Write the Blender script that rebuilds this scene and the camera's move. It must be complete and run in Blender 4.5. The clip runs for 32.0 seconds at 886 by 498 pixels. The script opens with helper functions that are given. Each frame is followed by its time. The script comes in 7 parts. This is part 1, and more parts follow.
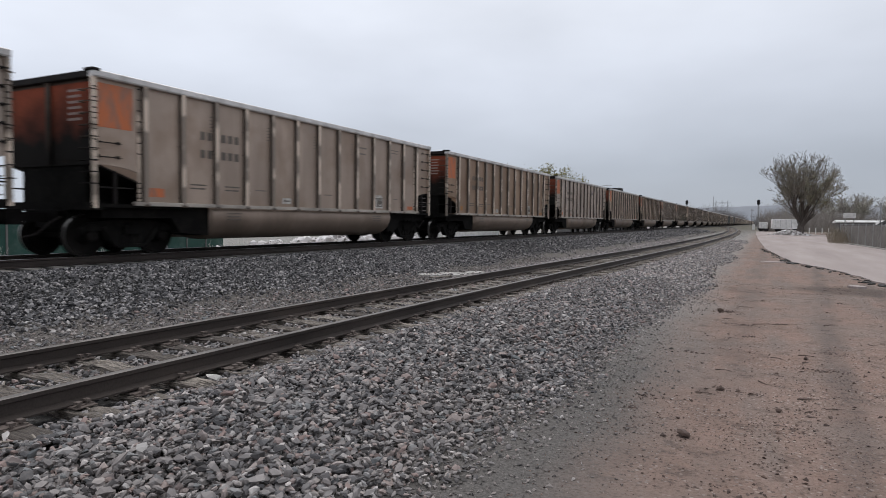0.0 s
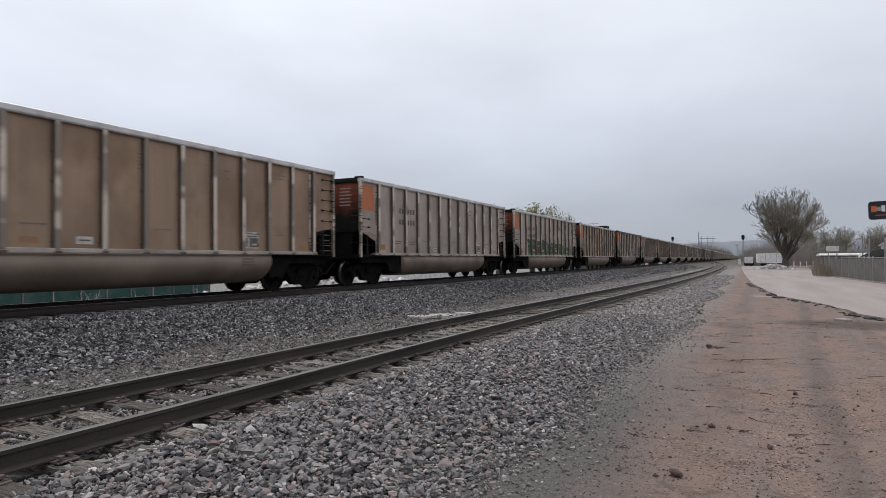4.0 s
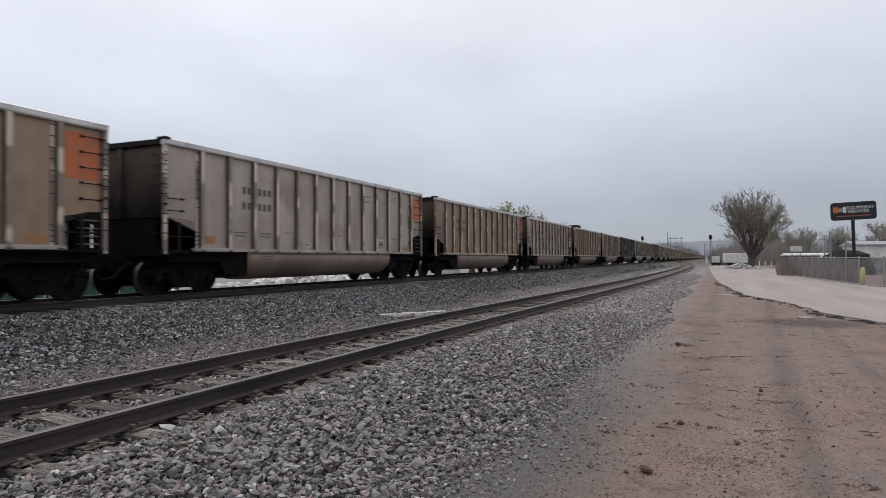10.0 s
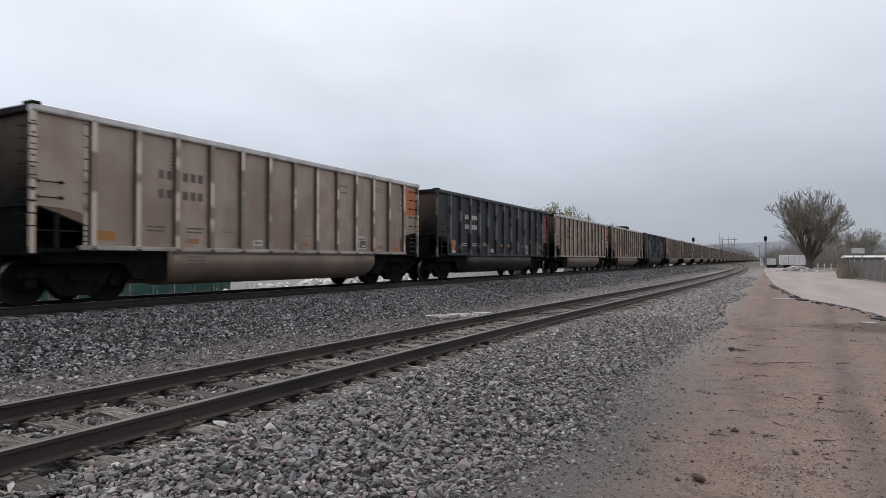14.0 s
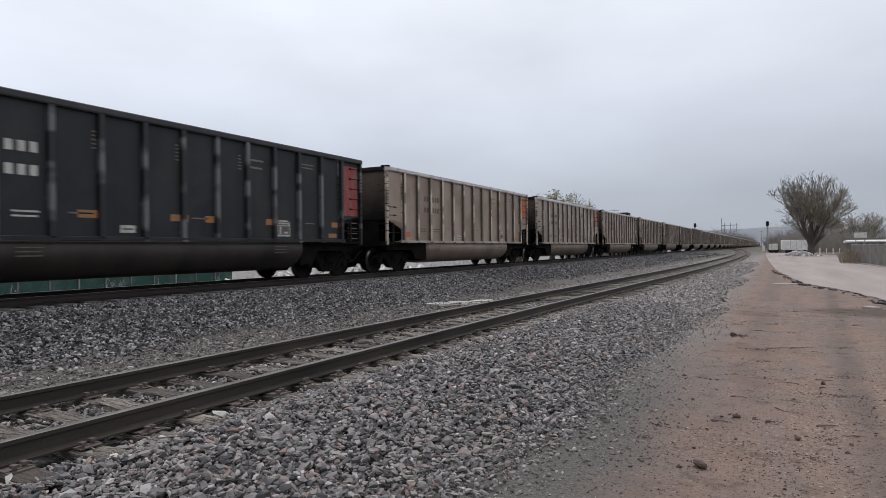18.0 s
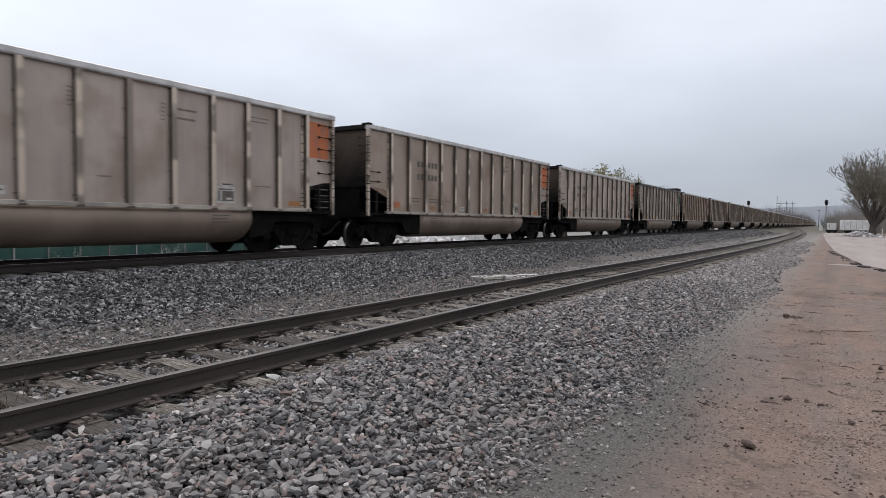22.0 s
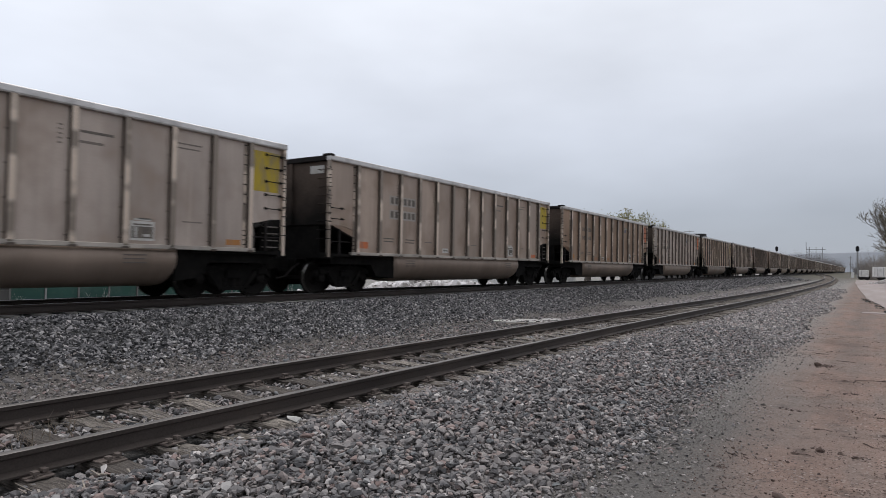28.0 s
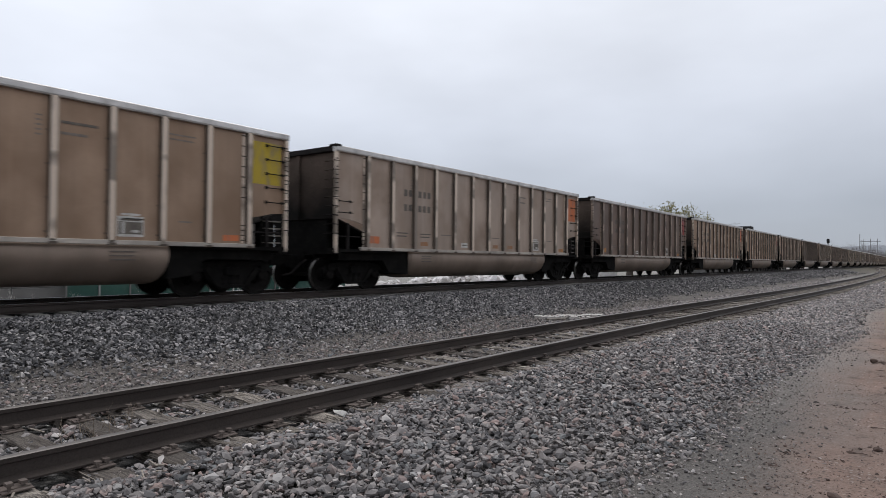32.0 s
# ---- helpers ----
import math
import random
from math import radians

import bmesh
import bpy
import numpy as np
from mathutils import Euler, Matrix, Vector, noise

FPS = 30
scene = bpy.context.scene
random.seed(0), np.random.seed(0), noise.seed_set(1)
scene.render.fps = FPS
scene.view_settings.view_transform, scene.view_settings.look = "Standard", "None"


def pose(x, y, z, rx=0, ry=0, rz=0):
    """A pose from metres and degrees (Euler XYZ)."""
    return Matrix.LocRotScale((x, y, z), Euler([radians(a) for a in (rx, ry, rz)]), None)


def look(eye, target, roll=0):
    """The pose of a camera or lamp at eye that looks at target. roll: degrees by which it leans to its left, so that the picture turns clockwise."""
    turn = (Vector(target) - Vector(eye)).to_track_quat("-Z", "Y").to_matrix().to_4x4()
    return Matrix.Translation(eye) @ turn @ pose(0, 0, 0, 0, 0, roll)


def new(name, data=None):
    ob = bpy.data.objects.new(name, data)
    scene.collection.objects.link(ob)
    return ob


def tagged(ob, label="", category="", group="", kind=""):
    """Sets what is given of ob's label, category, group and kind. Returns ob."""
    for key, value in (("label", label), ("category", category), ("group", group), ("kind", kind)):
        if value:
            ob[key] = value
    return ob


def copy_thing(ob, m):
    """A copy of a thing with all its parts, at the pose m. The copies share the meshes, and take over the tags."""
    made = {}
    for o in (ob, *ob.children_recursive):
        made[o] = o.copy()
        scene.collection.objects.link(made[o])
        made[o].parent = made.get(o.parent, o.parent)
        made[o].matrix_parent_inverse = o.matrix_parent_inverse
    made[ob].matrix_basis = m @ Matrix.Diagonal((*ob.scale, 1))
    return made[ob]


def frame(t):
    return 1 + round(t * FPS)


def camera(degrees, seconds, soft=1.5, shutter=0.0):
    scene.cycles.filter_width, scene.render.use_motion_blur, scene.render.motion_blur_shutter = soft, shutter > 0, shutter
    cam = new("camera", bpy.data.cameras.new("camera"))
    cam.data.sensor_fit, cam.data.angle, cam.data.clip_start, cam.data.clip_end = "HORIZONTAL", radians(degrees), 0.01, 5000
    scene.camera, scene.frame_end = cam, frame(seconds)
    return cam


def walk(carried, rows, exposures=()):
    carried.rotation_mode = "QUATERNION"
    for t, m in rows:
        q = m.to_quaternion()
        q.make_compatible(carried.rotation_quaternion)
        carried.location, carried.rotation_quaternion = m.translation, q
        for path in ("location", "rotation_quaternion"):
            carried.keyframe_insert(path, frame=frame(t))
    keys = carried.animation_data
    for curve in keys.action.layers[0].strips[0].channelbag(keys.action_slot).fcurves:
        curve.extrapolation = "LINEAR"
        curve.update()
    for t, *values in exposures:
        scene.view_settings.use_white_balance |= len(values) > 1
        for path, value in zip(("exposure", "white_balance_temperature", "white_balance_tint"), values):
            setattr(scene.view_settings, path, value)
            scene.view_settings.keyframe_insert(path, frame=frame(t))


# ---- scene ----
cam = camera(70.04, 32.0, soft=0.55, shutter=0.15)
PATH = [
    (0.0, pose(-0.002, 0.016, 1.482, 87.36, -0.69, 26.88)),
    (0.5, pose(-0.029, -0.039, 1.503, 88.94, -0.40, 23.54)),
    (1.0, pose(-0.038, -0.065, 1.505, 89.63, 0.13, 23.24)),
    (1.5, pose(-0.018, -0.048, 1.498, 89.80, -0.97, 25.63)),
    (2.0, pose(0.016, -0.012, 1.495, 90.38, -0.25, 26.33)),
    (2.5, pose(0.036, 0.002, 1.491, 91.43, -0.12, 28.49)),
    (3.0, pose(0.039, 0.024, 1.487, 91.38, -0.21, 28.59)),
    (3.5, pose(0.032, 0.009, 1.495, 90.93, 0.08, 26.09)),
    (5.5, pose(0.003, -0.022, 1.501, 91.21, 0.95, 25.95)),
    (6.0, pose(0.000, -0.022, 1.501, 90.19, 0.65, 26.79)),
    (6.5, pose(0.004, -0.020, 1.495, 90.23, 1.40, 26.81)),
    (7.0, pose(0.007, 0.004, 1.496, 90.11, 0.99, 25.22)),
    (7.5, pose(0.010, 0.017, 1.498, 91.02, 0.46, 24.36)),
    (8.0, pose(0.010, 0.026, 1.494, 91.26, -0.18, 24.08)),
    (8.5, pose(0.010, 0.012, 1.497, 91.35, -0.10, 24.67)),
    (9.0, pose(0.003, -0.014, 1.503, 91.48, -0.43, 24.65)),
    (9.5, pose(0.001, -0.026, 1.502, 91.69, -0.10, 24.89)),
    (10.0, pose(0.011, 0.004, 1.497, 90.89, 0.21, 23.37)),
    (10.5, pose(0.008, 0.017, 1.496, 90.36, 0.57, 21.27)),
    (11.0, pose(0.015, 0.033, 1.496, 90.32, 0.72, 22.66)),
    (11.5, pose(0.025, 0.042, 1.496, 90.94, 1.13, 23.97)),
    (12.0, pose(0.026, 0.022, 1.500, 91.43, 1.21, 24.67)),
    (12.5, pose(0.016, 0.010, 1.502, 90.97, -0.01, 25.19)),
    (13.0, pose(0.019, 0.012, 1.504, 91.82, 0.42, 26.97)),
    (13.5, pose(0.011, 0.019, 1.500, 91.40, 0.15, 26.72)),
    (14.0, pose(0.001, 0.001, 1.500, 91.01, 0.04, 27.46)),
    (14.5, pose(-0.005, 0.042, 1.494, 89.87, -0.05, 27.27)),
    (16.5, pose(-0.035, -0.017, 1.502, 90.03, -0.60, 25.67)),
    (17.0, pose(-0.020, 0.005, 1.505, 90.17, -0.18, 26.38)),
    (17.5, pose(-0.016, 0.036, 1.499, 90.44, 0.24, 26.42)),
    (18.0, pose(-0.003, 0.061, 1.496, 89.92, 0.53, 27.60)),
    (18.5, pose(0.007, 0.057, 1.494, 90.29, 1.06, 26.86)),
    (19.0, pose(0.002, 0.031, 1.499, 90.29, 1.38, 27.62)),
    (19.5, pose(-0.005, 0.022, 1.498, 89.75, 0.50, 28.70)),
    (20.0, pose(-0.007, 0.013, 1.501, 90.49, 0.12, 28.32)),
    (20.5, pose(-0.014, 0.028, 1.502, 91.24, -0.01, 28.20)),
    (21.0, pose(-0.025, 0.035, 1.496, 90.28, 0.37, 29.29)),
    (21.5, pose(-0.023, 0.026, 1.493, 87.52, -0.43, 30.01)),
    (22.0, pose(-0.022, 0.003, 1.497, 87.46, -0.56, 31.58)),
    (22.5, pose(-0.023, 0.002, 1.497, 88.10, -0.96, 32.86)),
    (23.0, pose(-0.014, -0.007, 1.500, 89.62, -0.86, 32.99)),
    (23.5, pose(-0.023, -0.004, 1.497, 90.13, -0.97, 33.60)),
    (24.0, pose(-0.030, 0.013, 1.497, 89.47, -0.60, 33.35)),
    (24.5, pose(-0.026, 0.013, 1.499, 89.70, -0.86, 32.41)),
    (25.0, pose(-0.019, -0.001, 1.498, 90.30, -0.80, 31.99)),
    (25.5, pose(-0.013, -0.016, 1.505, 91.79, -1.26, 32.11)),
    (27.5, pose(0.005, -0.040, 1.501, 92.23, -0.50, 34.94)),
    (28.0, pose(0.002, -0.023, 1.494, 91.38, -1.01, 33.66)),
    (28.5, pose(0.001, -0.037, 1.499, 90.92, -2.01, 35.36)),
    (29.0, pose(-0.002, -0.049, 1.494, 90.26, -1.91, 37.06)),
    (29.5, pose(0.001, -0.064, 1.499, 91.05, -2.31, 37.46)),
    (30.0, pose(-0.002, -0.055, 1.501, 90.86, -1.76, 37.09)),
    (30.5, pose(-0.003, -0.049, 1.499, 90.67, -1.51, 37.30)),
    (31.0, pose(-0.007, -0.042, 1.499, 90.34, -1.03, 37.05)),
    (31.5, pose(-0.004, -0.049, 1.498, 90.32, -0.68, 37.54)),
    (32.0, pose(-0.011, -0.064, 1.500, 90.91, -0.61, 37.19)),
]

walk(cam, PATH, [(0, 0.0), (9, -0.05), (12, -0.04), (17, 0.0), (21, 0.03), (22, 0.1), (23, 0.03), (25, -0.03), (28, -0.06), (32, -0.04)])

# ---- light ----
SUN_EL, SUN_AZ = radians(70), radians(-30)
world = bpy.data.worlds.new("overcast_sky")
scene.world = world
world.use_nodes = True
wt = world.node_tree
wt.nodes.clear()


def wnode(kind):
    return wt.nodes.new(kind)


def wmix(blend):
    n = wt.nodes.new("ShaderNodeMix")
    n.data_type, n.blend_type = "RGBA", blend
    return n


w_out = wnode("ShaderNodeOutputWorld")
w_bg = wnode("ShaderNodeBackground")
w_bg.inputs["Strength"].default_value = 0.1
w_sky = wnode("ShaderNodeTexSky")
w_sky.sky_type, w_sky.sun_disc, w_sky.sun_elevation, w_sky.sun_rotation = "NISHITA", False, SUN_EL, SUN_AZ
w_co = wnode("ShaderNodeTexCoord")
w_sep = wnode("ShaderNodeSeparateXYZ")
w_ramp = wnode("ShaderNodeValToRGB")
w_noise = wnode("ShaderNodeTexNoise")
w_map = wnode("ShaderNodeMapping")
w_cl = wnode("ShaderNodeMapRange")
w_mul = wmix("MULTIPLY")
w_mix = wmix("MIX")
w_scale = wmix("MULTIPLY")
w_map.inputs["Scale"].default_value = (1.0, 1.0, 2.6)
w_noise.inputs["Scale"].default_value = 2.2
w_noise.inputs["Detail"].default_value = 4.0
w_noise.inputs["Roughness"].default_value = 0.5
w_cl.inputs["From Min"].default_value, w_cl.inputs["From Max"].default_value = 0.3, 0.72
w_cl.inputs["To Min"].default_value, w_cl.inputs["To Max"].default_value = 0.87, 1.08
ramp = w_ramp.color_ramp
ramp.elements[0].position, ramp.elements[0].color = 0.0, (0.50, 0.545, 0.625, 1)
ramp.elements[1].position, ramp.elements[1].color = 0.40, (1.0, 1.04, 1.13, 1)
for at, col in ((0.08, (0.52, 0.565, 0.65, 1)), (0.20, (0.74, 0.785, 0.885, 1))):
    ramp.elements.new(at).color = col
w_mul.inputs[0].default_value = 1.0
w_scale.inputs[0].default_value = 1.0
w_scale.inputs[7].default_value = (10.0, 10.0, 10.0, 1)
w_mix.inputs[0].default_value = 0.94
wt.links.new(w_co.outputs["Generated"], w_sep.inputs[0])
wt.links.new(w_sep.outputs["Z"], w_ramp.inputs[0])
wt.links.new(w_co.outputs["Generated"], w_map.inputs[0])
wt.links.new(w_map.outputs[0], w_noise.inputs["Vector"])
wt.links.new(w_noise.outputs["Fac"], w_cl.inputs[0])
wt.links.new(w_ramp.outputs[0], w_mul.inputs[6])
wt.links.new(w_cl.outputs[0], w_mul.inputs[7])
w_side = wnode("ShaderNodeMapRange")
for key, value in (("From Min", -0.85), ("From Max", 0.3), ("To Min", 1.07), ("To Max", 0.85)):
    w_side.inputs[key].default_value = value
w_lean = wmix("MULTIPLY")
w_lean.inputs[0].default_value = 1.0
wt.links.new(w_sep.outputs["X"], w_side.inputs[0])
wt.links.new(w_mul.outputs[2], w_lean.inputs[6])
wt.links.new(w_side.outputs[0], w_lean.inputs[7])
wt.links.new(w_lean.outputs[2], w_scale.inputs[6])
wt.links.new(w_sky.outputs[0], w_mix.inputs[6])
wt.links.new(w_scale.outputs[2], w_mix.inputs[7])
wt.links.new(w_mix.outputs[2], w_bg.inputs["Color"])
wt.links.new(w_bg.outputs[0], w_out.inputs[0])

sun_data = bpy.data.lights.new("sun", "SUN")
sun_data.energy, sun_data.angle, sun_data.color = 1.1, radians(45), (1.0, 0.97, 0.93)
sun = new("sun", sun_data)
sun.matrix_world = look((40 * math.sin(SUN_AZ) * math.cos(SUN_EL), 40 * math.cos(SUN_AZ) * math.cos(SUN_EL), 40 * math.sin(SUN_EL)), (0, 0, 0))

# ---- materials ----


class Nodes:
    """A material's node tree, with short ways to add to it."""

    def __init__(self, name, rough=0.8, metal=0.0, spec=0.4):
        self.mat = bpy.data.materials.new(name)
        self.mat.use_nodes = True
        self.tree = self.mat.node_tree
        self.bsdf = self.tree.nodes["Principled BSDF"]
        self.bsdf.inputs["Roughness"].default_value = rough
        self.bsdf.inputs["Metallic"].default_value = metal
        self.bsdf.inputs["Specular IOR Level"].default_value = spec

    def add(self, kind):
        return self.tree.nodes.new(kind)

    def link(self, a, b):
        self.tree.links.new(a, b)

    def coords(self, kind="Object", scale=(1, 1, 1)):
        c, m = self.add("ShaderNodeTexCoord"), self.add("ShaderNodeMapping")
        m.inputs["Scale"].default_value = scale
        self.link(c.outputs[kind], m.inputs[0])
        return m.outputs[0]

    def world(self, scale=(1, 1, 1)):
        g, m = self.add("ShaderNodeNewGeometry"), self.add("ShaderNodeMapping")
        m.inputs["Scale"].default_value = scale
        self.link(g.outputs["Position"], m.inputs[0])
        return m.outputs[0]

    def shifted(self, scale, amount):
        """Object coordinates, moved by a random amount."""
        c, m, a = self.add("ShaderNodeTexCoord"), self.add("ShaderNodeMapping"), self.add("ShaderNodeVectorMath")
        m.inputs["Scale"].default_value = scale
        self.link(c.outputs["Object"], m.inputs[0])
        self.link(m.outputs[0], a.inputs[0])
        self.link(self.span(amount, 0, 1, 0, 60), a.inputs[1])
        return a.outputs[0]

    def noise(self, vec, scale, detail=4.0, rough=0.55):
        n = self.add("ShaderNodeTexNoise")
        n.inputs["Scale"].default_value, n.inputs["Detail"].default_value, n.inputs["Roughness"].default_value = scale, detail, rough
        self.link(vec, n.inputs["Vector"])
        return n.outputs["Fac"]

    def ramp(self, fac, stops):
        r = self.add("ShaderNodeValToRGB")
        el = r.color_ramp.elements
        el[0].position, el[0].color = stops[0][0], (*stops[0][1], 1)
        el[1].position, el[1].color = stops[-1][0], (*stops[-1][1], 1)
        for at, col in stops[1:-1]:
            el.new(at).color = (*col, 1)
        self.link(fac, r.inputs[0])
        return r.outputs[0]

    def span(self, fac, a, b, lo=0.0, hi=1.0):
        r = self.add("ShaderNodeMapRange")
        for key, value in (("From Min", a), ("From Max", b), ("To Min", lo), ("To Max", hi)):
            r.inputs[key].default_value = value
        self.link(fac, r.inputs[0])
        return r.outputs[0]

    def mix(self, fac, a, b, blend="MIX"):
        m = self.add("ShaderNodeMix")
        m.data_type, m.blend_type = "RGBA", blend
        for slot, value in ((0, fac), (6, a), (7, b)):
            if isinstance(value, (int, float)):
                m.inputs[slot].default_value = value
            elif isinstance(value, tuple):
                m.inputs[slot].default_value = (*value, 1)
            else:
                self.link(value, m.inputs[slot])
        return m.outputs[2]

    def math(self, op, a, b):
        m = self.add("ShaderNodeMath")
        m.operation = op
        for i, value in enumerate((a, b)):
            if isinstance(value, (int, float)):
                m.inputs[i].default_value = value
            else:
                self.link(value, m.inputs[i])
        return m.outputs[0]

    def colour(self, out):
        if isinstance(out, tuple):
            self.bsdf.inputs["Base Color"].default_value = (*out, 1)
        else:
            self.link(out, self.bsdf.inputs["Base Color"])
        return self

    def rough(self, out):
        self.link(out, self.bsdf.inputs["Roughness"])
        return self

    def bump(self, height, strength=0.4, distance=0.02):
        b = self.add("ShaderNodeBump")
        b.inputs["Strength"].default_value, b.inputs["Distance"].default_value = strength, distance
        self.link(height, b.inputs["Height"])
        self.link(b.outputs[0], self.bsdf.inputs["Normal"])
        return self


def tint(c, k):
    return tuple(min(1.0, v * k) for v in c)


def worn(name, base, rough=0.75, metal=0.0, amount=0.35, grain=18.0, blotch=1.6, bump=0.15, dirt=None):
    """A painted or raw surface with grain and stains at two scales."""
    n = Nodes(name, rough, metal)
    v = n.coords()
    big, fine = n.noise(v, blotch, 5), n.noise(v, grain, 4)
    col = n.mix(n.span(big, 0.3, 0.7), tint(base, 1 - amount), tint(base, 1 + amount * 0.6))
    if dirt:
        col = n.mix(n.span(n.noise(v, blotch * 2.3, 6, 0.65), 0.48, 0.72, 0, 0.75), col, dirt)
    col = n.mix(n.span(fine, 0.25, 0.75, 0.0, 0.3), col, tint(base, 0.7))
    n.colour(col).bump(fine, bump, 0.01)
    return n.mat


def body_metal(name, base, grime):
    """Dirty bare car side: soft clouds of dust, faint upright streaks and soot, different on every car."""
    n = Nodes(name, 0.45, 0.5, 0.3)
    info = n.add("ShaderNodeObjectInfo")
    v = n.shifted((1, 1, 1), info.outputs["Random"])
    streak = n.noise(n.shifted((1.0, 4.0, 0.14), info.outputs["Random"]), 1.4, 4, 0.55)
    soft = n.noise(n.shifted((1.0, 0.9, 0.35), info.outputs["Random"]), 1.0, 3, 0.5)
    blotch, fine = n.noise(v, 0.75, 3), n.noise(v, 26, 3)
    col = n.mix(n.span(soft, 0.34, 0.66), tint(base, 0.84), tint(base, 1.2))
    col = n.mix(n.span(blotch, 0.46, 0.66, 0, 0.8), col, grime)
    col = n.mix(n.span(streak, 0.52, 0.78, 0, 0.32), col, tint(base, 0.62))
    col = n.mix(n.span(streak, 0.22, 0.4, 0.3, 0), col, tint(base, 1.5))
    col = n.mix(n.span(fine, 0.3, 0.7, 0, 0.16), col, tint(base, 0.6))
    n.colour(col).rough(n.span(soft, 0.25, 0.75, 0.36, 0.6)).bump(fine, 0.05, 0.01)
    return n.mat


def sooty_metal(name, base, soot):
    """Dusty sheet with soft upright soot blotches."""
    n = Nodes(name, 0.7, 0.1, 0.35)
    v = n.coords()
    big = n.noise(n.coords(scale=(1.0, 1.0, 0.4)), 1.1, 2, 0.45)
    fine = n.noise(v, 26, 4)
    col = n.mix(n.span(big, 0.45, 0.6, 0.0, 0.85), base, soot)
    n.colour(n.mix(n.span(fine, 0.3, 0.7, 0, 0.25), col, tint(base, 0.6))).bump(fine, 0.06, 0.01)
    return n.mat


def post_metal(name, base, rubbed=None):
    """Raised posts: dust with bright rubbed stretches, which differ from post to post."""
    n = Nodes(name, 0.42, 0.35, 0.5)
    info = n.add("ShaderNodeObjectInfo")
    rub = n.noise(n.shifted((0.3, 0.3, 1.0), info.outputs["Random"]), 1.25, 2, 0.45)
    fine = n.noise(n.coords(), 30, 3)
    col = n.mix(n.span(rub, 0.47, 0.54), tint(base, 0.85), rubbed or tint(base, 2.25))
    col = n.mix(n.span(fine, 0.3, 0.7, 0, 0.25), col, tint(base, 0.55))
    n.colour(col).bump(fine, 0.05, 0.01)
    return n.mat


def paint(name, base, wear=(0.2, 0.17, 0.15), rough=0.6):
    n = Nodes(name, rough)
    v = n.coords()
    info = n.add("ShaderNodeObjectInfo")
    big = n.noise(n.coords(scale=(2, 2, 0.6)), 2.4, 6, 0.65)
    edge = n.math("ADD", n.span(big, 0.2, 0.8), n.span(info.outputs["Random"], 0, 1, -0.12, 0.12))
    col = n.mix(n.span(edge, 0.5, 0.85, 0.08, 0.75), base, wear)
    n.colour(n.mix(n.span(n.noise(v, 30), 0.3, 0.7, 0, 0.2), col, tint(base, 0.5)))
    return n.mat


def plain(name, base, rough=0.7, metal=0.0):
    return worn(name, base, rough, metal, amount=0.15, grain=25, bump=0.05)


M = {}
M["body_warm"] = body_metal("dusty_aluminium", (0.415, 0.328, 0.268), (0.29, 0.212, 0.16))
M["body_grey"] = body_metal("grey_dusty_aluminium", (0.455, 0.382, 0.332), (0.325, 0.252, 0.203))
M["body_umber"] = body_metal("umber_dusty_aluminium", (0.35, 0.242, 0.17), (0.24, 0.155, 0.102))
M["body_brown"] = body_metal("brown_dusty_aluminium", (0.205, 0.147, 0.118), (0.13, 0.09, 0.071))
M["body_black"] = body_metal("black_painted_steel", (0.034, 0.037, 0.040), (0.055, 0.054, 0.053))
M["post_warm"] = post_metal("rubbed_post", (0.31, 0.255, 0.207))
M["post_brown"] = post_metal("brown_rubbed_post", (0.19, 0.145, 0.115))
M["post_black"] = post_metal("black_post", (0.032, 0.033, 0.035), (0.17, 0.17, 0.17))
M["chord"] = worn("bright_chord", (0.70, 0.675, 0.655), 0.42, 0.4, 0.28, 20, 0.7, dirt=(0.2, 0.18, 0.17))
M["chord_black"] = worn("black_chord", (0.05, 0.05, 0.052), 0.5, 0.2, 0.4, 20, 1.1)
M["sill"] = worn("dusty_sill", (0.46, 0.41, 0.36), 0.55, 0.3, 0.4, 20, 1.3)
M["body_sooty"] = sooty_metal("soot_blotched_aluminium", (0.38, 0.32, 0.275), (0.12, 0.10, 0.088))
M["chord_sooty"] = worn("soot_black_chord", (0.055, 0.05, 0.048), 0.6, 0.1, 0.35, 20, 1.0, dirt=(0.42, 0.4, 0.38))
# post flanks: grime, plus the shade between posts painted into the colour
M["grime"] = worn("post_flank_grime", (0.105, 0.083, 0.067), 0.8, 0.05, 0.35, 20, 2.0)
M["letter_faint"] = paint("rubbed_lettering", (0.175, 0.147, 0.125), (0.29, 0.24, 0.2))
M["tub"] = body_metal("dusty_tub", (0.30, 0.233, 0.187), (0.21, 0.16, 0.125))


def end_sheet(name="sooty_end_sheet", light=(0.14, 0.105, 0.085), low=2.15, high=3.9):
    """Brown end sheet: shade painted in as near-black low down, with patchy soot."""
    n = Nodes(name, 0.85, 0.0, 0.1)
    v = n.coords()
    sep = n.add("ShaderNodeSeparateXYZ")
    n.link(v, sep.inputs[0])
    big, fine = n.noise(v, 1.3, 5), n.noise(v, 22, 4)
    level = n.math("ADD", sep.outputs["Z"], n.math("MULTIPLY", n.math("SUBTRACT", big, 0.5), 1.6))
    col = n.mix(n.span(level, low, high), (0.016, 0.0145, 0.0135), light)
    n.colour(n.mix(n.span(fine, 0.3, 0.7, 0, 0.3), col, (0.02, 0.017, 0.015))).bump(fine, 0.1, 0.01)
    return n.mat


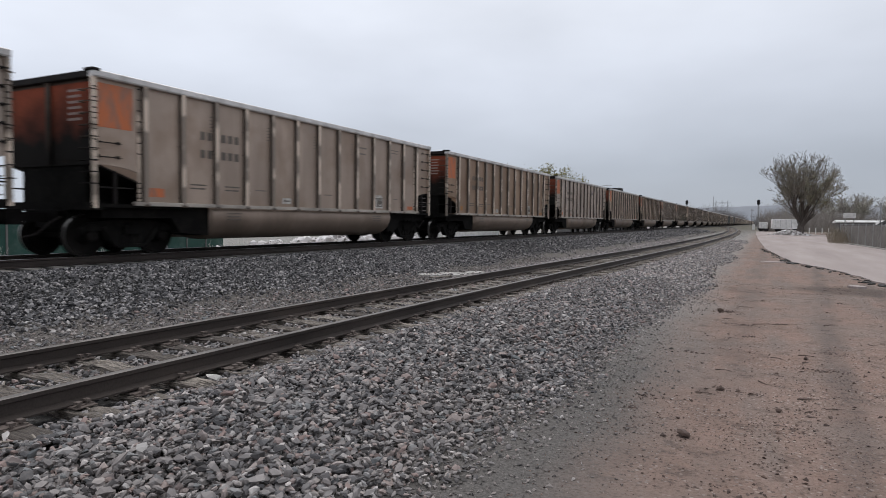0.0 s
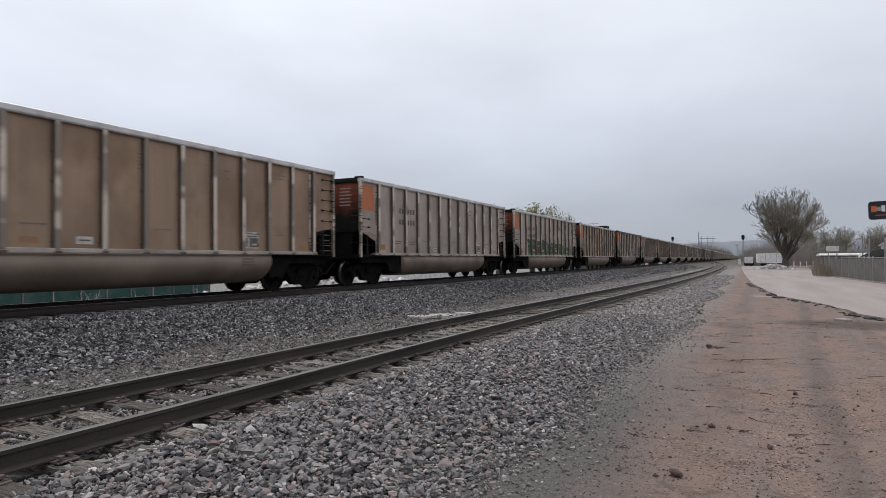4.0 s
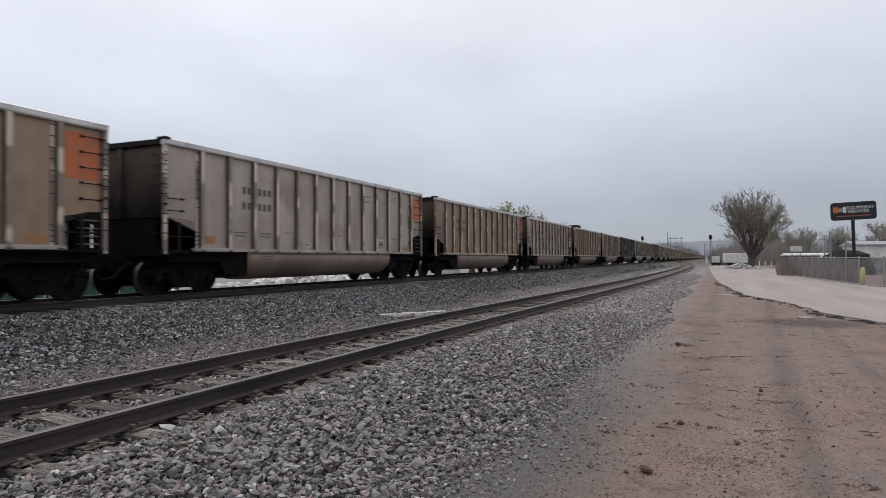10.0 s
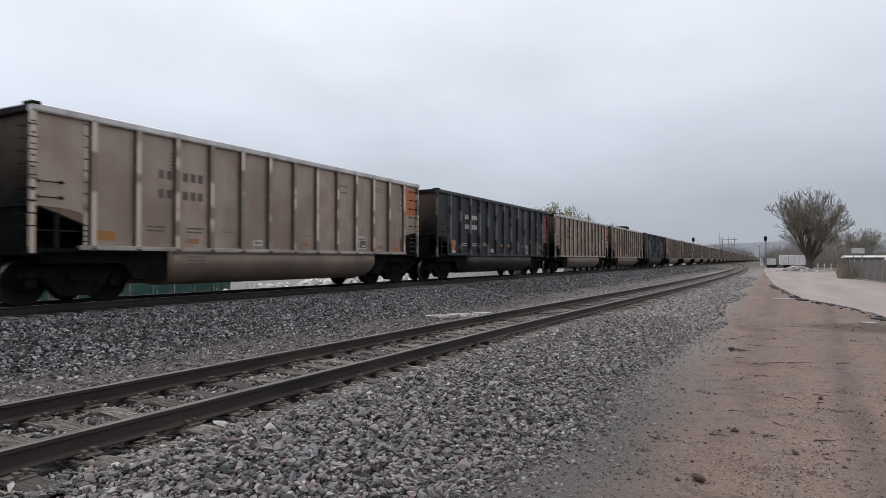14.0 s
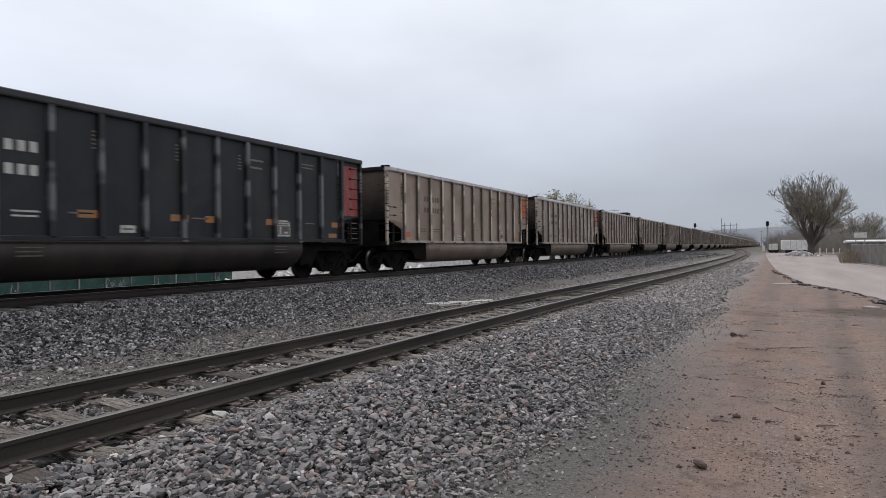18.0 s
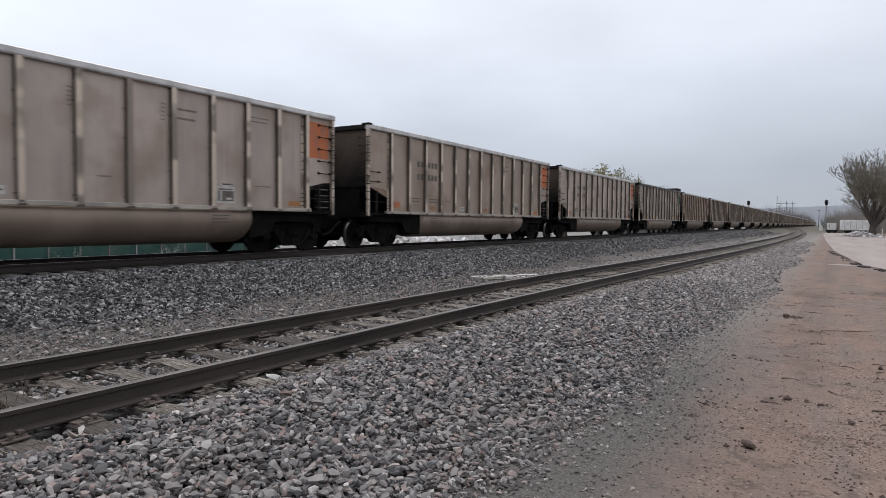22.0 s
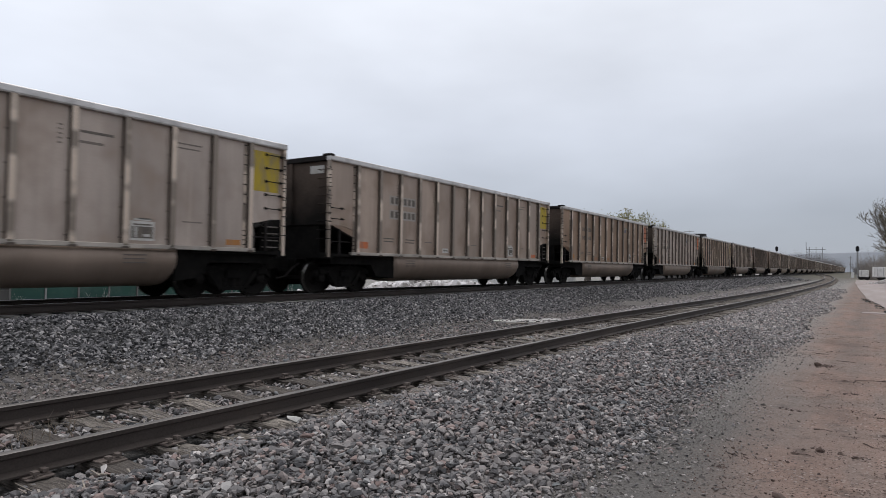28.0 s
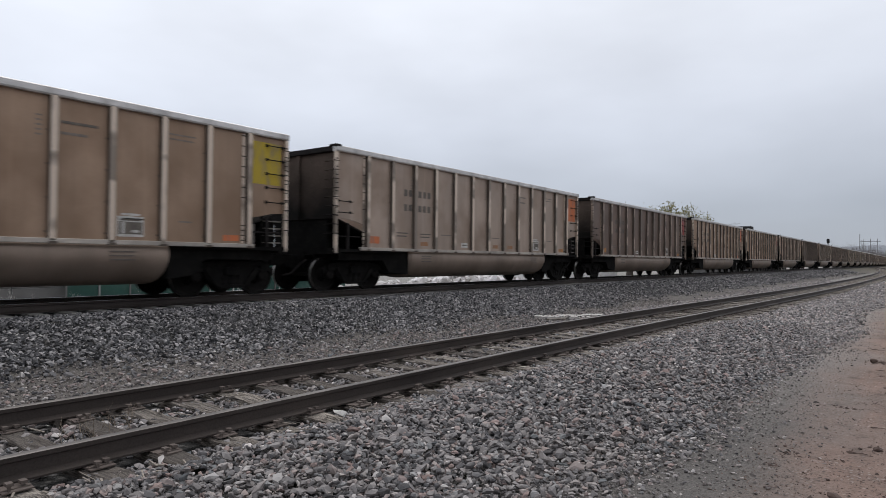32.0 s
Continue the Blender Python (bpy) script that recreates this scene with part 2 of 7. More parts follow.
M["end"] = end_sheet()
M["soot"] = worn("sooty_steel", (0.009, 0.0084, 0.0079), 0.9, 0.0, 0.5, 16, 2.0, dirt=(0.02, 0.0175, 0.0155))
M["wheel"] = worn("wheel_steel", (0.014, 0.0125, 0.0115), 0.75, 0.1, 0.4, 16, 3.0)
M["tread"] = plain("polished_tread", (0.24, 0.23, 0.22), 0.45, 0.9)
M["gear_grey"] = worn("dusty_grey_gear", (0.17, 0.15, 0.135), 0.75, 0.1, 0.35, 18, 3.0)
M["iron"] = worn("dark_iron", (0.024, 0.021, 0.02), 0.75, 0.1, 0.4, 20, 3.0)
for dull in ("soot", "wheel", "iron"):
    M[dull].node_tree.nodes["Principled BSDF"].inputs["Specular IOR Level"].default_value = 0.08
M["orange"] = paint("faded_orange_paint", (0.60, 0.165, 0.055))
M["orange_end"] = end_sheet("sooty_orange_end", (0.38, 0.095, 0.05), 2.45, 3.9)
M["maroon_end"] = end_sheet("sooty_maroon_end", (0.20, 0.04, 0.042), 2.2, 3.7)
M["red"] = paint("faded_red_paint", (0.36, 0.05, 0.045))
M["maroon"] = paint("maroon_paint", (0.25, 0.035, 0.04), (0.16, 0.06, 0.055))
M["yellow"] = paint("faded_yellow_paint", (0.50, 0.36, 0.02))
M["green"] = paint("dark_green_paint", (0.015, 0.13, 0.07))
M["tub_black"] = body_metal("black_dusty_tub", (0.06, 0.052, 0.046), (0.035, 0.03, 0.028))
M["amber_fresh"] = paint("amber_reflector", (0.60, 0.33, 0.02))
M["orange_faint"] = paint("faint_orange_paint", (0.36, 0.17, 0.08), (0.27, 0.2, 0.15))
M["soot_stain"] = paint("soot_stain", (0.09, 0.075, 0.066), (0.2, 0.165, 0.135))
M["amber"] = paint("faded_amber_paint", (0.44, 0.19, 0.05))
M["letter_dark"] = paint("faded_dark_lettering", (0.115, 0.097, 0.083), (0.2, 0.17, 0.14))
M["letter_field"] = paint("rubbed_pale_field", (0.38, 0.345, 0.305), (0.27, 0.225, 0.185))
M["letter_end"] = paint("soot_stained_white", (0.34, 0.25, 0.22), (0.12, 0.07, 0.055))
M["letter_blue"] = paint("faded_blue_lettering", (0.12, 0.105, 0.135), (0.24, 0.2, 0.175))
M["letter_white"] = paint("white_lettering", (0.62, 0.60, 0.56), (0.3, 0.27, 0.24))
M["graf_green"] = paint("green_spray", (0.17, 0.225, 0.11), (0.12, 0.14, 0.085))
M["graf_dark"] = paint("dark_green_spray", (0.045, 0.056, 0.042), (0.065, 0.066, 0.052))
M["graf_faint"] = paint("thin_green_spray", (0.17, 0.165, 0.125), (0.2, 0.18, 0.15))
M["graf_teal"] = paint("teal_spray", (0.16, 0.42, 0.40), (0.25, 0.3, 0.28))
M["graf_white"] = paint("white_spray", (0.62, 0.66, 0.68), (0.3, 0.32, 0.35))
M["graf_black"] = paint("black_spray", (0.02, 0.022, 0.03), (0.05, 0.05, 0.06))
M["graf_orange"] = paint("orange_red_spray", (0.50, 0.10, 0.05))


def rail_steel():
    n = Nodes("weathered_rail", 0.55, 0.3)
    v = n.world((1, 0.25, 1))
    a, b = n.noise(v, 2.5, 5), n.noise(n.world(), 60, 3)
    col = n.ramp(a, [(0.3, (0.045, 0.037, 0.034)), (0.55, (0.068, 0.056, 0.050)), (0.75, (0.098, 0.076, 0.065))])
    n.colour(n.mix(n.span(b, 0.4, 0.8, 0, 0.4), col, (0.02, 0.016, 0.014))).bump(b, 0.15, 0.004)
    return n.mat


M["rail"] = rail_steel()
M["rail"].node_tree.nodes["Principled BSDF"].inputs["Specular IOR Level"].default_value = 0.15
M["railtop"] = worn("rusty_rail_head", (0.17, 0.153, 0.143), 0.48, 0.4, 0.35, 20, 1.5)
M["railpolish"] = plain("polished_rail_head", (0.33, 0.32, 0.32), 0.35, 0.8)


def old_wood(name, dark, light):
    n = Nodes(name, 0.9)
    v = n.coords(scale=(1.2, 14, 14))
    info = n.add("ShaderNodeObjectInfo")
    g, f, s = n.noise(v, 3.0, 8, 0.75), n.noise(n.coords(scale=(2, 60, 60)), 3, 4), n.noise(n.coords(), 3, 4)
    col = n.ramp(g, [(0.30, tint(dark, 0.7)), (0.40, dark), (0.47, tint(light, 0.5)), (0.62, light)])
    col = n.mix(n.span(f, 0.5, 0.62, 0, 0.7), col, tint(dark, 0.8))
    col = n.mix(n.span(info.outputs["Random"], 0, 1, 0.0, 0.85), col, tint(dark, 1.5))
    col = n.mix(n.span(s, 0.5, 0.7, 0, 0.5), col, (0.07, 0.055, 0.045))
    n.colour(col).bump(n.math("ADD", g, f), 0.7, 0.02)
    return n.mat


M["tie"] = old_wood("weathered_tie_timber", (0.030, 0.024, 0.021), (0.47, 0.41, 0.35))
M["splinter"] = worn("grey_splinters", (0.26, 0.225, 0.19), 0.9, 0, 0.4, 10, 2)
M["plate"] = worn("rusty_plate", (0.15, 0.12, 0.105), 0.8, 0.2, 0.4, 30, 4)


def stones_material(name, stops, dust):
    n = Nodes(name, 0.9, 0, 0.3)
    g = n.add("ShaderNodeNewGeometry")
    col = n.ramp(g.outputs["Random Per Island"], [(at, (c[0], c[1] * 0.975, c[2])) for at, c in stops])
    v = n.world()
    col = n.mix(n.span(n.noise(v, 45, 4), 0.5, 0.75, 0, 0.18), col, tint(dust, 1.0))
    col = n.mix(n.span(n.noise(v, 0.8, 4), 0.45, 0.7, 0, 0.2), col, tint(dust, 0.9))
    n.colour(col).bump(n.noise(v, 120, 3), 0.25, 0.003)
    return n.mat


M["ballast"] = stones_material("mixed_ballast", [(0.0, (0.040, 0.041, 0.043)), (0.2, (0.155, 0.152, 0.149)), (0.42, (0.285, 0.268, 0.252)),
                               (0.56, (0.098, 0.099, 0.101)), (0.72, (0.36, 0.332, 0.306)), (0.82, (0.275, 0.208, 0.184)), (0.90, (0.148, 0.164, 0.166)), (1.0, (0.58, 0.545, 0.505))], (0.265, 0.222, 0.194))
# brightened copy of the ballast for further off, offsetting its dark gaps
M["ballast_brightened"] = stones_material("dusty_ballast", [(0.0, (0.075, 0.073, 0.071)), (0.25, (0.21, 0.202, 0.194)), (0.5, (0.35, 0.33, 0.308)),
                                     (0.62, (0.145, 0.143, 0.14)), (0.8, (0.43, 0.40, 0.37)), (0.9, (0.31, 0.25, 0.225)), (1.0, (0.60, 0.565, 0.525))], (0.31, 0.27, 0.24))
M["ballast_dark"] = stones_material("dark_ballast", [(0.0, (0.018, 0.0185, 0.0195)), (0.3, (0.072, 0.0725, 0.074)), (0.6, (0.156, 0.154, 0.152)),
                                    (0.85, (0.285, 0.278, 0.27)), (1.0, (0.47, 0.45, 0.425))], (0.135, 0.127, 0.119))
M["fines"] = stones_material("gravel_fines", [(0.0, (0.06, 0.058, 0.055)), (0.4, (0.165, 0.15, 0.137)), (0.8, (0.27, 0.245, 0.222)), (1.0, (0.44, 0.41, 0.378))], (0.19, 0.168, 0.150))
M["mud"] = stones_material("dried_mud", [(0.0, (0.05, 0.036, 0.03)), (0.6, (0.092, 0.066, 0.054)), (1.0, (0.15, 0.112, 0.094))], (0.12, 0.087, 0.071))
M["clod"] = stones_material("dirt_clods", [(0.0, (0.045, 0.033, 0.028)), (0.3, (0.09, 0.064, 0.052)), (0.7, (0.18, 0.127, 0.1)), (1.0, (0.36, 0.30, 0.26))], (0.196, 0.138, 0.109))


def ground_material():
    n = Nodes("ground_mix", 0.95, 0, 0.2)
    v = n.world()
    sep = n.add("ShaderNodeSeparateXYZ")
    n.link(v, sep.inputs[0])
    x, y = sep.outputs["X"], sep.outputs["Y"]
    wob = n.math("MULTIPLY", n.math("SUBTRACT", n.noise(v, 0.7, 5), 0.5), 1.5)
    xe = n.math("ADD", x, wob)
    fine, mid, big = n.noise(v, 48, 4), n.noise(v, 7, 5, 0.65), n.noise(v, 0.55, 5)
    vor = n.add("ShaderNodeTexVoronoi")
    vor.inputs["Scale"].default_value = 17
    n.link(v, vor.inputs["Vector"])
    cell = n.add("ShaderNodeSeparateColor")
    n.link(vor.outputs["Color"], cell.inputs[0])
    gravel = n.ramp(cell.outputs[0], [(0.0, (0.02, 0.02, 0.02)), (0.5, (0.06, 0.057, 0.054)), (1.0, (0.15, 0.142, 0.134))])
    # cell gaps go near-black: shade between stones put into the colour
    gravel = n.mix(n.span(vor.outputs["Distance"], 0.25, 0.6, 0, 0.9), gravel, (0.022, 0.021, 0.02))
    # gravel is drawn paler further off, where stones run together
    far_gravel = n.ramp(cell.outputs[1], [(0.0, (0.08, 0.077, 0.073)), (0.5, (0.22, 0.206, 0.192)), (1.0, (0.42, 0.393, 0.365))])
    gravel = n.mix(n.math("MAXIMUM", n.math("MULTIPLY", n.span(y, 8, 18, 0, 0.9), n.span(x, -7.2, -6.6)), n.span(y, 70, 110, 0, 0.4)), gravel, far_gravel)
    dirt = n.ramp(big, [(0.3, (0.165, 0.113, 0.092)), (0.45, (0.27, 0.184, 0.149)), (0.6, (0.225, 0.171, 0.146)), (0.72, (0.30, 0.228, 0.19))])
    dirt = n.mix(n.span(mid, 0.42, 0.68, 0, 0.5), dirt, (0.23, 0.17, 0.143))
    dirt = n.mix(n.span(n.noise(n.world((2.2, 0.35, 1)), 0.9, 5), 0.48, 0.62, 0, 0.7), dirt, (0.2, 0.162, 0.143))
    dirt = n.mix(n.span(n.noise(v, 3.1, 6, 0.7), 0.55, 0.64, 0, 0.6), dirt, (0.085, 0.062, 0.051))
    dirt = n.mix(n.span(n.noise(v, 14, 5, 0.7), 0.58, 0.70, 0, 0.55), dirt, (0.07, 0.05, 0.041))
    dirt = n.mix(n.span(fine, 0.54, 0.7, 0, 0.45), dirt, (0.105, 0.072, 0.058))
    grit = n.add("ShaderNodeTexVoronoi")
    grit.inputs["Scale"].default_value = 33
    n.link(v, grit.inputs["Vector"])
    gcell = n.add("ShaderNodeSeparateColor")
    n.link(grit.outputs["Color"], gcell.inputs[0])
    spot = n.span(grit.outputs["Distance"], 0.32, 0.44, 1, 0)
    patch = n.span(n.noise(v, 1.3, 4), 0.36, 0.6, 0.3, 1)
    dirt = n.mix(n.math("MULTIPLY", n.math("MULTIPLY", spot, patch), n.span(gcell.outputs[0], 0.54, 0.6, 0, 0.8)), dirt, (0.062, 0.047, 0.040))
    dirt = n.mix(n.math("MULTIPLY", n.math("MULTIPLY", spot, patch), n.span(gcell.outputs[1], 0.74, 0.8, 0, 0.75)), dirt, (0.40, 0.335, 0.295))
    for a, b, w, k in ((0.30, 0.055, 0.13, 0.6), (1.22, 0.06, 0.10, 0.4), (-0.35, 0.01, 0.2, 0.35)):
        # tyre tracks along the verge
        off = n.math("ABSOLUTE", n.math("SUBTRACT", n.math("ADD", x, n.math("MULTIPLY", wob, 0.12)), n.math("ADD", n.math("MULTIPLY", y, b), a)), 0)
        rut = n.math("MULTIPLY", n.span(off, w * 0.5, w * 1.6, k, 0), n.span(n.noise(n.world((1, 0.3, 1)), 1.6, 3), 0.35, 0.6, 0.2, 1))
        dirt = n.mix(rut, dirt, (0.105, 0.088, 0.080))
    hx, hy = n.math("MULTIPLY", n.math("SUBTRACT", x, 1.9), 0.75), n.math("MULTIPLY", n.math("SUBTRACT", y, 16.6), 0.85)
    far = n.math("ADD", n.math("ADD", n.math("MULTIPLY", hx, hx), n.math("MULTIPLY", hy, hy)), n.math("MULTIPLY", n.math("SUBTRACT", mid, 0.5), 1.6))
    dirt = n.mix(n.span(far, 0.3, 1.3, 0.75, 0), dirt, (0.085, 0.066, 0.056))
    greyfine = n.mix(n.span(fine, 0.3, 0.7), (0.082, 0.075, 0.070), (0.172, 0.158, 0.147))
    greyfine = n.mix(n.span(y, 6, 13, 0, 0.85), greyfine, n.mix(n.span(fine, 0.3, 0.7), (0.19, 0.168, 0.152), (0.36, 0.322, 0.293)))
    col = n.mix(n.span(xe, -2.1, -1.5), gravel, greyfine)
    tan = n.mix(n.span(fine, 0.3, 0.7), (0.085, 0.076, 0.07), (0.185, 0.167, 0.152))
    strip = n.math("MULTIPLY", n.span(xe, -9.3, -8.7), n.span(xe, -7.1, -6.7, 1, 0))
    col = n.mix(strip, col, tan)
    col = n.mix(n.span(n.math("ADD", x, n.math("ADD", n.math("MULTIPLY", wob, 0.5), n.span(y, 6, 14, 0, 0.22))), -1.15, -0.4), col, dirt)
    grass = n.ramp(big, [(0.35, (0.10, 0.092, 0.072)), (0.6, (0.13, 0.117, 0.092))])
    col = n.mix(n.span(y, 90, 170), col, grass)
    col = n.mix(n.span(x, 12, 22), col, grass)
    col = n.mix(n.span(x, -22, -17, 1, 0), col, n.mix(n.span(mid, 0.4, 0.6), (0.19, 0.18, 0.165), (0.3, 0.285, 0.26)))
    n.colour(col)
    h = n.math("ADD", n.math("MULTIPLY", mid, 0.5), n.math("MULTIPLY", fine, 0.35))
    n.bump(h, 1.0, 0.06)
    return n.mat


M["ground"] = ground_material()
M["concrete_tie"] = worn("dusty_concrete", (0.27, 0.255, 0.235), 0.9, 0, 0.3, 20, 2.0, dirt=(0.2, 0.18, 0.16))
M["bottle"] = plain("brown_glass", (0.02, 0.012, 0.008), 0.15)
M["asphalt"] = worn("broken_asphalt", (0.045, 0.042, 0.04), 0.9, 0, 0.3, 30, 4.0, 0.5)


def road_surface():
    n = Nodes("pale_worn_road", 0.9, 0, 0.3)
    v = n.world()
    tracks = n.noise(n.world((1.1, 0.12, 1)), 0.8, 5)
    col = n.ramp(tracks, [(0.3, (0.285, 0.236, 0.218)), (0.5, (0.335, 0.281, 0.261)), (0.7, (0.39, 0.333, 0.311))])
    col = n.mix(n.span(n.noise(v, 2.2, 6, 0.7), 0.5, 0.75, 0, 0.4), col, (0.29, 0.252, 0.235))
    fine = n.noise(v, 60, 3)
    n.colour(n.mix(n.span(fine, 0.4, 0.75, 0, 0.3), col, (0.25, 0.228, 0.216))).bump(fine, 0.3, 0.006)
    return n.mat


M["road"] = road_surface()
M["bark"] = worn("grey_bark", (0.10, 0.085, 0.074), 0.95, 0, 0.4, 20, 3, 0.5)
M["twigs"] = worn("bare_twigs", (0.125, 0.108, 0.09), 0.95, 0, 0.3, 10, 2)
M["elm_twigs"] = worn("elm_twigs", (0.215, 0.19, 0.16), 0.95, 0, 0.3, 10, 2)
M["brush"] = worn("grey_brush", (0.285, 0.255, 0.23), 0.95, 0, 0.3, 6, 0.3)
# far brush: haze of distance is mixed into this colour
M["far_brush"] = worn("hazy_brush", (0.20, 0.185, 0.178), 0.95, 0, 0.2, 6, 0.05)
M["pale_weed"] = worn("pale_dry_weed", (0.62, 0.60, 0.56), 0.9, 0, 0.3, 10, 2)
M["twig_litter"] = worn("grey_twig_litter", (0.25, 0.2, 0.155), 0.9, 0, 0.3, 10, 2)
M["dry_weed"] = worn("dry_weed", (0.24, 0.2, 0.15), 0.9, 0, 0.3, 10, 2)


def leaf_material(name, stops):
    n = Nodes(name, 0.8, 0, 0.2)
    g = n.add("ShaderNodeNewGeometry")
    n.colour(n.ramp(g.outputs["Random Per Island"], stops))
    return n.mat


M["bud"] = leaf_material("spring_buds", [(0.0, (0.17, 0.165, 0.08)), (0.5, (0.28, 0.265, 0.15)), (1.0, (0.42, 0.40, 0.29))])
M["leaf"] = leaf_material("young_leaves", [(0.0, (0.15, 0.14, 0.055)), (0.5, (0.23, 0.21, 0.085)), (1.0, (0.31, 0.28, 0.14))])
# far buds and hills carry haze in their base colours
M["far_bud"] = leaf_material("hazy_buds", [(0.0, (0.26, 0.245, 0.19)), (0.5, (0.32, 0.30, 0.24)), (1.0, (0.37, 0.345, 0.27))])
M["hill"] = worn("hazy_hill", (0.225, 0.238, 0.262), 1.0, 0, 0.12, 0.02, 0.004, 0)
M["slat"] = worn("grey_fence_slats", (0.205, 0.188, 0.172), 0.8, 0.1, 0.35, 12, 0.7, dirt=(0.10, 0.088, 0.078))
M["galv"] = plain("galvanised_pipe", (0.33, 0.33, 0.33), 0.5, 0.6)
M["white"] = worn("white_painted_metal", (0.76, 0.75, 0.73), 0.7, 0, 0.2, 12, 0.8, dirt=(0.42, 0.40, 0.37))
M["pale_box"] = worn("weathered_pale_box", (0.50, 0.48, 0.45), 0.8, 0, 0.3, 10, 0.8, dirt=(0.3, 0.275, 0.25))
M["roof"] = worn("grey_roofing", (0.33, 0.33, 0.34), 0.8, 0, 0.2, 10, 0.6)
M["dark"] = worn("dark_sheet", (0.03, 0.028, 0.028), 0.7, 0, 0.3, 10, 1.0)
M["dark"].node_tree.nodes["Principled BSDF"].inputs["Specular IOR Level"].default_value = 0.1
M["sign_black"] = plain("sign_black", (0.014, 0.014, 0.017), 0.45)
M["sign_orange"] = plain("sign_orange", (0.62, 0.14, 0.035), 0.5)
M["sign_white"] = plain("sign_white", (0.75, 0.75, 0.74), 0.5)
M["sign_grey"] = plain("sign_grey", (0.30, 0.30, 0.31), 0.5)
M["sign_rust"] = plain("sign_rust", (0.30, 0.10, 0.06), 0.5)
M["bollard"] = paint("faded_yellow_bollard", (0.62, 0.54, 0.25), (0.5, 0.46, 0.36))
M["digger"] = paint("faded_orange_digger", (0.66, 0.29, 0.11), (0.45, 0.2, 0.09))
M["black_pipe"] = plain("black_pipe", (0.016, 0.016, 0.017), 0.5, 0.3)
M["teal"] = worn("teal_sheet_wall", (0.02, 0.07, 0.056), 0.7, 0, 0.35, 8, 0.5, dirt=(0.09, 0.13, 0.115))
M["grey_wall"] = worn("grey_block_wall", (0.16, 0.155, 0.15), 0.9, 0, 0.3, 8, 0.6)
M["pale_rubble"] = stones_material("pale_rubble", [(0.0, (0.35, 0.34, 0.32)), (0.5, (0.62, 0.60, 0.57)), (1.0, (0.8, 0.79, 0.77))], (0.5, 0.48, 0.45))
M["rubble"] = stones_material("mixed_rubble", [(0.0, (0.12, 0.10, 0.09)), (0.5, (0.3, 0.27, 0.24)), (1.0, (0.55, 0.52, 0.48))], (0.3, 0.26, 0.22))
# far pole wood, paled by haze put into the colour
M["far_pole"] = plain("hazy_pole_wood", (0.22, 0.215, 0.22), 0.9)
M["pole_wood"] = worn("utility_pole_wood", (0.13, 0.115, 0.105), 0.9, 0, 0.2, 8, 1)
M["pane"] = plain("dark_window", (0.03, 0.035, 0.04), 0.2)
M["lens"] = plain("dark_lens", (0.015, 0.012, 0.012), 0.2)

# ---- mesh helpers ----


def part(name, bm, material, parent=None, label="", smooth=False, at=None):
    """Links a bmesh as one mesh object, under a thing or a part."""
    me = bpy.data.meshes.new(name)
    bm.to_mesh(me)
    bm.free()
    for m in material if isinstance(material, (list, tuple)) else [material]:
        me.materials.append(m)
    if smooth:
        me.polygons.foreach_set("use_smooth", [True] * len(me.polygons))
    ob = new(name, me)
    ob.parent = parent
    if at is not None:
        ob.matrix_basis = at
    if label:
        ob["label"] = label
    return ob


def again(ob, parent, at):
    """Another piece on the same mesh."""
    o = new(ob.name.split(".")[0], ob.data)
    o.parent, o.matrix_basis = parent, at
    for key in ("label", "kind"):
        if key in ob:
            o[key] = ob[key]
    return o


def empty(name, at=None):
    e = new(name)
    e.empty_display_size = 0.3
    if at is not None:
        e.matrix_basis = at
    return e


def box(bm, x0, x1, y0, y1, z0, z1, m=None, mat=0):
    vs = [bm.verts.new((x, y, z)) for x in (x0, x1) for y in (y0, y1) for z in (z0, z1)]
    if m is not None:
        for v in vs:
            v.co = m @ v.co
    for f in ((0, 1, 3, 2), (4, 6, 7, 5), (0, 4, 5, 1), (2, 3, 7, 6), (0, 2, 6, 4), (1, 5, 7, 3)):
        bm.faces.new([vs[i] for i in f]).material_index = mat
    return bm


def bevelled(bm, width, segments=1):
    bmesh.ops.bevel(bm, geom=list(bm.edges), offset=width, segments=segments, profile=0.5, affect="EDGES", clamp_overlap=True)
    return bm


def a_box(x0, x1, y0, y1, z0, z1, bev=0.0):
    bm = box(bmesh.new(), x0, x1, y0, y1, z0, z1)
    return bevelled(bm, bev) if bev else bm


def prism(bm, outline, axis, a, b, mat=0):
    """An outline (pairs) swept along axis from a to b. axis x: pairs are y, z; y: x, z; z: x, y."""
    put = {"x": lambda p, t: (t, p[0], p[1]), "y": lambda p, t: (p[0], t, p[1]), "z": lambda p, t: (p[0], p[1], t)}[axis]
    lo, hi = [bm.verts.new(put(p, a)) for p in outline], [bm.verts.new(put(p, b)) for p in outline]
    n = len(outline)
    for i in range(n):
        bm.faces.new((lo[i], lo[(i + 1) % n], hi[(i + 1) % n], hi[i])).material_index = mat
    bm.faces.new(lo[::-1]).material_index = mat
    bm.faces.new(hi).material_index = mat
    bmesh.ops.recalc_face_normals(bm, faces=bm.faces)
    return bm


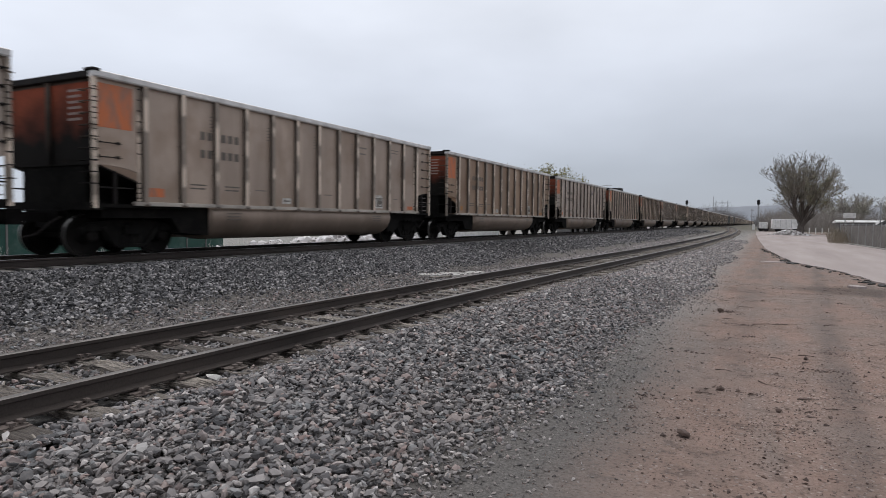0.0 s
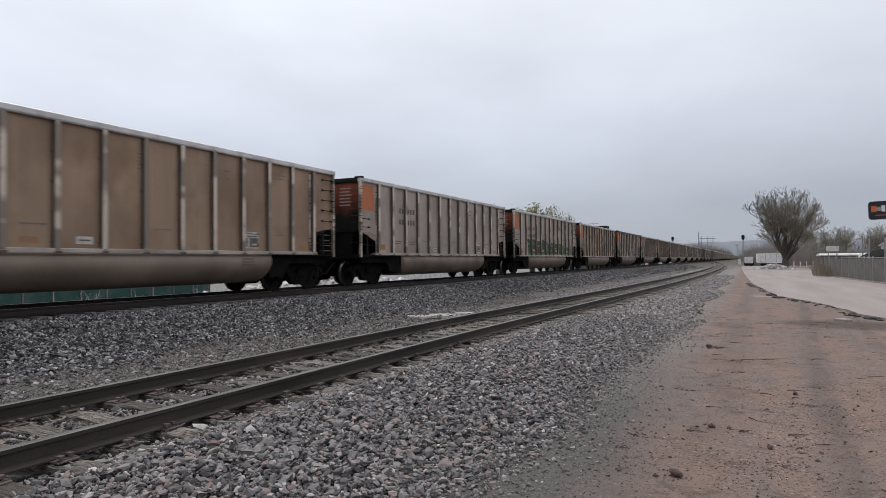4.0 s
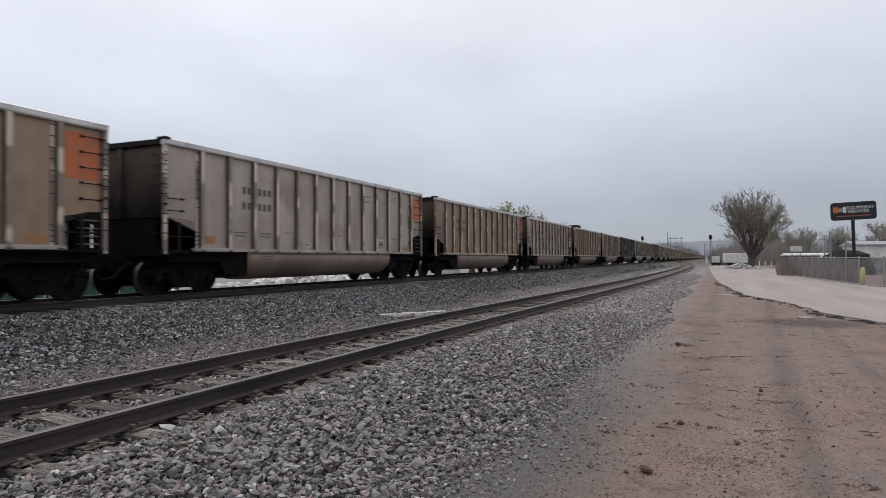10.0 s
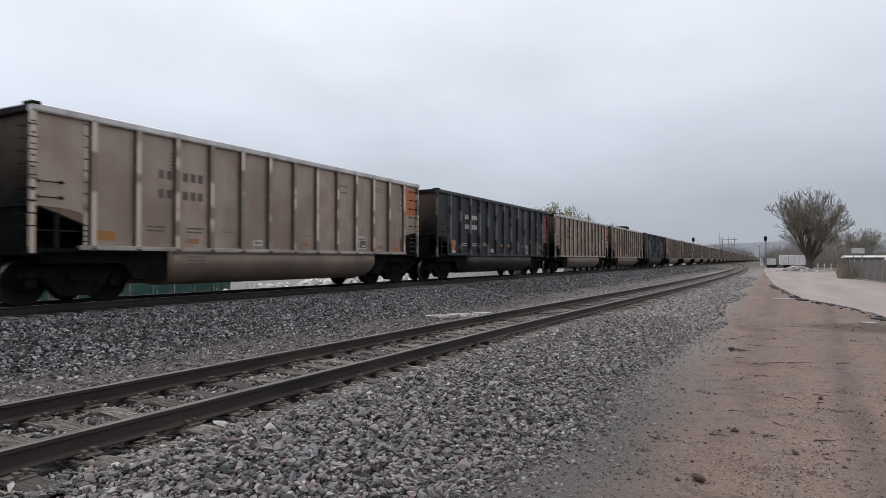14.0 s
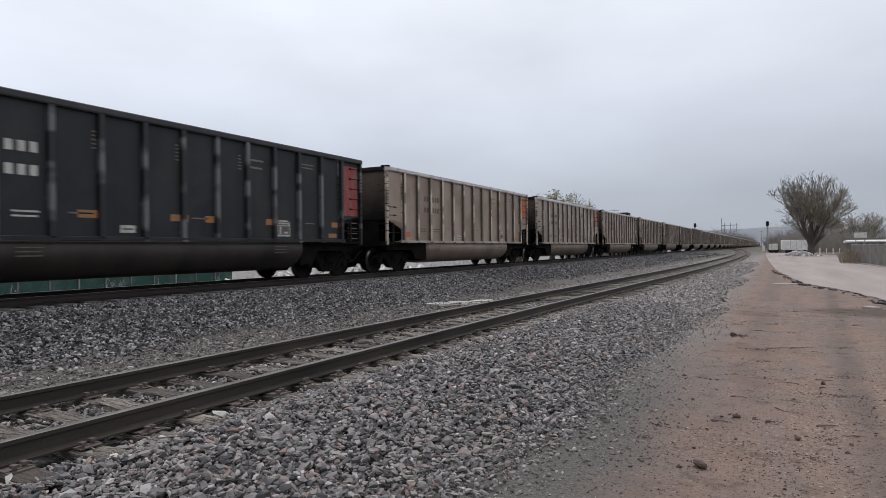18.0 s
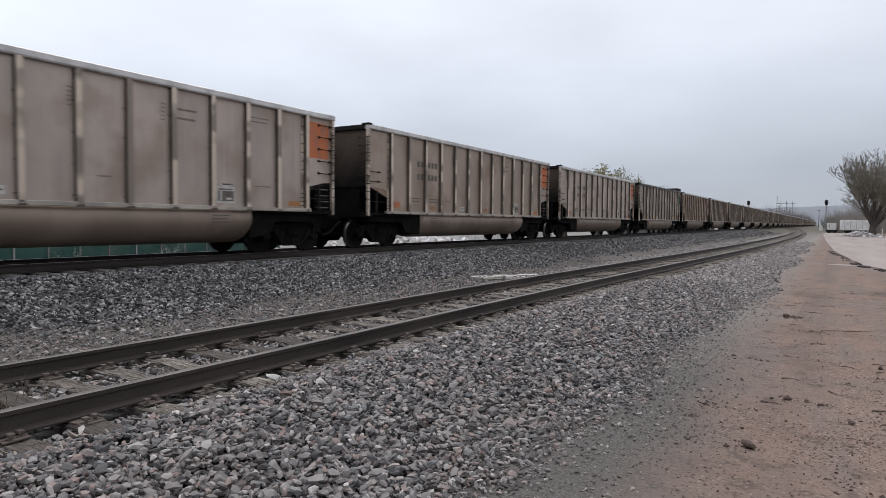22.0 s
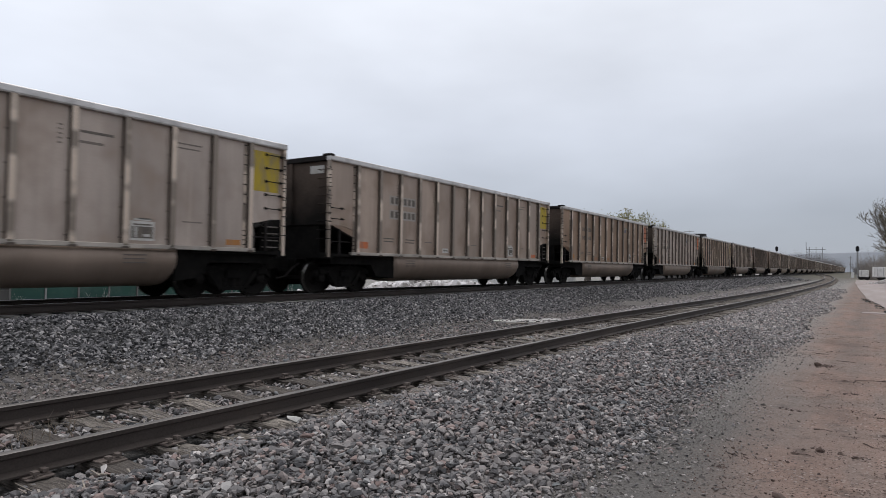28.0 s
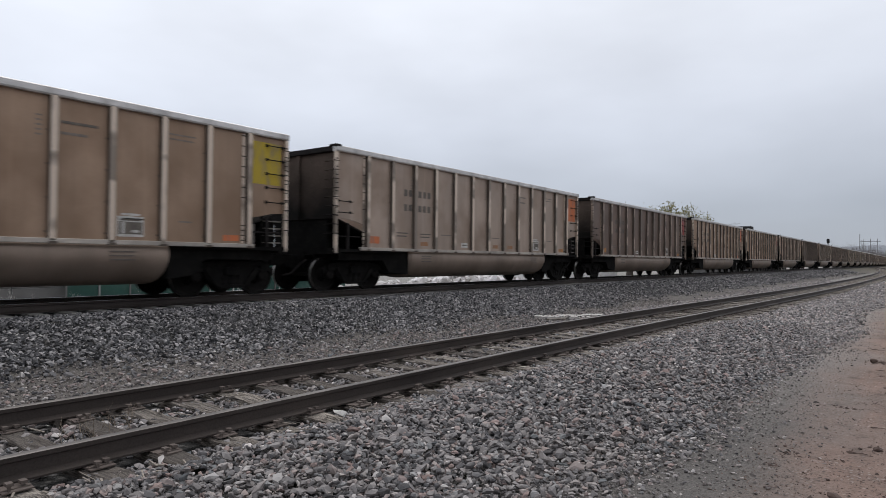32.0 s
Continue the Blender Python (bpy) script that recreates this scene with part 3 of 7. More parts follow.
def rod(bm, a, b, r, sides=6, r2=None, mat=0):
    """A round bar from a to b."""
    a, b = Vector(a), Vector(b)
    q = (b - a).to_track_quat("Z", "Y").to_matrix()
    r2 = r if r2 is None else r2
    ring = []
    for base, rad in ((a, r), (b, r2)):
        ring.append([bm.verts.new(base + q @ Vector((math.cos(k * math.tau / sides) * rad, math.sin(k * math.tau / sides) * rad, 0))) for k in range(sides)])
    for k in range(sides):
        bm.faces.new((ring[0][k], ring[0][(k + 1) % sides], ring[1][(k + 1) % sides], ring[1][k])).material_index = mat
    bm.faces.new(ring[0][::-1]).material_index = mat
    bm.faces.new(ring[1]).material_index = mat
    return bm


def lathe(bm, profile, axis_pose, sides=24, mat=0):
    """Pairs of radius and height spun about the z axis of axis_pose."""
    rings = []
    for r, h in profile:
        rings.append([bm.verts.new(axis_pose @ Vector((r * math.cos(k * math.tau / sides), r * math.sin(k * math.tau / sides), h))) for k in range(sides)])
    for a, b in zip(rings, rings[1:]):
        for k in range(sides):
            bm.faces.new((a[k], a[(k + 1) % sides], b[(k + 1) % sides], b[k])).material_index = mat
    bm.faces.new(rings[0][::-1]).material_index = mat
    bm.faces.new(rings[-1]).material_index = mat
    return bm


def mesh_from(name, verts, faces, material, parent=None):
    me = bpy.data.meshes.new(name)
    me.from_pydata(verts, [], faces)
    me.update()
    for m in material if isinstance(material, (list, tuple)) else [material]:
        me.materials.append(m)
    ob = new(name, me)
    ob.parent = parent
    return ob


# ---- plan ----
MAIN_X, MAIN_Z = -13.85, 0.60          # middle of the main track, top of its rails
CAR_PITCH, CAR_LEN, CAR_H = 16.2, 14.6, 3.875
SIDING = [(-40, -5.56), (2, -5.55), (12, -5.52), (20, -5.25), (27, -4.9), (42, -4.47), (58, -4.22), (80, -4.15), (98, -4.3), (130, -5.0), (170, -7.0), (210, -10.4), (240, -12.9), (270, -13.6)]
SID_Y, SID_X = [p[0] for p in SIDING], [p[1] for p in SIDING]


SID_TABLE = [float(np.mean([np.interp(0.5 * k - 60 + d, SID_Y, SID_X) for d in (-9, -6, -3, 0, 3, 6, 9)])) for k in range(900)]


def siding_x(y):
    """Middle of the siding, softened between the set points."""
    k = min(897.9, max(0.0, (y + 60) * 2))
    i = int(k)
    return SID_TABLE[i] + (SID_TABLE[i + 1] - SID_TABLE[i]) * (k - i)


def siding_z(y):
    """Top of the siding's rails."""
    return 0.18 + 0.42 * min(1.0, max(0.0, (y - 120) / 110))


def ground_z(x, y):
    """Height of the ground: siding bed, main embankment, dirt verge and the land behind."""
    bed = siding_z(y) - 0.19
    c = siding_x(y)
    prof_x = [-60, -30, -22, -18.5, -16.3, -11.5, min(-8.4, c - 2.2), c - 2.0, c - 1.45, c - 1.3, c + 1.25, c + 1.42, c + 2.6, c + 3.4, 4, 30]
    prof_x = list(np.maximum.accumulate(prof_x))
    prof_z = [-0.75, -0.75, -0.7, -0.3, 0.39, 0.39, bed - 0.06, bed - 0.06, bed - 0.04, bed - 0.08, bed - 0.08, bed - 0.05, bed - 0.02, 0.0, 0.0, 0.0]
    z = float(np.interp(x, prof_x, prof_z))
    return z + 0.02 * noise.noise(Vector((x * 0.5, y * 0.35, 0)))


# ---- setting: ground ----
def build_ground():
    xs = [-2600, -900, -300, -120, -60, -40, -30, -24, -20, -18.5, -17.3, -16.3, -15, -13.85, -12.6, -11.5, -10.8, -10, -9.2, -8.4, -7.6]
    xs += [-7.3 + 0.22 * k for k in range(26)] + [-1.4, -0.9, -0.3, 0.4, 1.2, 2, 3, 4, 5, 6, 8, 10, 13, 17, 24, 40, 70, 140, 400, 1200, 2600]
    ys = [-60, -30, -15, -8, -4] + [-2 + 0.7 * k for k in range(50)] + [34 + 2 * k for k in range(30)] + [96 + 8 * k for k in range(22)] + [300, 400, 600, 1000, 1800, 3500]
    verts = [(x, y, ground_z(x, y)) for y in ys for x in xs]
    n = len(xs)
    faces = [(j * n + i, j * n + i + 1, (j + 1) * n + i + 1, (j + 1) * n + i) for j in range(len(ys) - 1) for i in range(n - 1)]
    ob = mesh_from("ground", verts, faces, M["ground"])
    return tagged(ob, "red-brown dirt verge with grey gravel and railway embankment", "ground", kind="structure")


build_ground()


# ---- tracks ----
RAIL = [(-0.07, -0.17), (0.07, -0.17), (0.07, -0.157), (0.012, -0.13), (0.009, -0.05), (0.036, -0.038), (0.036, -0.006), (0.026, 0.0), (-0.026, 0.0), (-0.036, -0.006), (-0.036, -0.038), (-0.009, -0.05), (-0.012, -0.13), (-0.07, -0.157)]


def rail_mesh(name, line, parent, head="railtop"):
    """A rail along a line of points given at its head."""
    verts, faces, tops = [], [], []
    n = len(RAIL)
    for i, (x, y, z) in enumerate(line):
        a, b = line[max(0, i - 1)], line[min(len(line) - 1, i + 1)]
        d = Vector((b[0] - a[0], b[1] - a[1], 0)).normalized()
        side = Vector((d.y, -d.x, 0))
        for u, h in RAIL:
            verts.append((x + side.x * u, y + side.y * u, z + h))
    for i in range(len(line) - 1):
        for k in range(n):
            k2 = (k + 1) % n
            faces.append((i * n + k, (i + 1) * n + k, (i + 1) * n + k2, i * n + k2))
            tops.append(1 if k in (6, 7, 8) else 0)
    faces.append(tuple(range(n)))
    faces.append(tuple((len(line) - 1) * n + k for k in reversed(range(n))))
    tops += [0, 0]
    ob = mesh_from(name, verts, faces, [M["rail"], M[head]], parent)
    ob.data.polygons.foreach_set("material_index", tops)
    return ob


def tie_mesh(seed):
    rnd = random.Random(seed)
    bm = bmesh.new()
    nx, L, w = 14, 1.3, 0.112
    rings = []
    for i in range(nx + 1):
        x = -L + 2 * L * i / nx
        dz, dy = rnd.uniform(-0.012, 0.006), rnd.uniform(-0.006, 0.006)
        if i in (0, nx):
            dz -= 0.012
        prof = [(-w, -0.15), (-w, -0.012), (-w * 0.8, 0), (-w * 0.25, rnd.uniform(-0.014, 0.0)), (w * 0.3, rnd.uniform(-0.012, 0.003)), (w * 0.82, 0), (w, -0.014), (w, -0.15)]
        rings.append([bm.verts.new((x + rnd.uniform(-0.01, 0.01), y + dy, z + dz)) for y, z in prof])
    for a, b in zip(rings, rings[1:]):
        for k in range(8):
            bm.faces.new((a[k], b[k], b[(k + 1) % 8], a[(k + 1) % 8]))
    bm.faces.new(rings[0])
    bm.faces.new(rings[-1][::-1])
    return bm


def plate_mesh():
    bm = box(bmesh.new(), -0.17, 0.17, -0.09, 0.09, 0.0, 0.009)
    for sx in (-1, 1):
        box(bm, sx * 0.105 - 0.022, sx * 0.105 + 0.022, -0.09, 0.09, 0.009, 0.015)
    return bm


def spike_mesh():
    bm = bmesh.new()
    rod(bm, (0, 0, -0.02), (0, 0, 0.02), 0.012, 5)
    box(bm, -0.034, 0.02, -0.02, 0.02, 0.014, 0.034)
    return bm


def build_siding():
    track = tagged(empty("siding_track"), "rusty disused siding with weathered timber ties in ballast", "railway track", kind="structure")
    ys = [-8 + 1.0 * k for k in range(60)] + [54 + 3 * k for k in range(62)]
    for side in (-0.755, 0.755):
        rail_mesh("rail", [(siding_x(y) + side, y, siding_z(y)) for y in ys], track)
    rnd = random.Random(5)
    protos = []
    y, k, count = -3.1, 0, 0
    while y < 236:
        z = siding_z(y) - 0.185
        a = math.degrees(math.atan2(siding_x(y + 1) - siding_x(y - 1), 2))
        at = pose(siding_x(y) + rnd.uniform(-0.07, 0.07), y, z + rnd.uniform(-0.012, 0.004), 0, rnd.uniform(-0.4, 0.4), -a + rnd.uniform(-2.2, 2.2))
        if len(protos) < 9:
            tie = part("tie", tie_mesh(len(protos)), M["tie"], track, at=at)
            protos.append(tie)
        else:
            tie = again(protos[rnd.randrange(9)], track, at)
        if y < 24:
            for s in (-0.755, 0.755):
                here = pose(s, 0, 0.002)
                if count == 0:
                    proto_plate = part("tie_plate", plate_mesh(), M["plate"], tie, at=here)
                    proto_spike = part("spike", spike_mesh(), M["plate"], tie, at=pose(s + 0.1, 0.05, 0.016))
                    count = 1
                else:
                    again(proto_plate, tie, here)
                    again(proto_spike, tie, pose(s + 0.1, 0.05, 0.016))
                again(proto_spike, tie, pose(s - 0.1, -0.05, 0.016, 0, 0, 180))
                if y < 12:
                    again(proto_spike, tie, pose(s + 0.15, -0.05 + rnd.uniform(-0.02, 0.02), 0.016 + rnd.uniform(0, 0.02)))
        y += 0.515 if y < 60 else 0.53
        k += 1


def build_main():
    track = tagged(empty("main_track"), "main line with polished rails on dark ballast", "railway track", kind="structure")
    line_y = [-60, -20, 0, 20, 40, 80, 160, 320, 640, 1200, 2000]
    for side in (-0.755, 0.755):
        rail_mesh("rail", [(MAIN_X + side, y, MAIN_Z) for y in line_y], track, "railpolish")
    bm = bmesh.new()
    box(bm, -1.3, 1.3, -0.115, 0.115, -0.17, 0.0)
    proto = part("tie", bevelled(bm, 0.012), M["concrete_tie"], track, at=pose(MAIN_X, -6, MAIN_Z - 0.175))
    for k in range(1, 180):
        again(proto, track, pose(MAIN_X, -6 + 0.56 * k, MAIN_Z - 0.175))


build_siding()
build_main()

# ---- coal cars ----
HALF = 1.6                  # half of a car's width
SILL = 1.16                 # underside of the side above the rail
BAY = CAR_LEN / 14
Y0 = -CAR_LEN / 2
FIRST_POST, POST_STEP = 1.23, 1.025     # from the leading end
FACE = HALF - 0.10          # outer face of the side sheet


def bay_mid(k):
    return FIRST_POST + POST_STEP * (k - 0.5)


def side_sheet(s):
    """One side with the cut-out corners over the end platforms."""
    bm = bmesh.new()
    e, f = 1.18, 1.02
    out = [(Y0 + e, SILL), (-Y0 - f, SILL), (-Y0 - f, 1.80), (-Y0 - f * 0.72, 1.85), (-Y0 - 0.4, 1.93), (-Y0 - 0.06, 1.95), (-Y0, 1.95), (-Y0, CAR_H - 0.05), (Y0, CAR_H - 0.05),
           (Y0, 1.95), (Y0 + 0.06, 1.95), (Y0 + 0.5, 1.94), (Y0 + 0.8, 1.90), (Y0 + e - 0.06, 1.82), (Y0 + e, 1.76)]
    return prism(bm, out, "x", s * (HALF - 0.13), s * (HALF - 0.10))


def rib_mesh():
    bm = bmesh.new()
    prism(bm, [(-0.10, -0.07), (-0.012, -0.06), (0.0, -0.045), (0.0, 0.045), (-0.012, 0.06), (-0.10, 0.07)], "z", SILL, CAR_H - 0.14)
    # bracket under the foot, and a few bolts
    box(bm, -0.06, 0.012, -0.075, 0.075, SILL - 0.06, SILL - 0.012)
    for k in range(0, 12, 3):
        z = SILL + 0.16 + 0.2 * k
        box(bm, -0.10, -0.086, -0.102, -0.074, z - 0.014, z + 0.014)
    # flanks and brackets take the second skin, darkened for shade between posts
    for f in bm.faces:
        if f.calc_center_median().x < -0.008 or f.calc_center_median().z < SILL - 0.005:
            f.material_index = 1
    return bm


def chord_mesh():
    bm = bmesh.new()
    prism(bm, [(-0.13, CAR_H - 0.15), (0.02, CAR_H - 0.15), (0.035, CAR_H - 0.12), (0.035, CAR_H - 0.02), (0.01, CAR_H), (-0.10, CAR_H), (-0.13, CAR_H - 0.03)], "y", Y0 - 0.02, -Y0 + 0.02)
    return bm


def tub_mesh():
    """The two rounded troughs under the body, closed by sloped ends."""
    bm = bmesh.new()
    half = [(1.44, SILL), (1.50, 1.04), (1.52, 0.90), (1.50, 0.76), (1.44, 0.64), (1.35, 0.51), (1.22, 0.41), (1.04, 0.34), (0.80, 0.31), (0.45, 0.32), (0.15, 0.40), (0.0, 0.5)]
    prof = half + [(-x, z) for x, z in half[-2::-1]]
    rings = []
    for y, k in ((-4.12, 0.86), (-4.06, 0.95), (-3.94, 1.0), (4.2, 1.0), (4.3, 0.96), (4.36, 0.88)):
        rings.append([bm.verts.new((x * (0.9 + 0.1 * k), y, SILL - (SILL - z) * k)) for x, z in prof])
    for a, b in zip(rings, rings[1:]):
        for i in range(len(prof) - 1):
            bm.faces.new((a[i], a[i + 1], b[i + 1], b[i]))
        bm.faces.new((a[-1], a[0], b[0], b[-1]))
    bm.faces.new(rings[0])
    bm.faces.new(rings[-1][::-1])
    bmesh.ops.recalc_face_normals(bm, faces=bm.faces)
    return bm


def underframe_mesh(s):
    """Sooty hopper end, bolster plate and centre sill between the trough and a truck, in one piece."""
    a = 4.13 if s < 0 else 4.38
    out = [(s * a, 0.42), (s * 5.0, 0.5), (s * 5.25, 0.84), (s * 7.0, 0.84), (s * 7.0, SILL - 0.12), (s * a, SILL - 0.03)]
    bm = prism(bmesh.new(), out, "x", -1.38, 1.38)
    ys = sorted((s * 4.5, s * 7.1))
    return box(bm, -0.62, 0.62, *ys, 0.50, 0.86)


def end_wall(s):
    """Flat upper end and the sheet sloping back under it."""
    bm = bmesh.new()
    y = s * (-Y0 - 0.09)
    out = [(y, CAR_H - 0.06), (y, 1.95), (s * (-Y0 - 2.3), SILL + 0.02), (s * (-Y0 - 2.34), SILL + 0.06), (y - s * 0.05, 1.97), (y - s * 0.05, CAR_H - 0.06)]
    prism(bm, out, "x", -HALF + 0.135, HALF - 0.135)
    return bm


def end_stiffeners(s):
    bm = bmesh.new()
    y = s * (-Y0 - 0.06)
    box(bm, -0.06, 0.06, min(y, y + s * 0.05), max(y, y + s * 0.05), 1.95, CAR_H - 0.1)
    return bm


def deck_mesh():
    """End platform, end sill and centre sill."""
    bm = bmesh.new()
    box(bm, -HALF + 0.04, HALF - 0.04, Y0 - 0.02, Y0 + 0.20, SILL - 0.16, SILL)
    box(bm, -HALF + 0.06, HALF - 0.06, Y0 + 0.20, Y0 + 2.6, SILL - 0.10, SILL - 0.02)
    box(bm, -0.36, 0.36, Y0 - 0.05, Y0 + 3.2, 0.62, SILL - 0.1)
    # filler plates added to block the bright view through the open corners
    box(bm, -1.1, 1.1, Y0 + 0.12, Y0 + 0.16, SILL - 0.02, 1.93)
    for x in (-0.62, 0.58):
        prism(bm, [(Y0 + 0.3, SILL - 0.11), (Y0 + 2.1, SILL - 0.11), (Y0 + 2.1, 1.16), (Y0 + 0.3, 1.8)], "x", x, x + 0.04)
    return bm


def post_frame(s):
    """Corner uprights in the open corner."""
    bm = bmesh.new()
    box(bm, s * HALF - s * 0.10, s * HALF - s * 0.02, Y0 - 0.02, Y0 + 0.07, SILL - 0.12, CAR_H - 0.1) if s > 0 else box(bm, -HALF + 0.02, -HALF + 0.10, Y0 - 0.02, Y0 + 0.07, SILL - 0.12, CAR_H - 0.1)
    return bm


def brace_mesh(s):
    bm = bmesh.new()
    x = s * (HALF - 0.12)
    box(bm, x - 0.03, x + 0.03, Y0 + 0.49, Y0 + 0.56, SILL - 0.05, 1.84)
    rod(bm, (x, Y0 + 0.06, SILL + 0.32), (x, Y0 + 0.98, SILL + 0.32), 0.018, 5)
    return bm


def grab_mesh(length):
    bm = bmesh.new()
    rod(bm, (0.105, -length / 2, -0.012), (0.105, length / 2, -0.012), 0.013, 6)
    for y in (-length / 2, length / 2):
        rod(bm, (0.0, y, 0.0), (0.11, y, -0.012), 0.014, 6)
        box(bm, -0.02, 0.012, y - 0.04, y + 0.04, -0.03, 0.035)
    return bm


def end_ladder(s):
    """Rungs on the end wall, standing proud of it beside the corner."""
    bm = bmesh.new()
    for k in range(9):
        z = 1.55 + 0.24 * k
        rod(bm, (HALF - 0.42, s * (-Y0 + 0.06), z), (HALF - 0.02, s * (-Y0 + 0.06), z), 0.013, 5)
        for x in (HALF - 0.42, HALF - 0.02):
            rod(bm, (x, s * (-Y0 - 0.09), z), (x, s * (-Y0 + 0.06), z), 0.013, 5)
    return bm


def rung_ends():
    """Bolted ends of the end ladder's rungs on the corner post."""
    bm = bmesh.new()
    for k in range(8):
        z = 2.02 + 0.215 * k
        box(bm, -0.004, 0.012, -0.05, 0.02, z - 0.013, z + 0.013)
    return bm


def bolt_strip():
    """A narrow riveted strip beside a post."""
    bm = bmesh.new()
    box(bm, 0.0, 0.014, -0.04, 0.04, SILL + 0.05, CAR_H - 0.15)
    for k in range(11):
        z = SILL + 0.15 + 0.235 * k if k > 3 else SILL + 0.12 + 0.11 * k
        box(bm, 0.014, 0.022, -0.045, 0.03, z - 0.012, z + 0.012, mat=1)
    return bm


def brake_rigging():
    """Air reservoir, valve and lever frame on the trailing platform."""
    bm = bmesh.new()
    y = -Y0
    lathe(bm, [(0.0, -0.42), (0.14, -0.4), (0.19, -0.34), (0.19, 0.34), (0.14, 0.4), (0.0, 0.42)], pose(0.85, y - 0.72, SILL + 0.28, 90, 0, 0), 12)
    box(bm, 0.95, 1.25, y - 0.36, y - 0.12, SILL, SILL + 0.62)
    box(bm, 0.3, 0.9, y - 0.30, y - 0.24, SILL, 1.93)
    rod(bm, (1.3, y - 0.9, SILL), (1.1, y - 0.35, SILL + 0.62), 0.03, 6)
    rod(bm, (1.42, y - 0.62, SILL - 0.02), (1.42, y - 0.62, 1.9), 0.03, 6)
    return bm


def step_rungs():
    """Pale steps and pipe ends in the open trailing corner."""
    bm = bmesh.new()
    y = -Y0
    for k in range(4):
        box(bm, 1.40, 1.44, y - 0.58, y - 0.08, SILL + 0.07 + 0.17 * k, SILL + 0.10 + 0.17 * k)
    box(bm, 1.28, 1.40, y - 0.98, y - 0.80, SILL + 0.05, SILL + 0.52)
    return bm


def coupler_mesh():
    bm = bmesh.new()
    box(bm, -0.10, 0.10, -0.72, 0.3, 0.74, 0.94)
    box(bm, -0.17, 0.17, -0.86, -0.62, 0.68, 1.0)
    rod(bm, (-0.9, -0.25, 0.98), (0.95, -0.25, 0.98), 0.014, 5)
    rod(bm, (0.95, -0.25, 0.98), (1.2, -0.2, 0.78), 0.014, 5)
    return bm


def hose_mesh():
    bm = bmesh.new()
    pts = [(0.45, 0.0, 0.85), (0.46, -0.25, 0.72), (0.42, -0.5, 0.48), (0.36, -0.75, 0.42)]
    for a, b in zip(pts, pts[1:]):
        rod(bm, a, b, 0.028, 6)
    return bm


WHEEL_R = 0.457


def wheelset_mesh():
    bm = bmesh.new()
    turn = pose(0, 0, 0, 0, 90, 0)
    lathe(bm, [(0.075, -0.98), (0.075, 0.98)], turn, 10)
    for s in (-1, 1):
        at = pose(s * 0.752, 0, 0, 0, 90 * s, 0)
        lathe(bm, [(0.10, -0.10), (0.17, -0.06), (0.36, -0.03), (0.40, -0.068), (WHEEL_R + 0.026, -0.066), (WHEEL_R + 0.02, -0.035), (WHEEL_R, -0.028), (WHEEL_R - 0.004, 0.065), (0.40, 0.068), (0.375, 0.03), (0.2, -0.005), (0.15, 0.09), (0.09, 0.10)], at, 28)
        lathe(bm, [(0.135, 0.20), (0.135, 0.32), (0.10, 0.345), (0.03, 0.35)], at, 14)
        for k in range(3):
            a = k * math.tau / 3
            rod(bm, at @ Vector((0.08 * math.cos(a), 0.08 * math.sin(a), 0.34)), at @ Vector((0.08 * math.cos(a), 0.08 * math.sin(a), 0.362)), 0.02, 6)
    for f in bm.faces:
        c = f.calc_center_median()
        if abs(abs(c.x) - 0.77) < 0.03 and abs(math.hypot(c.y, c.z) - WHEEL_R) < 0.006:
            f.material_index = 1
    return bm


def sideframe_mesh(s):
    """Cast truck side with its window, pedestals and spring seat."""
    bm = bmesh.new()
    x0, x1 = sorted((s * 0.96, s * 1.10))
    top = [(-1.16, 0.60), (-1.16, 0.47), (-0.98, 0.60), (-0.74, 0.60), (-0.64, 0.40), (-0.36, 0.19), (0.36, 0.19), (0.64, 0.40), (0.74, 0.60), (0.98, 0.60), (1.16, 0.47), (1.16, 0.60), (0.98, 0.73), (0.45, 0.80), (-0.45, 0.80), (-0.98, 0.73)]
    prism(bm, top, "x", x0, x1)
    xa, xb = sorted((s * 1.08, s * 1.15))
    for d in (-1, 1):
        prism(bm, [(d * 0.62, 0.66), (d * 0.74, 0.62), (d * 0.40, 0.20), (d * 0.30, 0.26)], "x", xa, xb)
        box(bm, xa, xb, d * 0.89 - 0.14, d * 0.89 + 0.14, 0.56, 0.70)
    box(bm, xa, xb, -0.34, 0.34, 0.18, 0.26)
    return bm


def spring_mesh():
    bm = bmesh.new()
    for s in (-1, 1):
        for y in (-0.2, 0.0, 0.2):
            lathe(bm, [(0.075, 0.24), (0.085, 0.30), (0.075, 0.36), (0.085, 0.42), (0.075, 0.48)], pose(s * 1.06, y, 0), 10)
    box(bm, -1.18, 1.18, -0.21, 0.21, 0.48, 0.66)
    return bm


def brake_gear():
    bm = bmesh.new()
    for y in (-0.36, 0.36):
        rod(bm, (-0.8, y, 0.38), (0.8, y, 0.38), 0.04, 6)
        for s in (-1, 1):
            box(bm, s * 0.75 - 0.05, s * 0.75 + 0.05, y - 0.03, y + 0.03, 0.30, 0.56)
    return bm


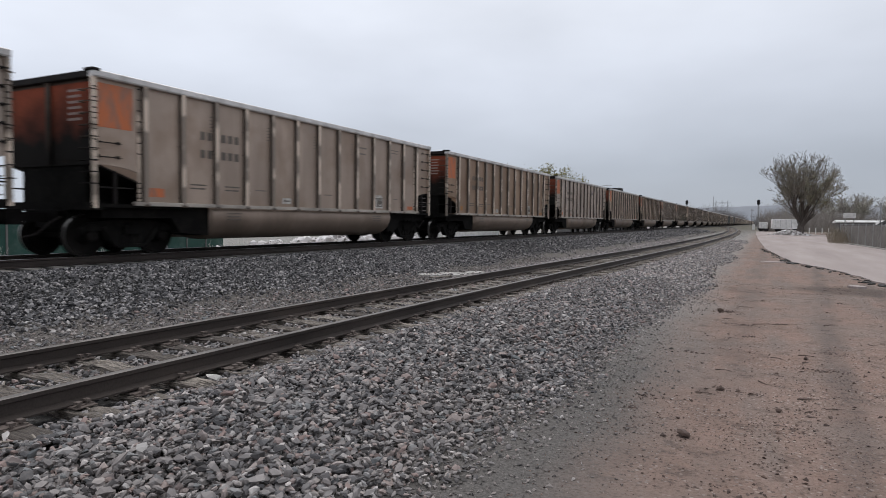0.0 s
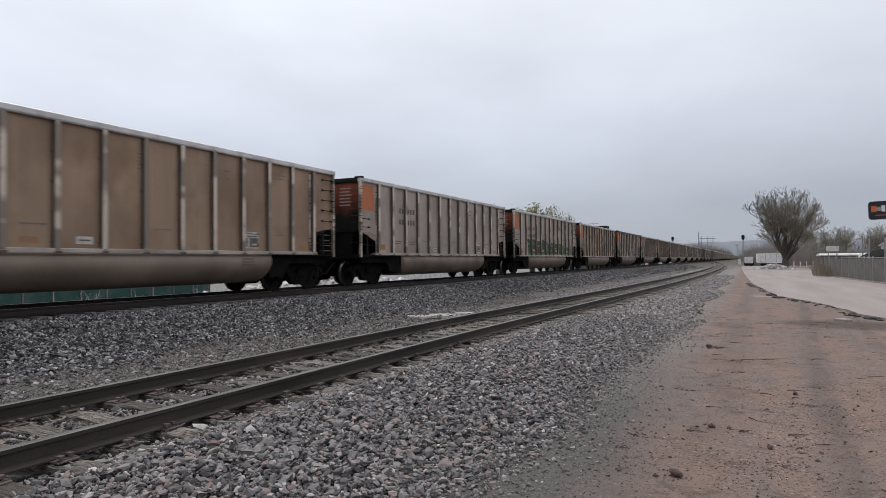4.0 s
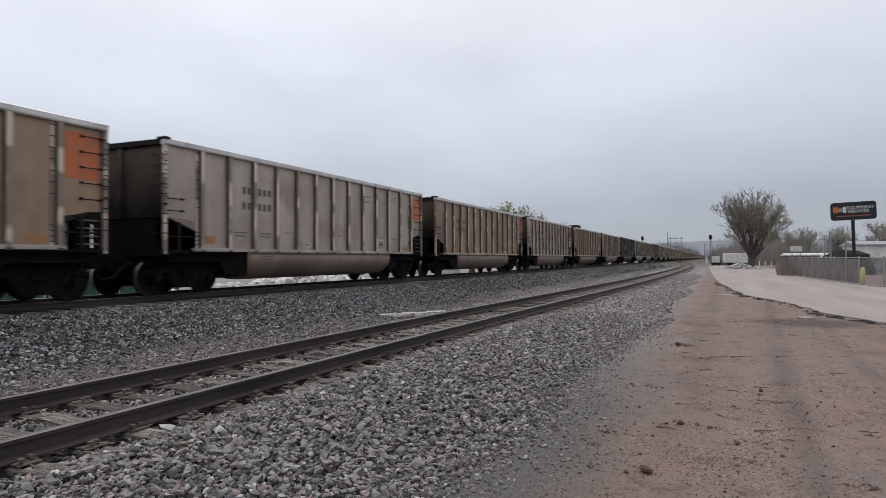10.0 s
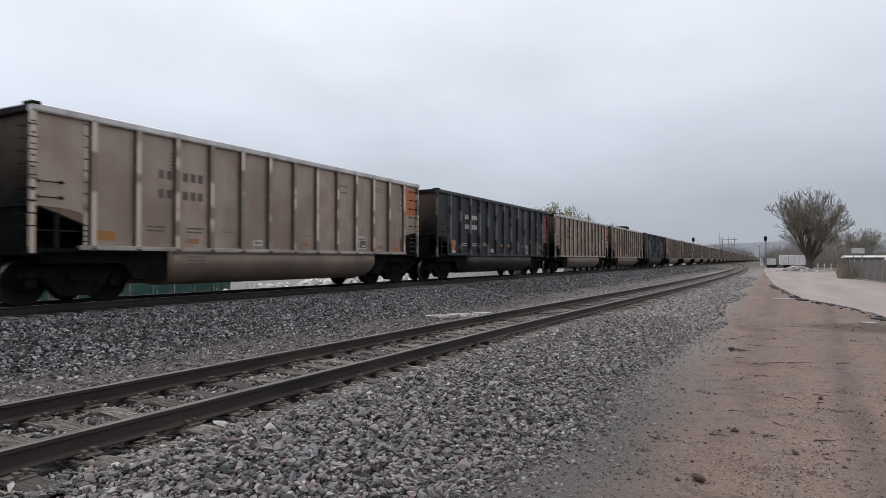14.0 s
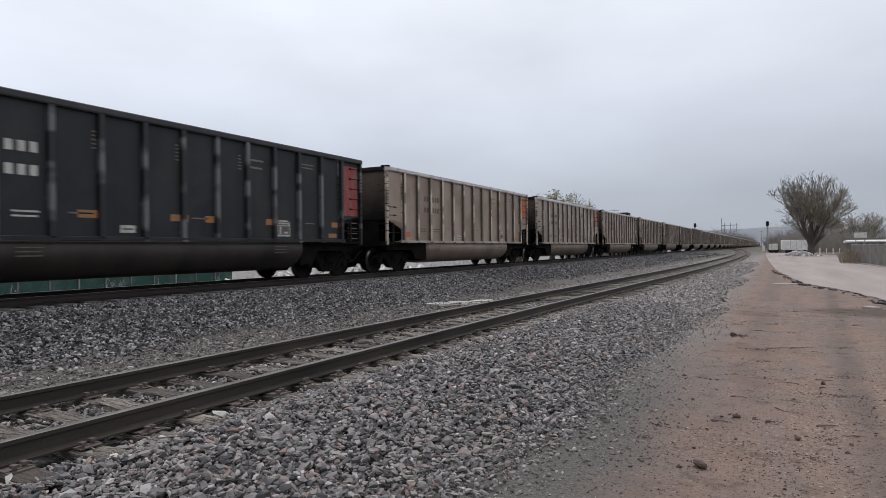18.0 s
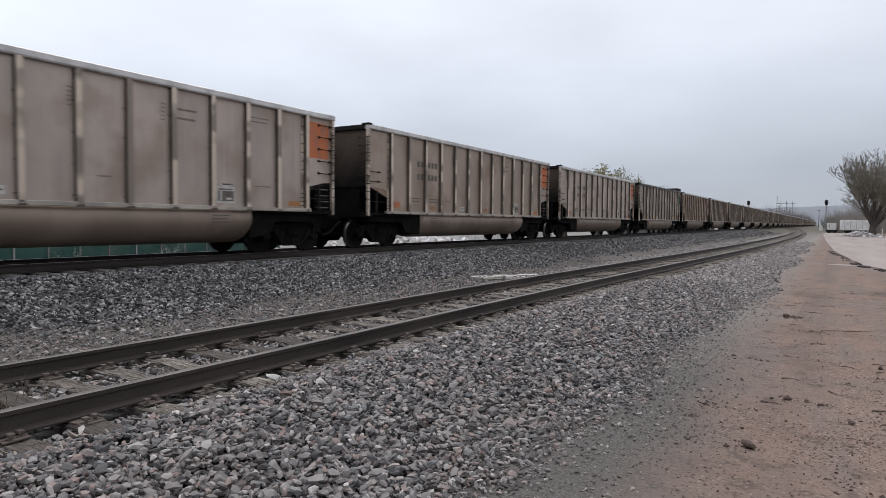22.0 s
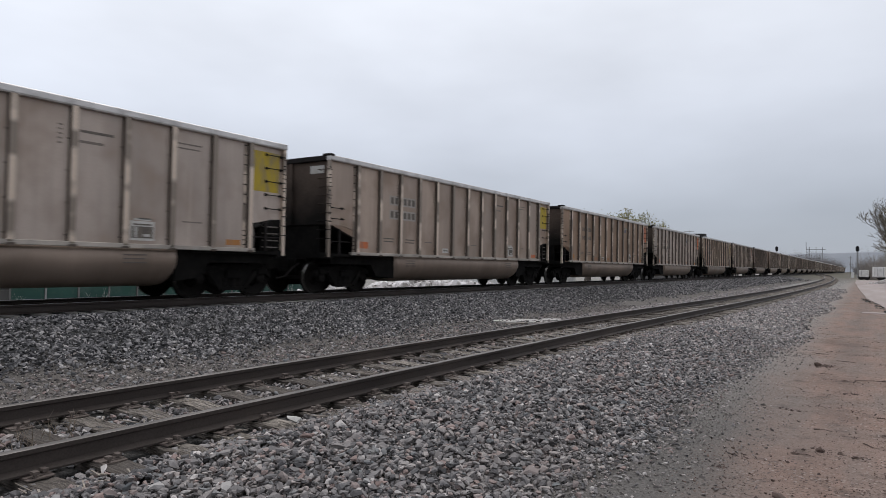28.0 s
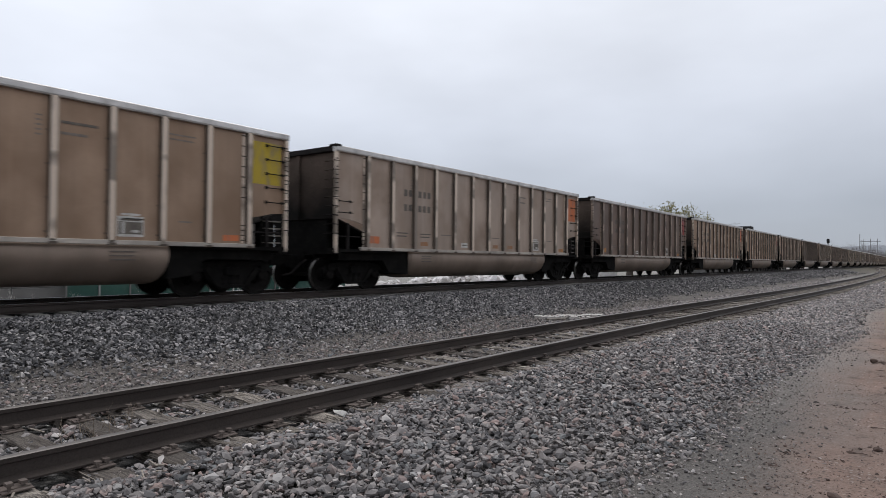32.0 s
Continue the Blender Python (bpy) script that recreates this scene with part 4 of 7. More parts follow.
def build_car(tone, far=False):
    """A coal gondola on two trucks. Its leading end is at -y, its near side at +x, its rails at z 0."""
    body, post = M["body_" + tone], M["post_" + {"warm": "warm", "grey": "warm", "sooty": "warm", "umber": "warm", "brown": "brown", "black": "black"}[tone]]
    dark = tone == "black"
    car = empty("coal_car")
    for s in (1, -1):
        part("side_sheet", side_sheet(s), body, car)
        chord = part("top_chord", chord_mesh(), M["chord_black"] if dark else M["chord_sooty"] if tone == "sooty" else M["chord"], car, at=pose(s * (HALF - 0.03), 0, 0, 0, 0, 0 if s > 0 else 180))
        lo = part("side_sill", a_box(-0.12, 0.0, Y0 + BAY * 0.9, -Y0 - BAY * 0.9, SILL - 0.05, SILL + 0.04, 0.008), body if dark else M["sill"], car, at=pose(s * HALF, 0, 0, 0, 0, 0 if s > 0 else 180))
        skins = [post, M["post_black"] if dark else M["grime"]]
        if s < 0:
            # the far side is never passed: its posts in one piece
            row = bmesh.new()
            for k in range(13):
                one = rib_mesh()
                bmesh.ops.transform(one, matrix=pose(0, -(Y0 + FIRST_POST + POST_STEP * k), 0), verts=one.verts)
                tmp = bpy.data.meshes.new("side_post_row")
                one.to_mesh(tmp)
                one.free()
                row.from_mesh(tmp)
                bpy.data.meshes.remove(tmp)
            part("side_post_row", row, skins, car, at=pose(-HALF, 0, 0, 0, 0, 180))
            continue
        rib = None
        for k in range(13):
            at = pose(HALF, Y0 + FIRST_POST + POST_STEP * k, 0)
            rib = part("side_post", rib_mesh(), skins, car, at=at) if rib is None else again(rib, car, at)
    part("tub", tub_mesh(), M["tub_black"] if dark else M["tub"], car, smooth=True)
    for s in (-1, 1):
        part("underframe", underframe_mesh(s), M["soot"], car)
    for s in (-1, 1):
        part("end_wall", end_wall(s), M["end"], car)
        part("end_chord", a_box(-HALF + 0.1, HALF - 0.1, min(s * 7.16, s * 7.32), max(s * 7.16, s * 7.32), CAR_H - 0.15, CAR_H - 0.01, 0.012), M["iron"], car)
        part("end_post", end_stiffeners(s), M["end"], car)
        turn = pose(0, 0, 0, 0, 0, 0 if s < 0 else 180)
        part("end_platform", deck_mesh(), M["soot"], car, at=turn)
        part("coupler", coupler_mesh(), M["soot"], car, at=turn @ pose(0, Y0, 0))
        for c in (-1, 1):
            part("brace", brace_mesh(c), M["iron"], car, at=turn)
            if s < 0:
                part("corner_cap", a_box(min(c * (HALF - 0.26), c * (HALF + 0.03)), max(c * (HALF - 0.26), c * (HALF + 0.03)), Y0 - 0.06, Y0 + 0.14, CAR_H - 0.03, CAR_H + 0.03, 0.015), M["iron"], car, at=turn)
            part("corner_post", post_frame(c), post, car, at=turn)
        if not far:
            tagged(part("rung_bracket", rung_ends(), M["iron"], car, at=pose(HALF - 0.02, s * (-Y0 - 0.03), 0)), kind="stuff")
            part("air_hose", hose_mesh(), M["iron"], car, at=turn @ pose(0, Y0, 0))
            tagged(part("end_ladder", end_ladder(s), M["end"], car), kind="stuff")
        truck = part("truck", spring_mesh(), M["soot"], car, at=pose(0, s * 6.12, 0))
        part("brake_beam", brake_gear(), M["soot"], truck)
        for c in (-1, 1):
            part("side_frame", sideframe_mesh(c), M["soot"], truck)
        for c in (-1, 1):
            w = part("wheelset", wheelset_mesh(), [M["wheel"], M["tread"]], truck)
            w.matrix_parent_inverse = pose(0, c * 0.89, WHEEL_R)
    if not far:
        strip = part("bolt_strip", bolt_strip(), [post, M["iron"]], car, at=pose(FACE, Y0 + FIRST_POST - 0.13, 0))
        again(strip, car, pose(FACE, Y0 + FIRST_POST + POST_STEP * 12 - 0.13, 0))
        part("brake_rigging", brake_rigging(), M["soot"], car)
        part("step", step_rungs(), M["gear_grey"], car, "dusty grey steps")
        grab = part("grab_iron", grab_mesh(0.46), M["iron"], car, at=pose(HALF - 0.10, Y0 + 0.36, 2.42))
        again(grab, car, pose(HALF - 0.10, Y0 + 0.36, 2.12))
        for z in (3.53, 3.2, 2.87, 2.54, 2.20):
            again(grab, car, pose(HALF - 0.10, -Y0 - 0.33, z)).name = "ladder_rung"
    return car


def slab(w, h):
    """A thin painted field, standing on the side sheet."""
    return box(bmesh.new(), 0.0, 0.004, -w / 2, w / 2, -h / 2, h / 2)


SLABS = {}


def put(car, name, w, h, y, z, mat, out=0.001, label=""):
    """A painted field of w by h metres on the near side, y from the leading end."""
    key = (round(w, 3), round(h, 3), mat)
    at = pose(FACE + out, Y0 + y, z)
    if key in SLABS:
        o = again(SLABS[key], car, at)
    else:
        o = SLABS[key] = part(name, slab(w, h), M[mat], car, at=at)
    o.name = name
    if label:
        o["label"] = label
    return o


def letter_block(n, row):
    """The characters of one mark, as plain upright bars."""
    bm = bmesh.new()
    for k in range(n):
        x = 0.22 * (k - (n - 1) / 2)
        box(bm, 0, 0.004, x - 0.075, x + 0.065, -0.10, 0.10)
    return bm


def bars(w, count, pitch=0.09, h=0.035):
    bm = bmesh.new()
    for k in range(count):
        box(bm, 0, 0.004, -w / 2, w / 2 * (1 - 0.15 * (k % 2)), -k * pitch - h / 2, -k * pitch + h / 2)
    return bm


def put_mesh(car, name, key, maker, y, z, mat, out=0.001):
    at = pose(FACE + out, Y0 + y, z)
    key = (key, mat)
    if key in SLABS:
        return again(SLABS[key], car, at)
    SLABS[key] = tagged(part(name, maker(), M[mat], car, at=at), kind="stuff")
    return SLABS[key]


def lettering(car, mat):
    """Reporting marks as plain bars, either side of the third post, and the small data."""
    boxed = mat == "letter_boxed"
    ink = "letter_dark" if boxed else mat
    for y, n in ((3.0, 2), (3.78, 3)):
        for row, z in ((0, 2.87), (1, 2.43)):
            if boxed:
                put(car, "letter_field", 0.22 * n + 0.06, 0.3, y, z, "letter_field", 0.001)
            put_mesh(car, "lettering", ("mark", n, row), lambda: letter_block(n, row), y, z, ink, 0.006)
    for y in (2.75, 3.85):
        put_mesh(car, "lettering", "data", lambda: bars(0.5, 2), y, 1.66, ink)


def strokes(car, name, mat, y, z, w, h, loops, seed, thick=0.045, out=0.012):
    """Sprayed scribble: flat bands along looping lines, kept off the posts' tops."""
    rnd = random.Random(seed)
    bm = bmesh.new()
    for k in range(loops):
        cx, cz = -w / 2 + w * (k + 0.5) / loops, rnd.uniform(-0.1, 0.1) * h
        rx, rz, a0 = w / loops * rnd.uniform(0.35, 0.6), h * rnd.uniform(0.3, 0.5), rnd.uniform(0, 6)
        turn = rnd.uniform(3.6, 6.2)
        pts = [(cx + rx * math.cos(a0 + turn * i / 14), cz + rz * math.sin(a0 + turn * i / 14 * rnd.uniform(0.97, 1.03))) for i in range(15)]
        for (ya, za), (yb, zb) in zip(pts, pts[1:]):
            d = Vector((yb - ya, zb - za)).normalized() * thick / 2
            q = [(ya - d.y, za + d.x), (yb - d.y, zb + d.x), (yb + d.y, zb - d.x), (ya + d.y, za - d.x)]
            bm.faces.new([bm.verts.new((0.003 + 0.0004 * k, a, b)) for a, b in q])
    return part(name, bm, M[mat], car, at=pose(FACE + out, Y0 + y, z))


def blob(car, name, mat, y, z, outline, out=0.001):
    """A flat sprayed shape of any outline."""
    bm = prism(bmesh.new(), outline, "x", 0.0, 0.004)
    return part(name, bm, M[mat], car, at=pose(FACE + out, Y0 + y, z))


def rough_shape(w, h, seed, n=12, power=3.0):
    """A rounded box outline with an uneven edge."""
    rnd = random.Random(seed)
    pts = []
    for k in range(n):
        a = k * math.tau / n
        c, s = math.cos(a), math.sin(a)
        r = (abs(c) ** power + abs(s) ** power) ** (-1 / power) * rnd.uniform(0.88, 1.06)
        pts.append((c * r * w / 2, s * r * h / 2))
    return pts


def decorate(car, n):
    """Spray paint and patches that single cars carry."""
    rnd = random.Random(n * 7)
    if n == 6:
        # big sprayed letters: dark green bodies, pale green bars and outline, over panels and posts alike
        w = POST_STEP - 0.15
        for k in range(2, 13):
            y, hh = bay_mid(k), (0.98 if k < 6 else 0.86 if k < 10 else 0.72) + rnd.uniform(-0.08, 0.08)
            body = "graf_faint" if k == 12 else "graf_dark"
            low, high = rnd.uniform(0.72, 0.95) * hh, rnd.uniform(0.8, 1.0) * hh
            blob(car, "graffiti", body, y, SILL + 0.05, [(-w / 2, 0.08), (w / 2, 0.05), (w / 2, high), (w * 0.3, hh), (-w * 0.1, hh * 1.02), (-w * 0.4, low + 0.04), (-w / 2, low)])
            blob(car, "graffiti", "graf_green", y, SILL + 0.05, [(-w / 2, 0), (w / 2, 0), (w / 2, 0.07), (w * 0.1, 0.12), (-w / 2, 0.06)], 0.006)
            for j in range((2, 1, 3, 2)[k % 4] if k < 12 else 0):
                a, b, z = rnd.uniform(-0.46, -0.1) * w, rnd.uniform(0.1, 0.48) * w, rnd.uniform(0.2, 0.75) * hh
                t = rnd.uniform(-0.14, 0.14) if k != 10 else (0.3, -0.3)[j % 2]
                blob(car, "graffiti", "graf_green", y, SILL + 0.05, [(a, z), (b, z + t), (b, z + t + 0.09), (a, z + 0.11)], 0.006 + 0.002 * j)
            put(car, "graffiti", 0.085, hh * 0.9, y + POST_STEP / 2, SILL + 0.05 + hh * 0.45, "graf_green" if k % 3 == 1 else "graf_dark", 0.1015)
            if k in (3, 5, 8, 11):
                put(car, "reflector", 0.5, 0.12, y, SILL + 0.34, "amber_fresh", 0.016)
    if n == 8:
        for k in (6, 7, 8):
            blob(car, "graffiti", "graf_black", bay_mid(k) + 0.1, 1.62, rough_shape(BAY - 0.15, 0.72, k, 14, 4))
        strokes(car, "graffiti", "graf_white", bay_mid(7.1), 1.62, 2.9, 0.9, 7, 3, 0.06, 0.106)
    if n == 9:
        for y, w in ((9.9, 0.8), (10.9, 0.85), (11.95, 0.7), (12.9, 0.4)):
            blob(car, "graffiti", "graf_orange", y, 2.92, [(-w / 2, -0.16), (w / 2, -0.12), (w * 0.3, 0.06), (0.0, 0.15), (-w * 0.25, 0.02)])
            put(car, "graffiti", w, 0.03, y, 2.74, "letter_dark", 0.006)
        for y in (4.7, 7.35, 8.25, 10.6):
            put(car, "reflector", 0.5, 0.15, y, 1.36, "amber_fresh")
        put(car, "reflector", 0.5, 0.24, 13.25, 1.42, "amber_fresh", 0.006)
        for k in range(3):
            put(car, "lettering", 0.3, 0.05, 0.4 + CAR_LEN - 1.1, 3.0 - k * 0.12, "letter_white", 0.008)
    if n == 14:
        blob(car, "graffiti", "graf_teal", 7.9, 1.95, [(-0.4, -0.1), (-0.1, -0.28), (0.36, -0.22), (0.42, 0.1), (0.2, 0.3), (-0.05, 0.2), (-0.36, 0.3)])
        strokes(car, "graffiti", "graf_white", 7.95, 1.95, 0.8, 0.5, 3, 8, 0.03, 0.008)
    if n in (22, 26):
        for y in (1.55, 2.6, 5.2, 7.7, 8.8, 10.9, 12.5, 13.3):
            put(car, "reflector", 0.52, 0.13, y, 1.36, "amber_fresh")
    if n in (16, 19):
        for y in (1.6, 5.1, 7.3, 8.3, 10.4, 13.3):
            put(car, "reflector", 0.5, 0.16 if y > 2 else 0.26, y, 1.66, "amber")
        put(car, "lettering", 0.55, 0.1, 1.55, 1.28, "letter_white")
    if n in (29, 30, 33):
        put(car, "lettering", 0.6, 0.05, 9.9, 3.3, "letter_dark", 0.004)
    if n in (2, 4, 10, 12, 15, 18, 21, 24, 28, 31, 32, 34):
        for k in rnd.sample(range(2, 12), 3):
            put(car, "reflector", 0.36, 0.12, bay_mid(k), 1.36, "orange_faint")


def stencil(car, y, z, kind):
    if kind == "box":
        put(car, "data_stencil", 0.52, 0.40, y, z, "letter_white", 0.001)
        put(car, "data_stencil", 0.46, 0.24, y, z - 0.03, "letter_dark", 0.006)
        put(car, "data_stencil", 0.40, 0.03, y, z + 0.13, "letter_dark", 0.006)
        put(car, "data_stencil", 0.05, 0.22, y - 0.15, z - 0.03, "letter_white", 0.011)
        put(car, "data_stencil", 0.15, 0.05, y + 0.08, z - 0.09, "letter_white", 0.011)
        put(car, "data_stencil", 0.03, 0.22, y + 0.17, z - 0.03, "letter_faint", 0.011)
        put(car, "data_stencil", 0.36, 0.045, y, z + 0.235, "letter_white", 0.001)
    else:
        put(car, "placard", 0.36, 0.16, y, z, "letter_white", 0.001, "white placard")
        put(car, "lettering", 0.26, 0.035, y, z, "letter_dark", 0.006)


# leading panel, trailing panel, letters, extras
CARS = {-2: ("grey", "", "", "dark"), -1: ("grey", "orange", "", "dark"), 0: ("warm", "orange", "", "dark"), 1: ("umber", "orange", "", "dark"), 2: ("grey", "orange", "", "dark"),
        3: ("warm", "orange", "", "dark"), 4: ("umber", "orange", "", "dark"), 5: ("grey", "orange", "", "dark"), 6: ("grey", "orange", "", "dark"), 7: ("umber", "orange", "", "dark"),
        8: ("sooty", "orange", "", "dark"), 9: ("warm", "maroon", "maroon", "dark"), 10: ("umber", "", "orange", "dark"), 11: ("grey", "", "orange", "dark"),
        12: ("umber", "", "orange", "dark"), 13: ("warm", "", "red", "dark"), 14: ("umber", "", "red", "dark"), 15: ("warm", "", "orange", "dark"),
        16: ("black", "", "red", "white"), 17: ("warm", "", "orange", "dark"), 18: ("umber", "", "orange", "dark"), 19: ("black", "", "red", "white"),
        20: ("warm", "", "orange", "dark"), 21: ("grey", "", "orange", "dark"), 22: ("grey", "", "green", "dark"), 23: ("grey", "", "orange", "dark"),
        24: ("warm", "", "orange", "dark"), 25: ("grey", "", "orange", "dark"), 26: ("sooty", "", "green", ""), 27: ("umber", "", "red", "boxed"),
        28: ("warm", "", "orange", "dark"), 29: ("grey", "", "yellow", "boxed"), 30: ("warm", "", "yellow", "boxed"), 31: ("umber", "", "orange", "dark"),
        32: ("grey", "", "orange", "dark"), 33: ("umber", "", "yellow", "boxed"), 34: ("warm", "", "orange", "dark"), 35: ("brown", "", "red", "dark"), 36: ("umber", "", "orange", "dark")}
FIRST, LAST = -2, 64
TRAIN = []


def build_train():
    protos = {tone: build_car(tone) for tone in ("warm", "grey", "umber", "brown", "black", "sooty")}
    fars = {tone: build_car(tone, True) for tone in ("umber", "brown")}
    used = set()
    rnd = random.Random(11)
    for n in range(FIRST, LAST + 1):
        at = pose(MAIN_X, CAR_PITCH * n + 8.39 + CAR_LEN / 2, MAIN_Z)
        if n in CARS:
            tone, lead, tail, letters = CARS[n]
            proto = protos[tone]
        else:
            tone, lead, tail, letters = rnd.choice(("umber", "umber", "brown")), "", rnd.choice(("orange", "orange", "red")), ""
            proto = fars[tone]
        if id(proto) in used:
            car = copy_thing(proto, at)
        else:
            used.add(id(proto))
            car = proto
            car.matrix_basis = at
        TRAIN.append((n, car, lead, tail, letters))
    for n, car, lead, tail, letters in TRAIN:
        what = "dusty grey-brown coal gondola with upright side posts"
        if n in CARS and CARS[n][0] == "black":
            what = "black steel coal gondola with white lettering"
        elif lead:
            what = "dusty grey coal gondola with %s leading corner panel" % lead
        elif tail:
            what = "dusty grey-brown coal gondola with %s trailing corner panel" % tail
        tagged(car, what, "rail car", "cars of the coal train")
        if lead:
            put(car, "painted_panel", 0.80, 0.91, 0.55, 3.185, lead, 0.001, lead + " corner panel")
            if lead in ("orange", "maroon"):
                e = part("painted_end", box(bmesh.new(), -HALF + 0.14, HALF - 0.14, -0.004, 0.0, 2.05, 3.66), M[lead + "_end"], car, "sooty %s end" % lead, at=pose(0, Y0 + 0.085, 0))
                m = bmesh.new()
                for k in range(6):
                    box(m, 0.62, 1.12 - 0.06 * (k % 2), -0.004, 0.0, 3.48 - 0.12 * k, 3.53 - 0.12 * k)
                part("end_lettering", m, M["letter_end"], car, at=pose(0, Y0 + 0.078, 0))
        if tail:
            tall = n in CARS and CARS[n][0] == "black"
            put(car, "painted_panel", 0.84, 1.62 if tall else 0.99, CAR_LEN - 0.57, 2.79 if tall else 3.105, tail, 0.001, tail + " corner panel")
        if letters:
            lettering(car, "letter_" + letters)
        if n in CARS:
            if n != 6:
                stencil(car, 5.95, 1.37, "placard")
                stencil(car, 10.85, 1.47, "box")
            put(car, "reflector", 0.42, 0.20, 1.55, 1.42, "amber" if n % 2 else "orange", 0.001)
            put(car, "reflector", 0.40, 0.13, 13.1, 1.32, "amber" if n % 3 else "orange", 0.001)
            put_mesh(car, "logo", "logo", lambda: bars(0.5, 2, 0.2, 0.05), 9.8, 3.3, "letter_faint", 0.001)
            for y in (3.16, 5.2, 7.24, 9.2):
                put_mesh(car, "data_column", "column", lambda: bars(0.09, 5, 0.085, 0.03), y, 3.36, "letter_faint", 0.001)
            put_mesh(car, "lettering", "line", lambda: bars(0.6, 2, 0.1, 0.03), 11.9, 3.42, "letter_faint", 0.001)
            if letters == "boxed":
                part("end_placard", box(bmesh.new(), -0.27, 0.27, -0.004, 0, -0.11, 0.11), M["letter_white"], car, "small white placard", at=pose(1.0, Y0 + 0.085, 3.5))
            if n in (2, 6, 21, 31, 32):
                put(car, "logo", 0.6, 0.17, 9.85, 3.12, "letter_blue", 0.002, "faded blue logo")
                put(car, "logo", 0.2, 0.05, 10.1, 3.27, "graf_teal", 0.002, "small teal logo mark")
            for y in (4.9, 7.9, 10.9, 12.0):
                put(car, "lettering", 0.3 + 0.1 * ((n + int(y)) % 3), 0.03, y, 1.62 + 0.05 * (n % 3), "letter_faint", 0.001)
            decorate(car, n)
            for y in (-3.4, 3.4):
                put_mesh(car, "tub_stencil", "tub", lambda: bars(0.5, 3, 0.08, 0.025), y - Y0, 0.98, "letter_dark", 0.026)


build_train()

# ---- road and verge ----


def build_road():
    left = [(-1.2, 130), (-0.9, 98), (-0.66, 77), (-0.2, 55), (0.12, 41.6), (0.6, 33.5), (1.02, 27.8), (1.7, 25.2), (2.16, 23), (2.5, 20.6), (2.71, 19.1), (3.2, 17.6), (3.65, 16.7), (5.2, 14.4), (8, 11.6), (13, 8.6), (24, 5)]
    right = [(34, 17), (22, 23.5), (14, 28.3), (10, 32), (8.2, 34.5), (7.3, 37.8), (6.75, 41.5), (6.3, 48.4), (5.7, 55), (5.6, 62), (9, 66), (16, 70), (16, 84), (8, 96), (5.2, 112), (3.6, 130)]
    rnd = random.Random(3)
    edge = []
    for (xa, ya), (xb, yb) in zip(left, left[1:]):
        n = max(1, int(math.hypot(xb - xa, yb - ya) / 0.45)) if ya < 45 else 3
        for k in range(n):
            f = k / n
            edge.append((xa + (xb - xa) * f + rnd.uniform(-0.07, 0.07), ya + (yb - ya) * f + rnd.uniform(-0.05, 0.05)))
    bm = bmesh.new()
    prism(bm, edge + [left[-1]] + right, "z", -0.06, 0.035)
    bmesh.ops.triangulate(bm, faces=[f for f in bm.faces if len(f.verts) > 4])
    road = tagged(part("road", bm, M["road"]), "pale worn tarmac road with a broken edge", "road", kind="structure")
    # broken tarmac lumps along the edge
    bm = bmesh.new()
    near = [p for p in edge if 14 < p[1] < 46]
    for x, y in near:
        for _ in range(rnd.choice((1, 1, 2, 4)) if y > 20 else rnd.choice((2, 5, 9))):
            w, d = rnd.uniform(0.04, 0.2 if y > 20 else 0.3), rnd.uniform(0.04, 0.12 if y > 20 else 0.22)
            m = pose(x - rnd.uniform(-0.05, 0.3), y - rnd.uniform(-0.1, 0.35), 0.0, rnd.uniform(-8, 8), rnd.uniform(-8, 8), rnd.uniform(0, 180))
            box(bm, -w / 2, w / 2, -d / 2, d / 2, -0.02, rnd.uniform(0.008, 0.035), m)
    ob = part("tarmac_crumbs", bm, M["asphalt"])
    tagged(ob, "dark crumbs of broken tarmac along the road edge", "rubble", kind="stuff")


build_road()


def build_slab(name, x, y, w, d, h, mat, label, cat, turn=0.0, seed=1):
    """A flat irregular lump lying on the ground."""
    rnd = random.Random(seed)
    n = 9
    out = [(math.cos(k * math.tau / n) * w / 2 * rnd.uniform(0.75, 1.1), math.sin(k * math.tau / n) * d / 2 * rnd.uniform(0.75, 1.1)) for k in range(n)]
    bm = prism(bmesh.new(), out, "z", -0.03, h)
    ob = part(name, bm, M[mat], at=pose(x, y, ground_z(x, y), 0, 0, turn))
    return tagged(ob, label, cat)


build_slab("concrete_slab", 0.35, 27.6, 1.0, 0.8, 0.02, "road", "pale flat concrete slab sunk in the dirt", "slab", 20, 2)
build_slab("concrete_slab", 2.0, 17.7, 0.34, 0.5, 0.05, "road", "small pale concrete lump at the road edge", "slab", 30, 3)
bottle = tagged(empty("glass_bottle", pose(3.09, 13.66, 0.035, 0, 90, 8)), "dark brown glass bottle lying on the dirt", "bottle")
part("body", lathe(bmesh.new(), [(0.0, -0.13), (0.034, -0.128), (0.036, -0.1), (0.036, 0.04), (0.03, 0.07), (0.014, 0.1), (0.013, 0.15), (0.0, 0.152)], Matrix.Identity(4), 12), M["bottle"], bottle, smooth=True)
part("label", lathe(bmesh.new(), [(0.0365, -0.07), (0.037, -0.068), (0.037, 0.01), (0.0365, 0.012)], Matrix.Identity(4), 12), M["letter_white"], bottle)
build_slab("drain_cover", 1.0, 27.0, 0.42, 0.6, 0.045, "asphalt", "dark drain cover at the road edge", "drain cover", 10, 4)
build_slab("broken_concrete", -7.35, 16.6, 0.7, 0.55, 0.06, "pale_box", "white broken concrete piece beside the siding", "rubble", 50, 5)
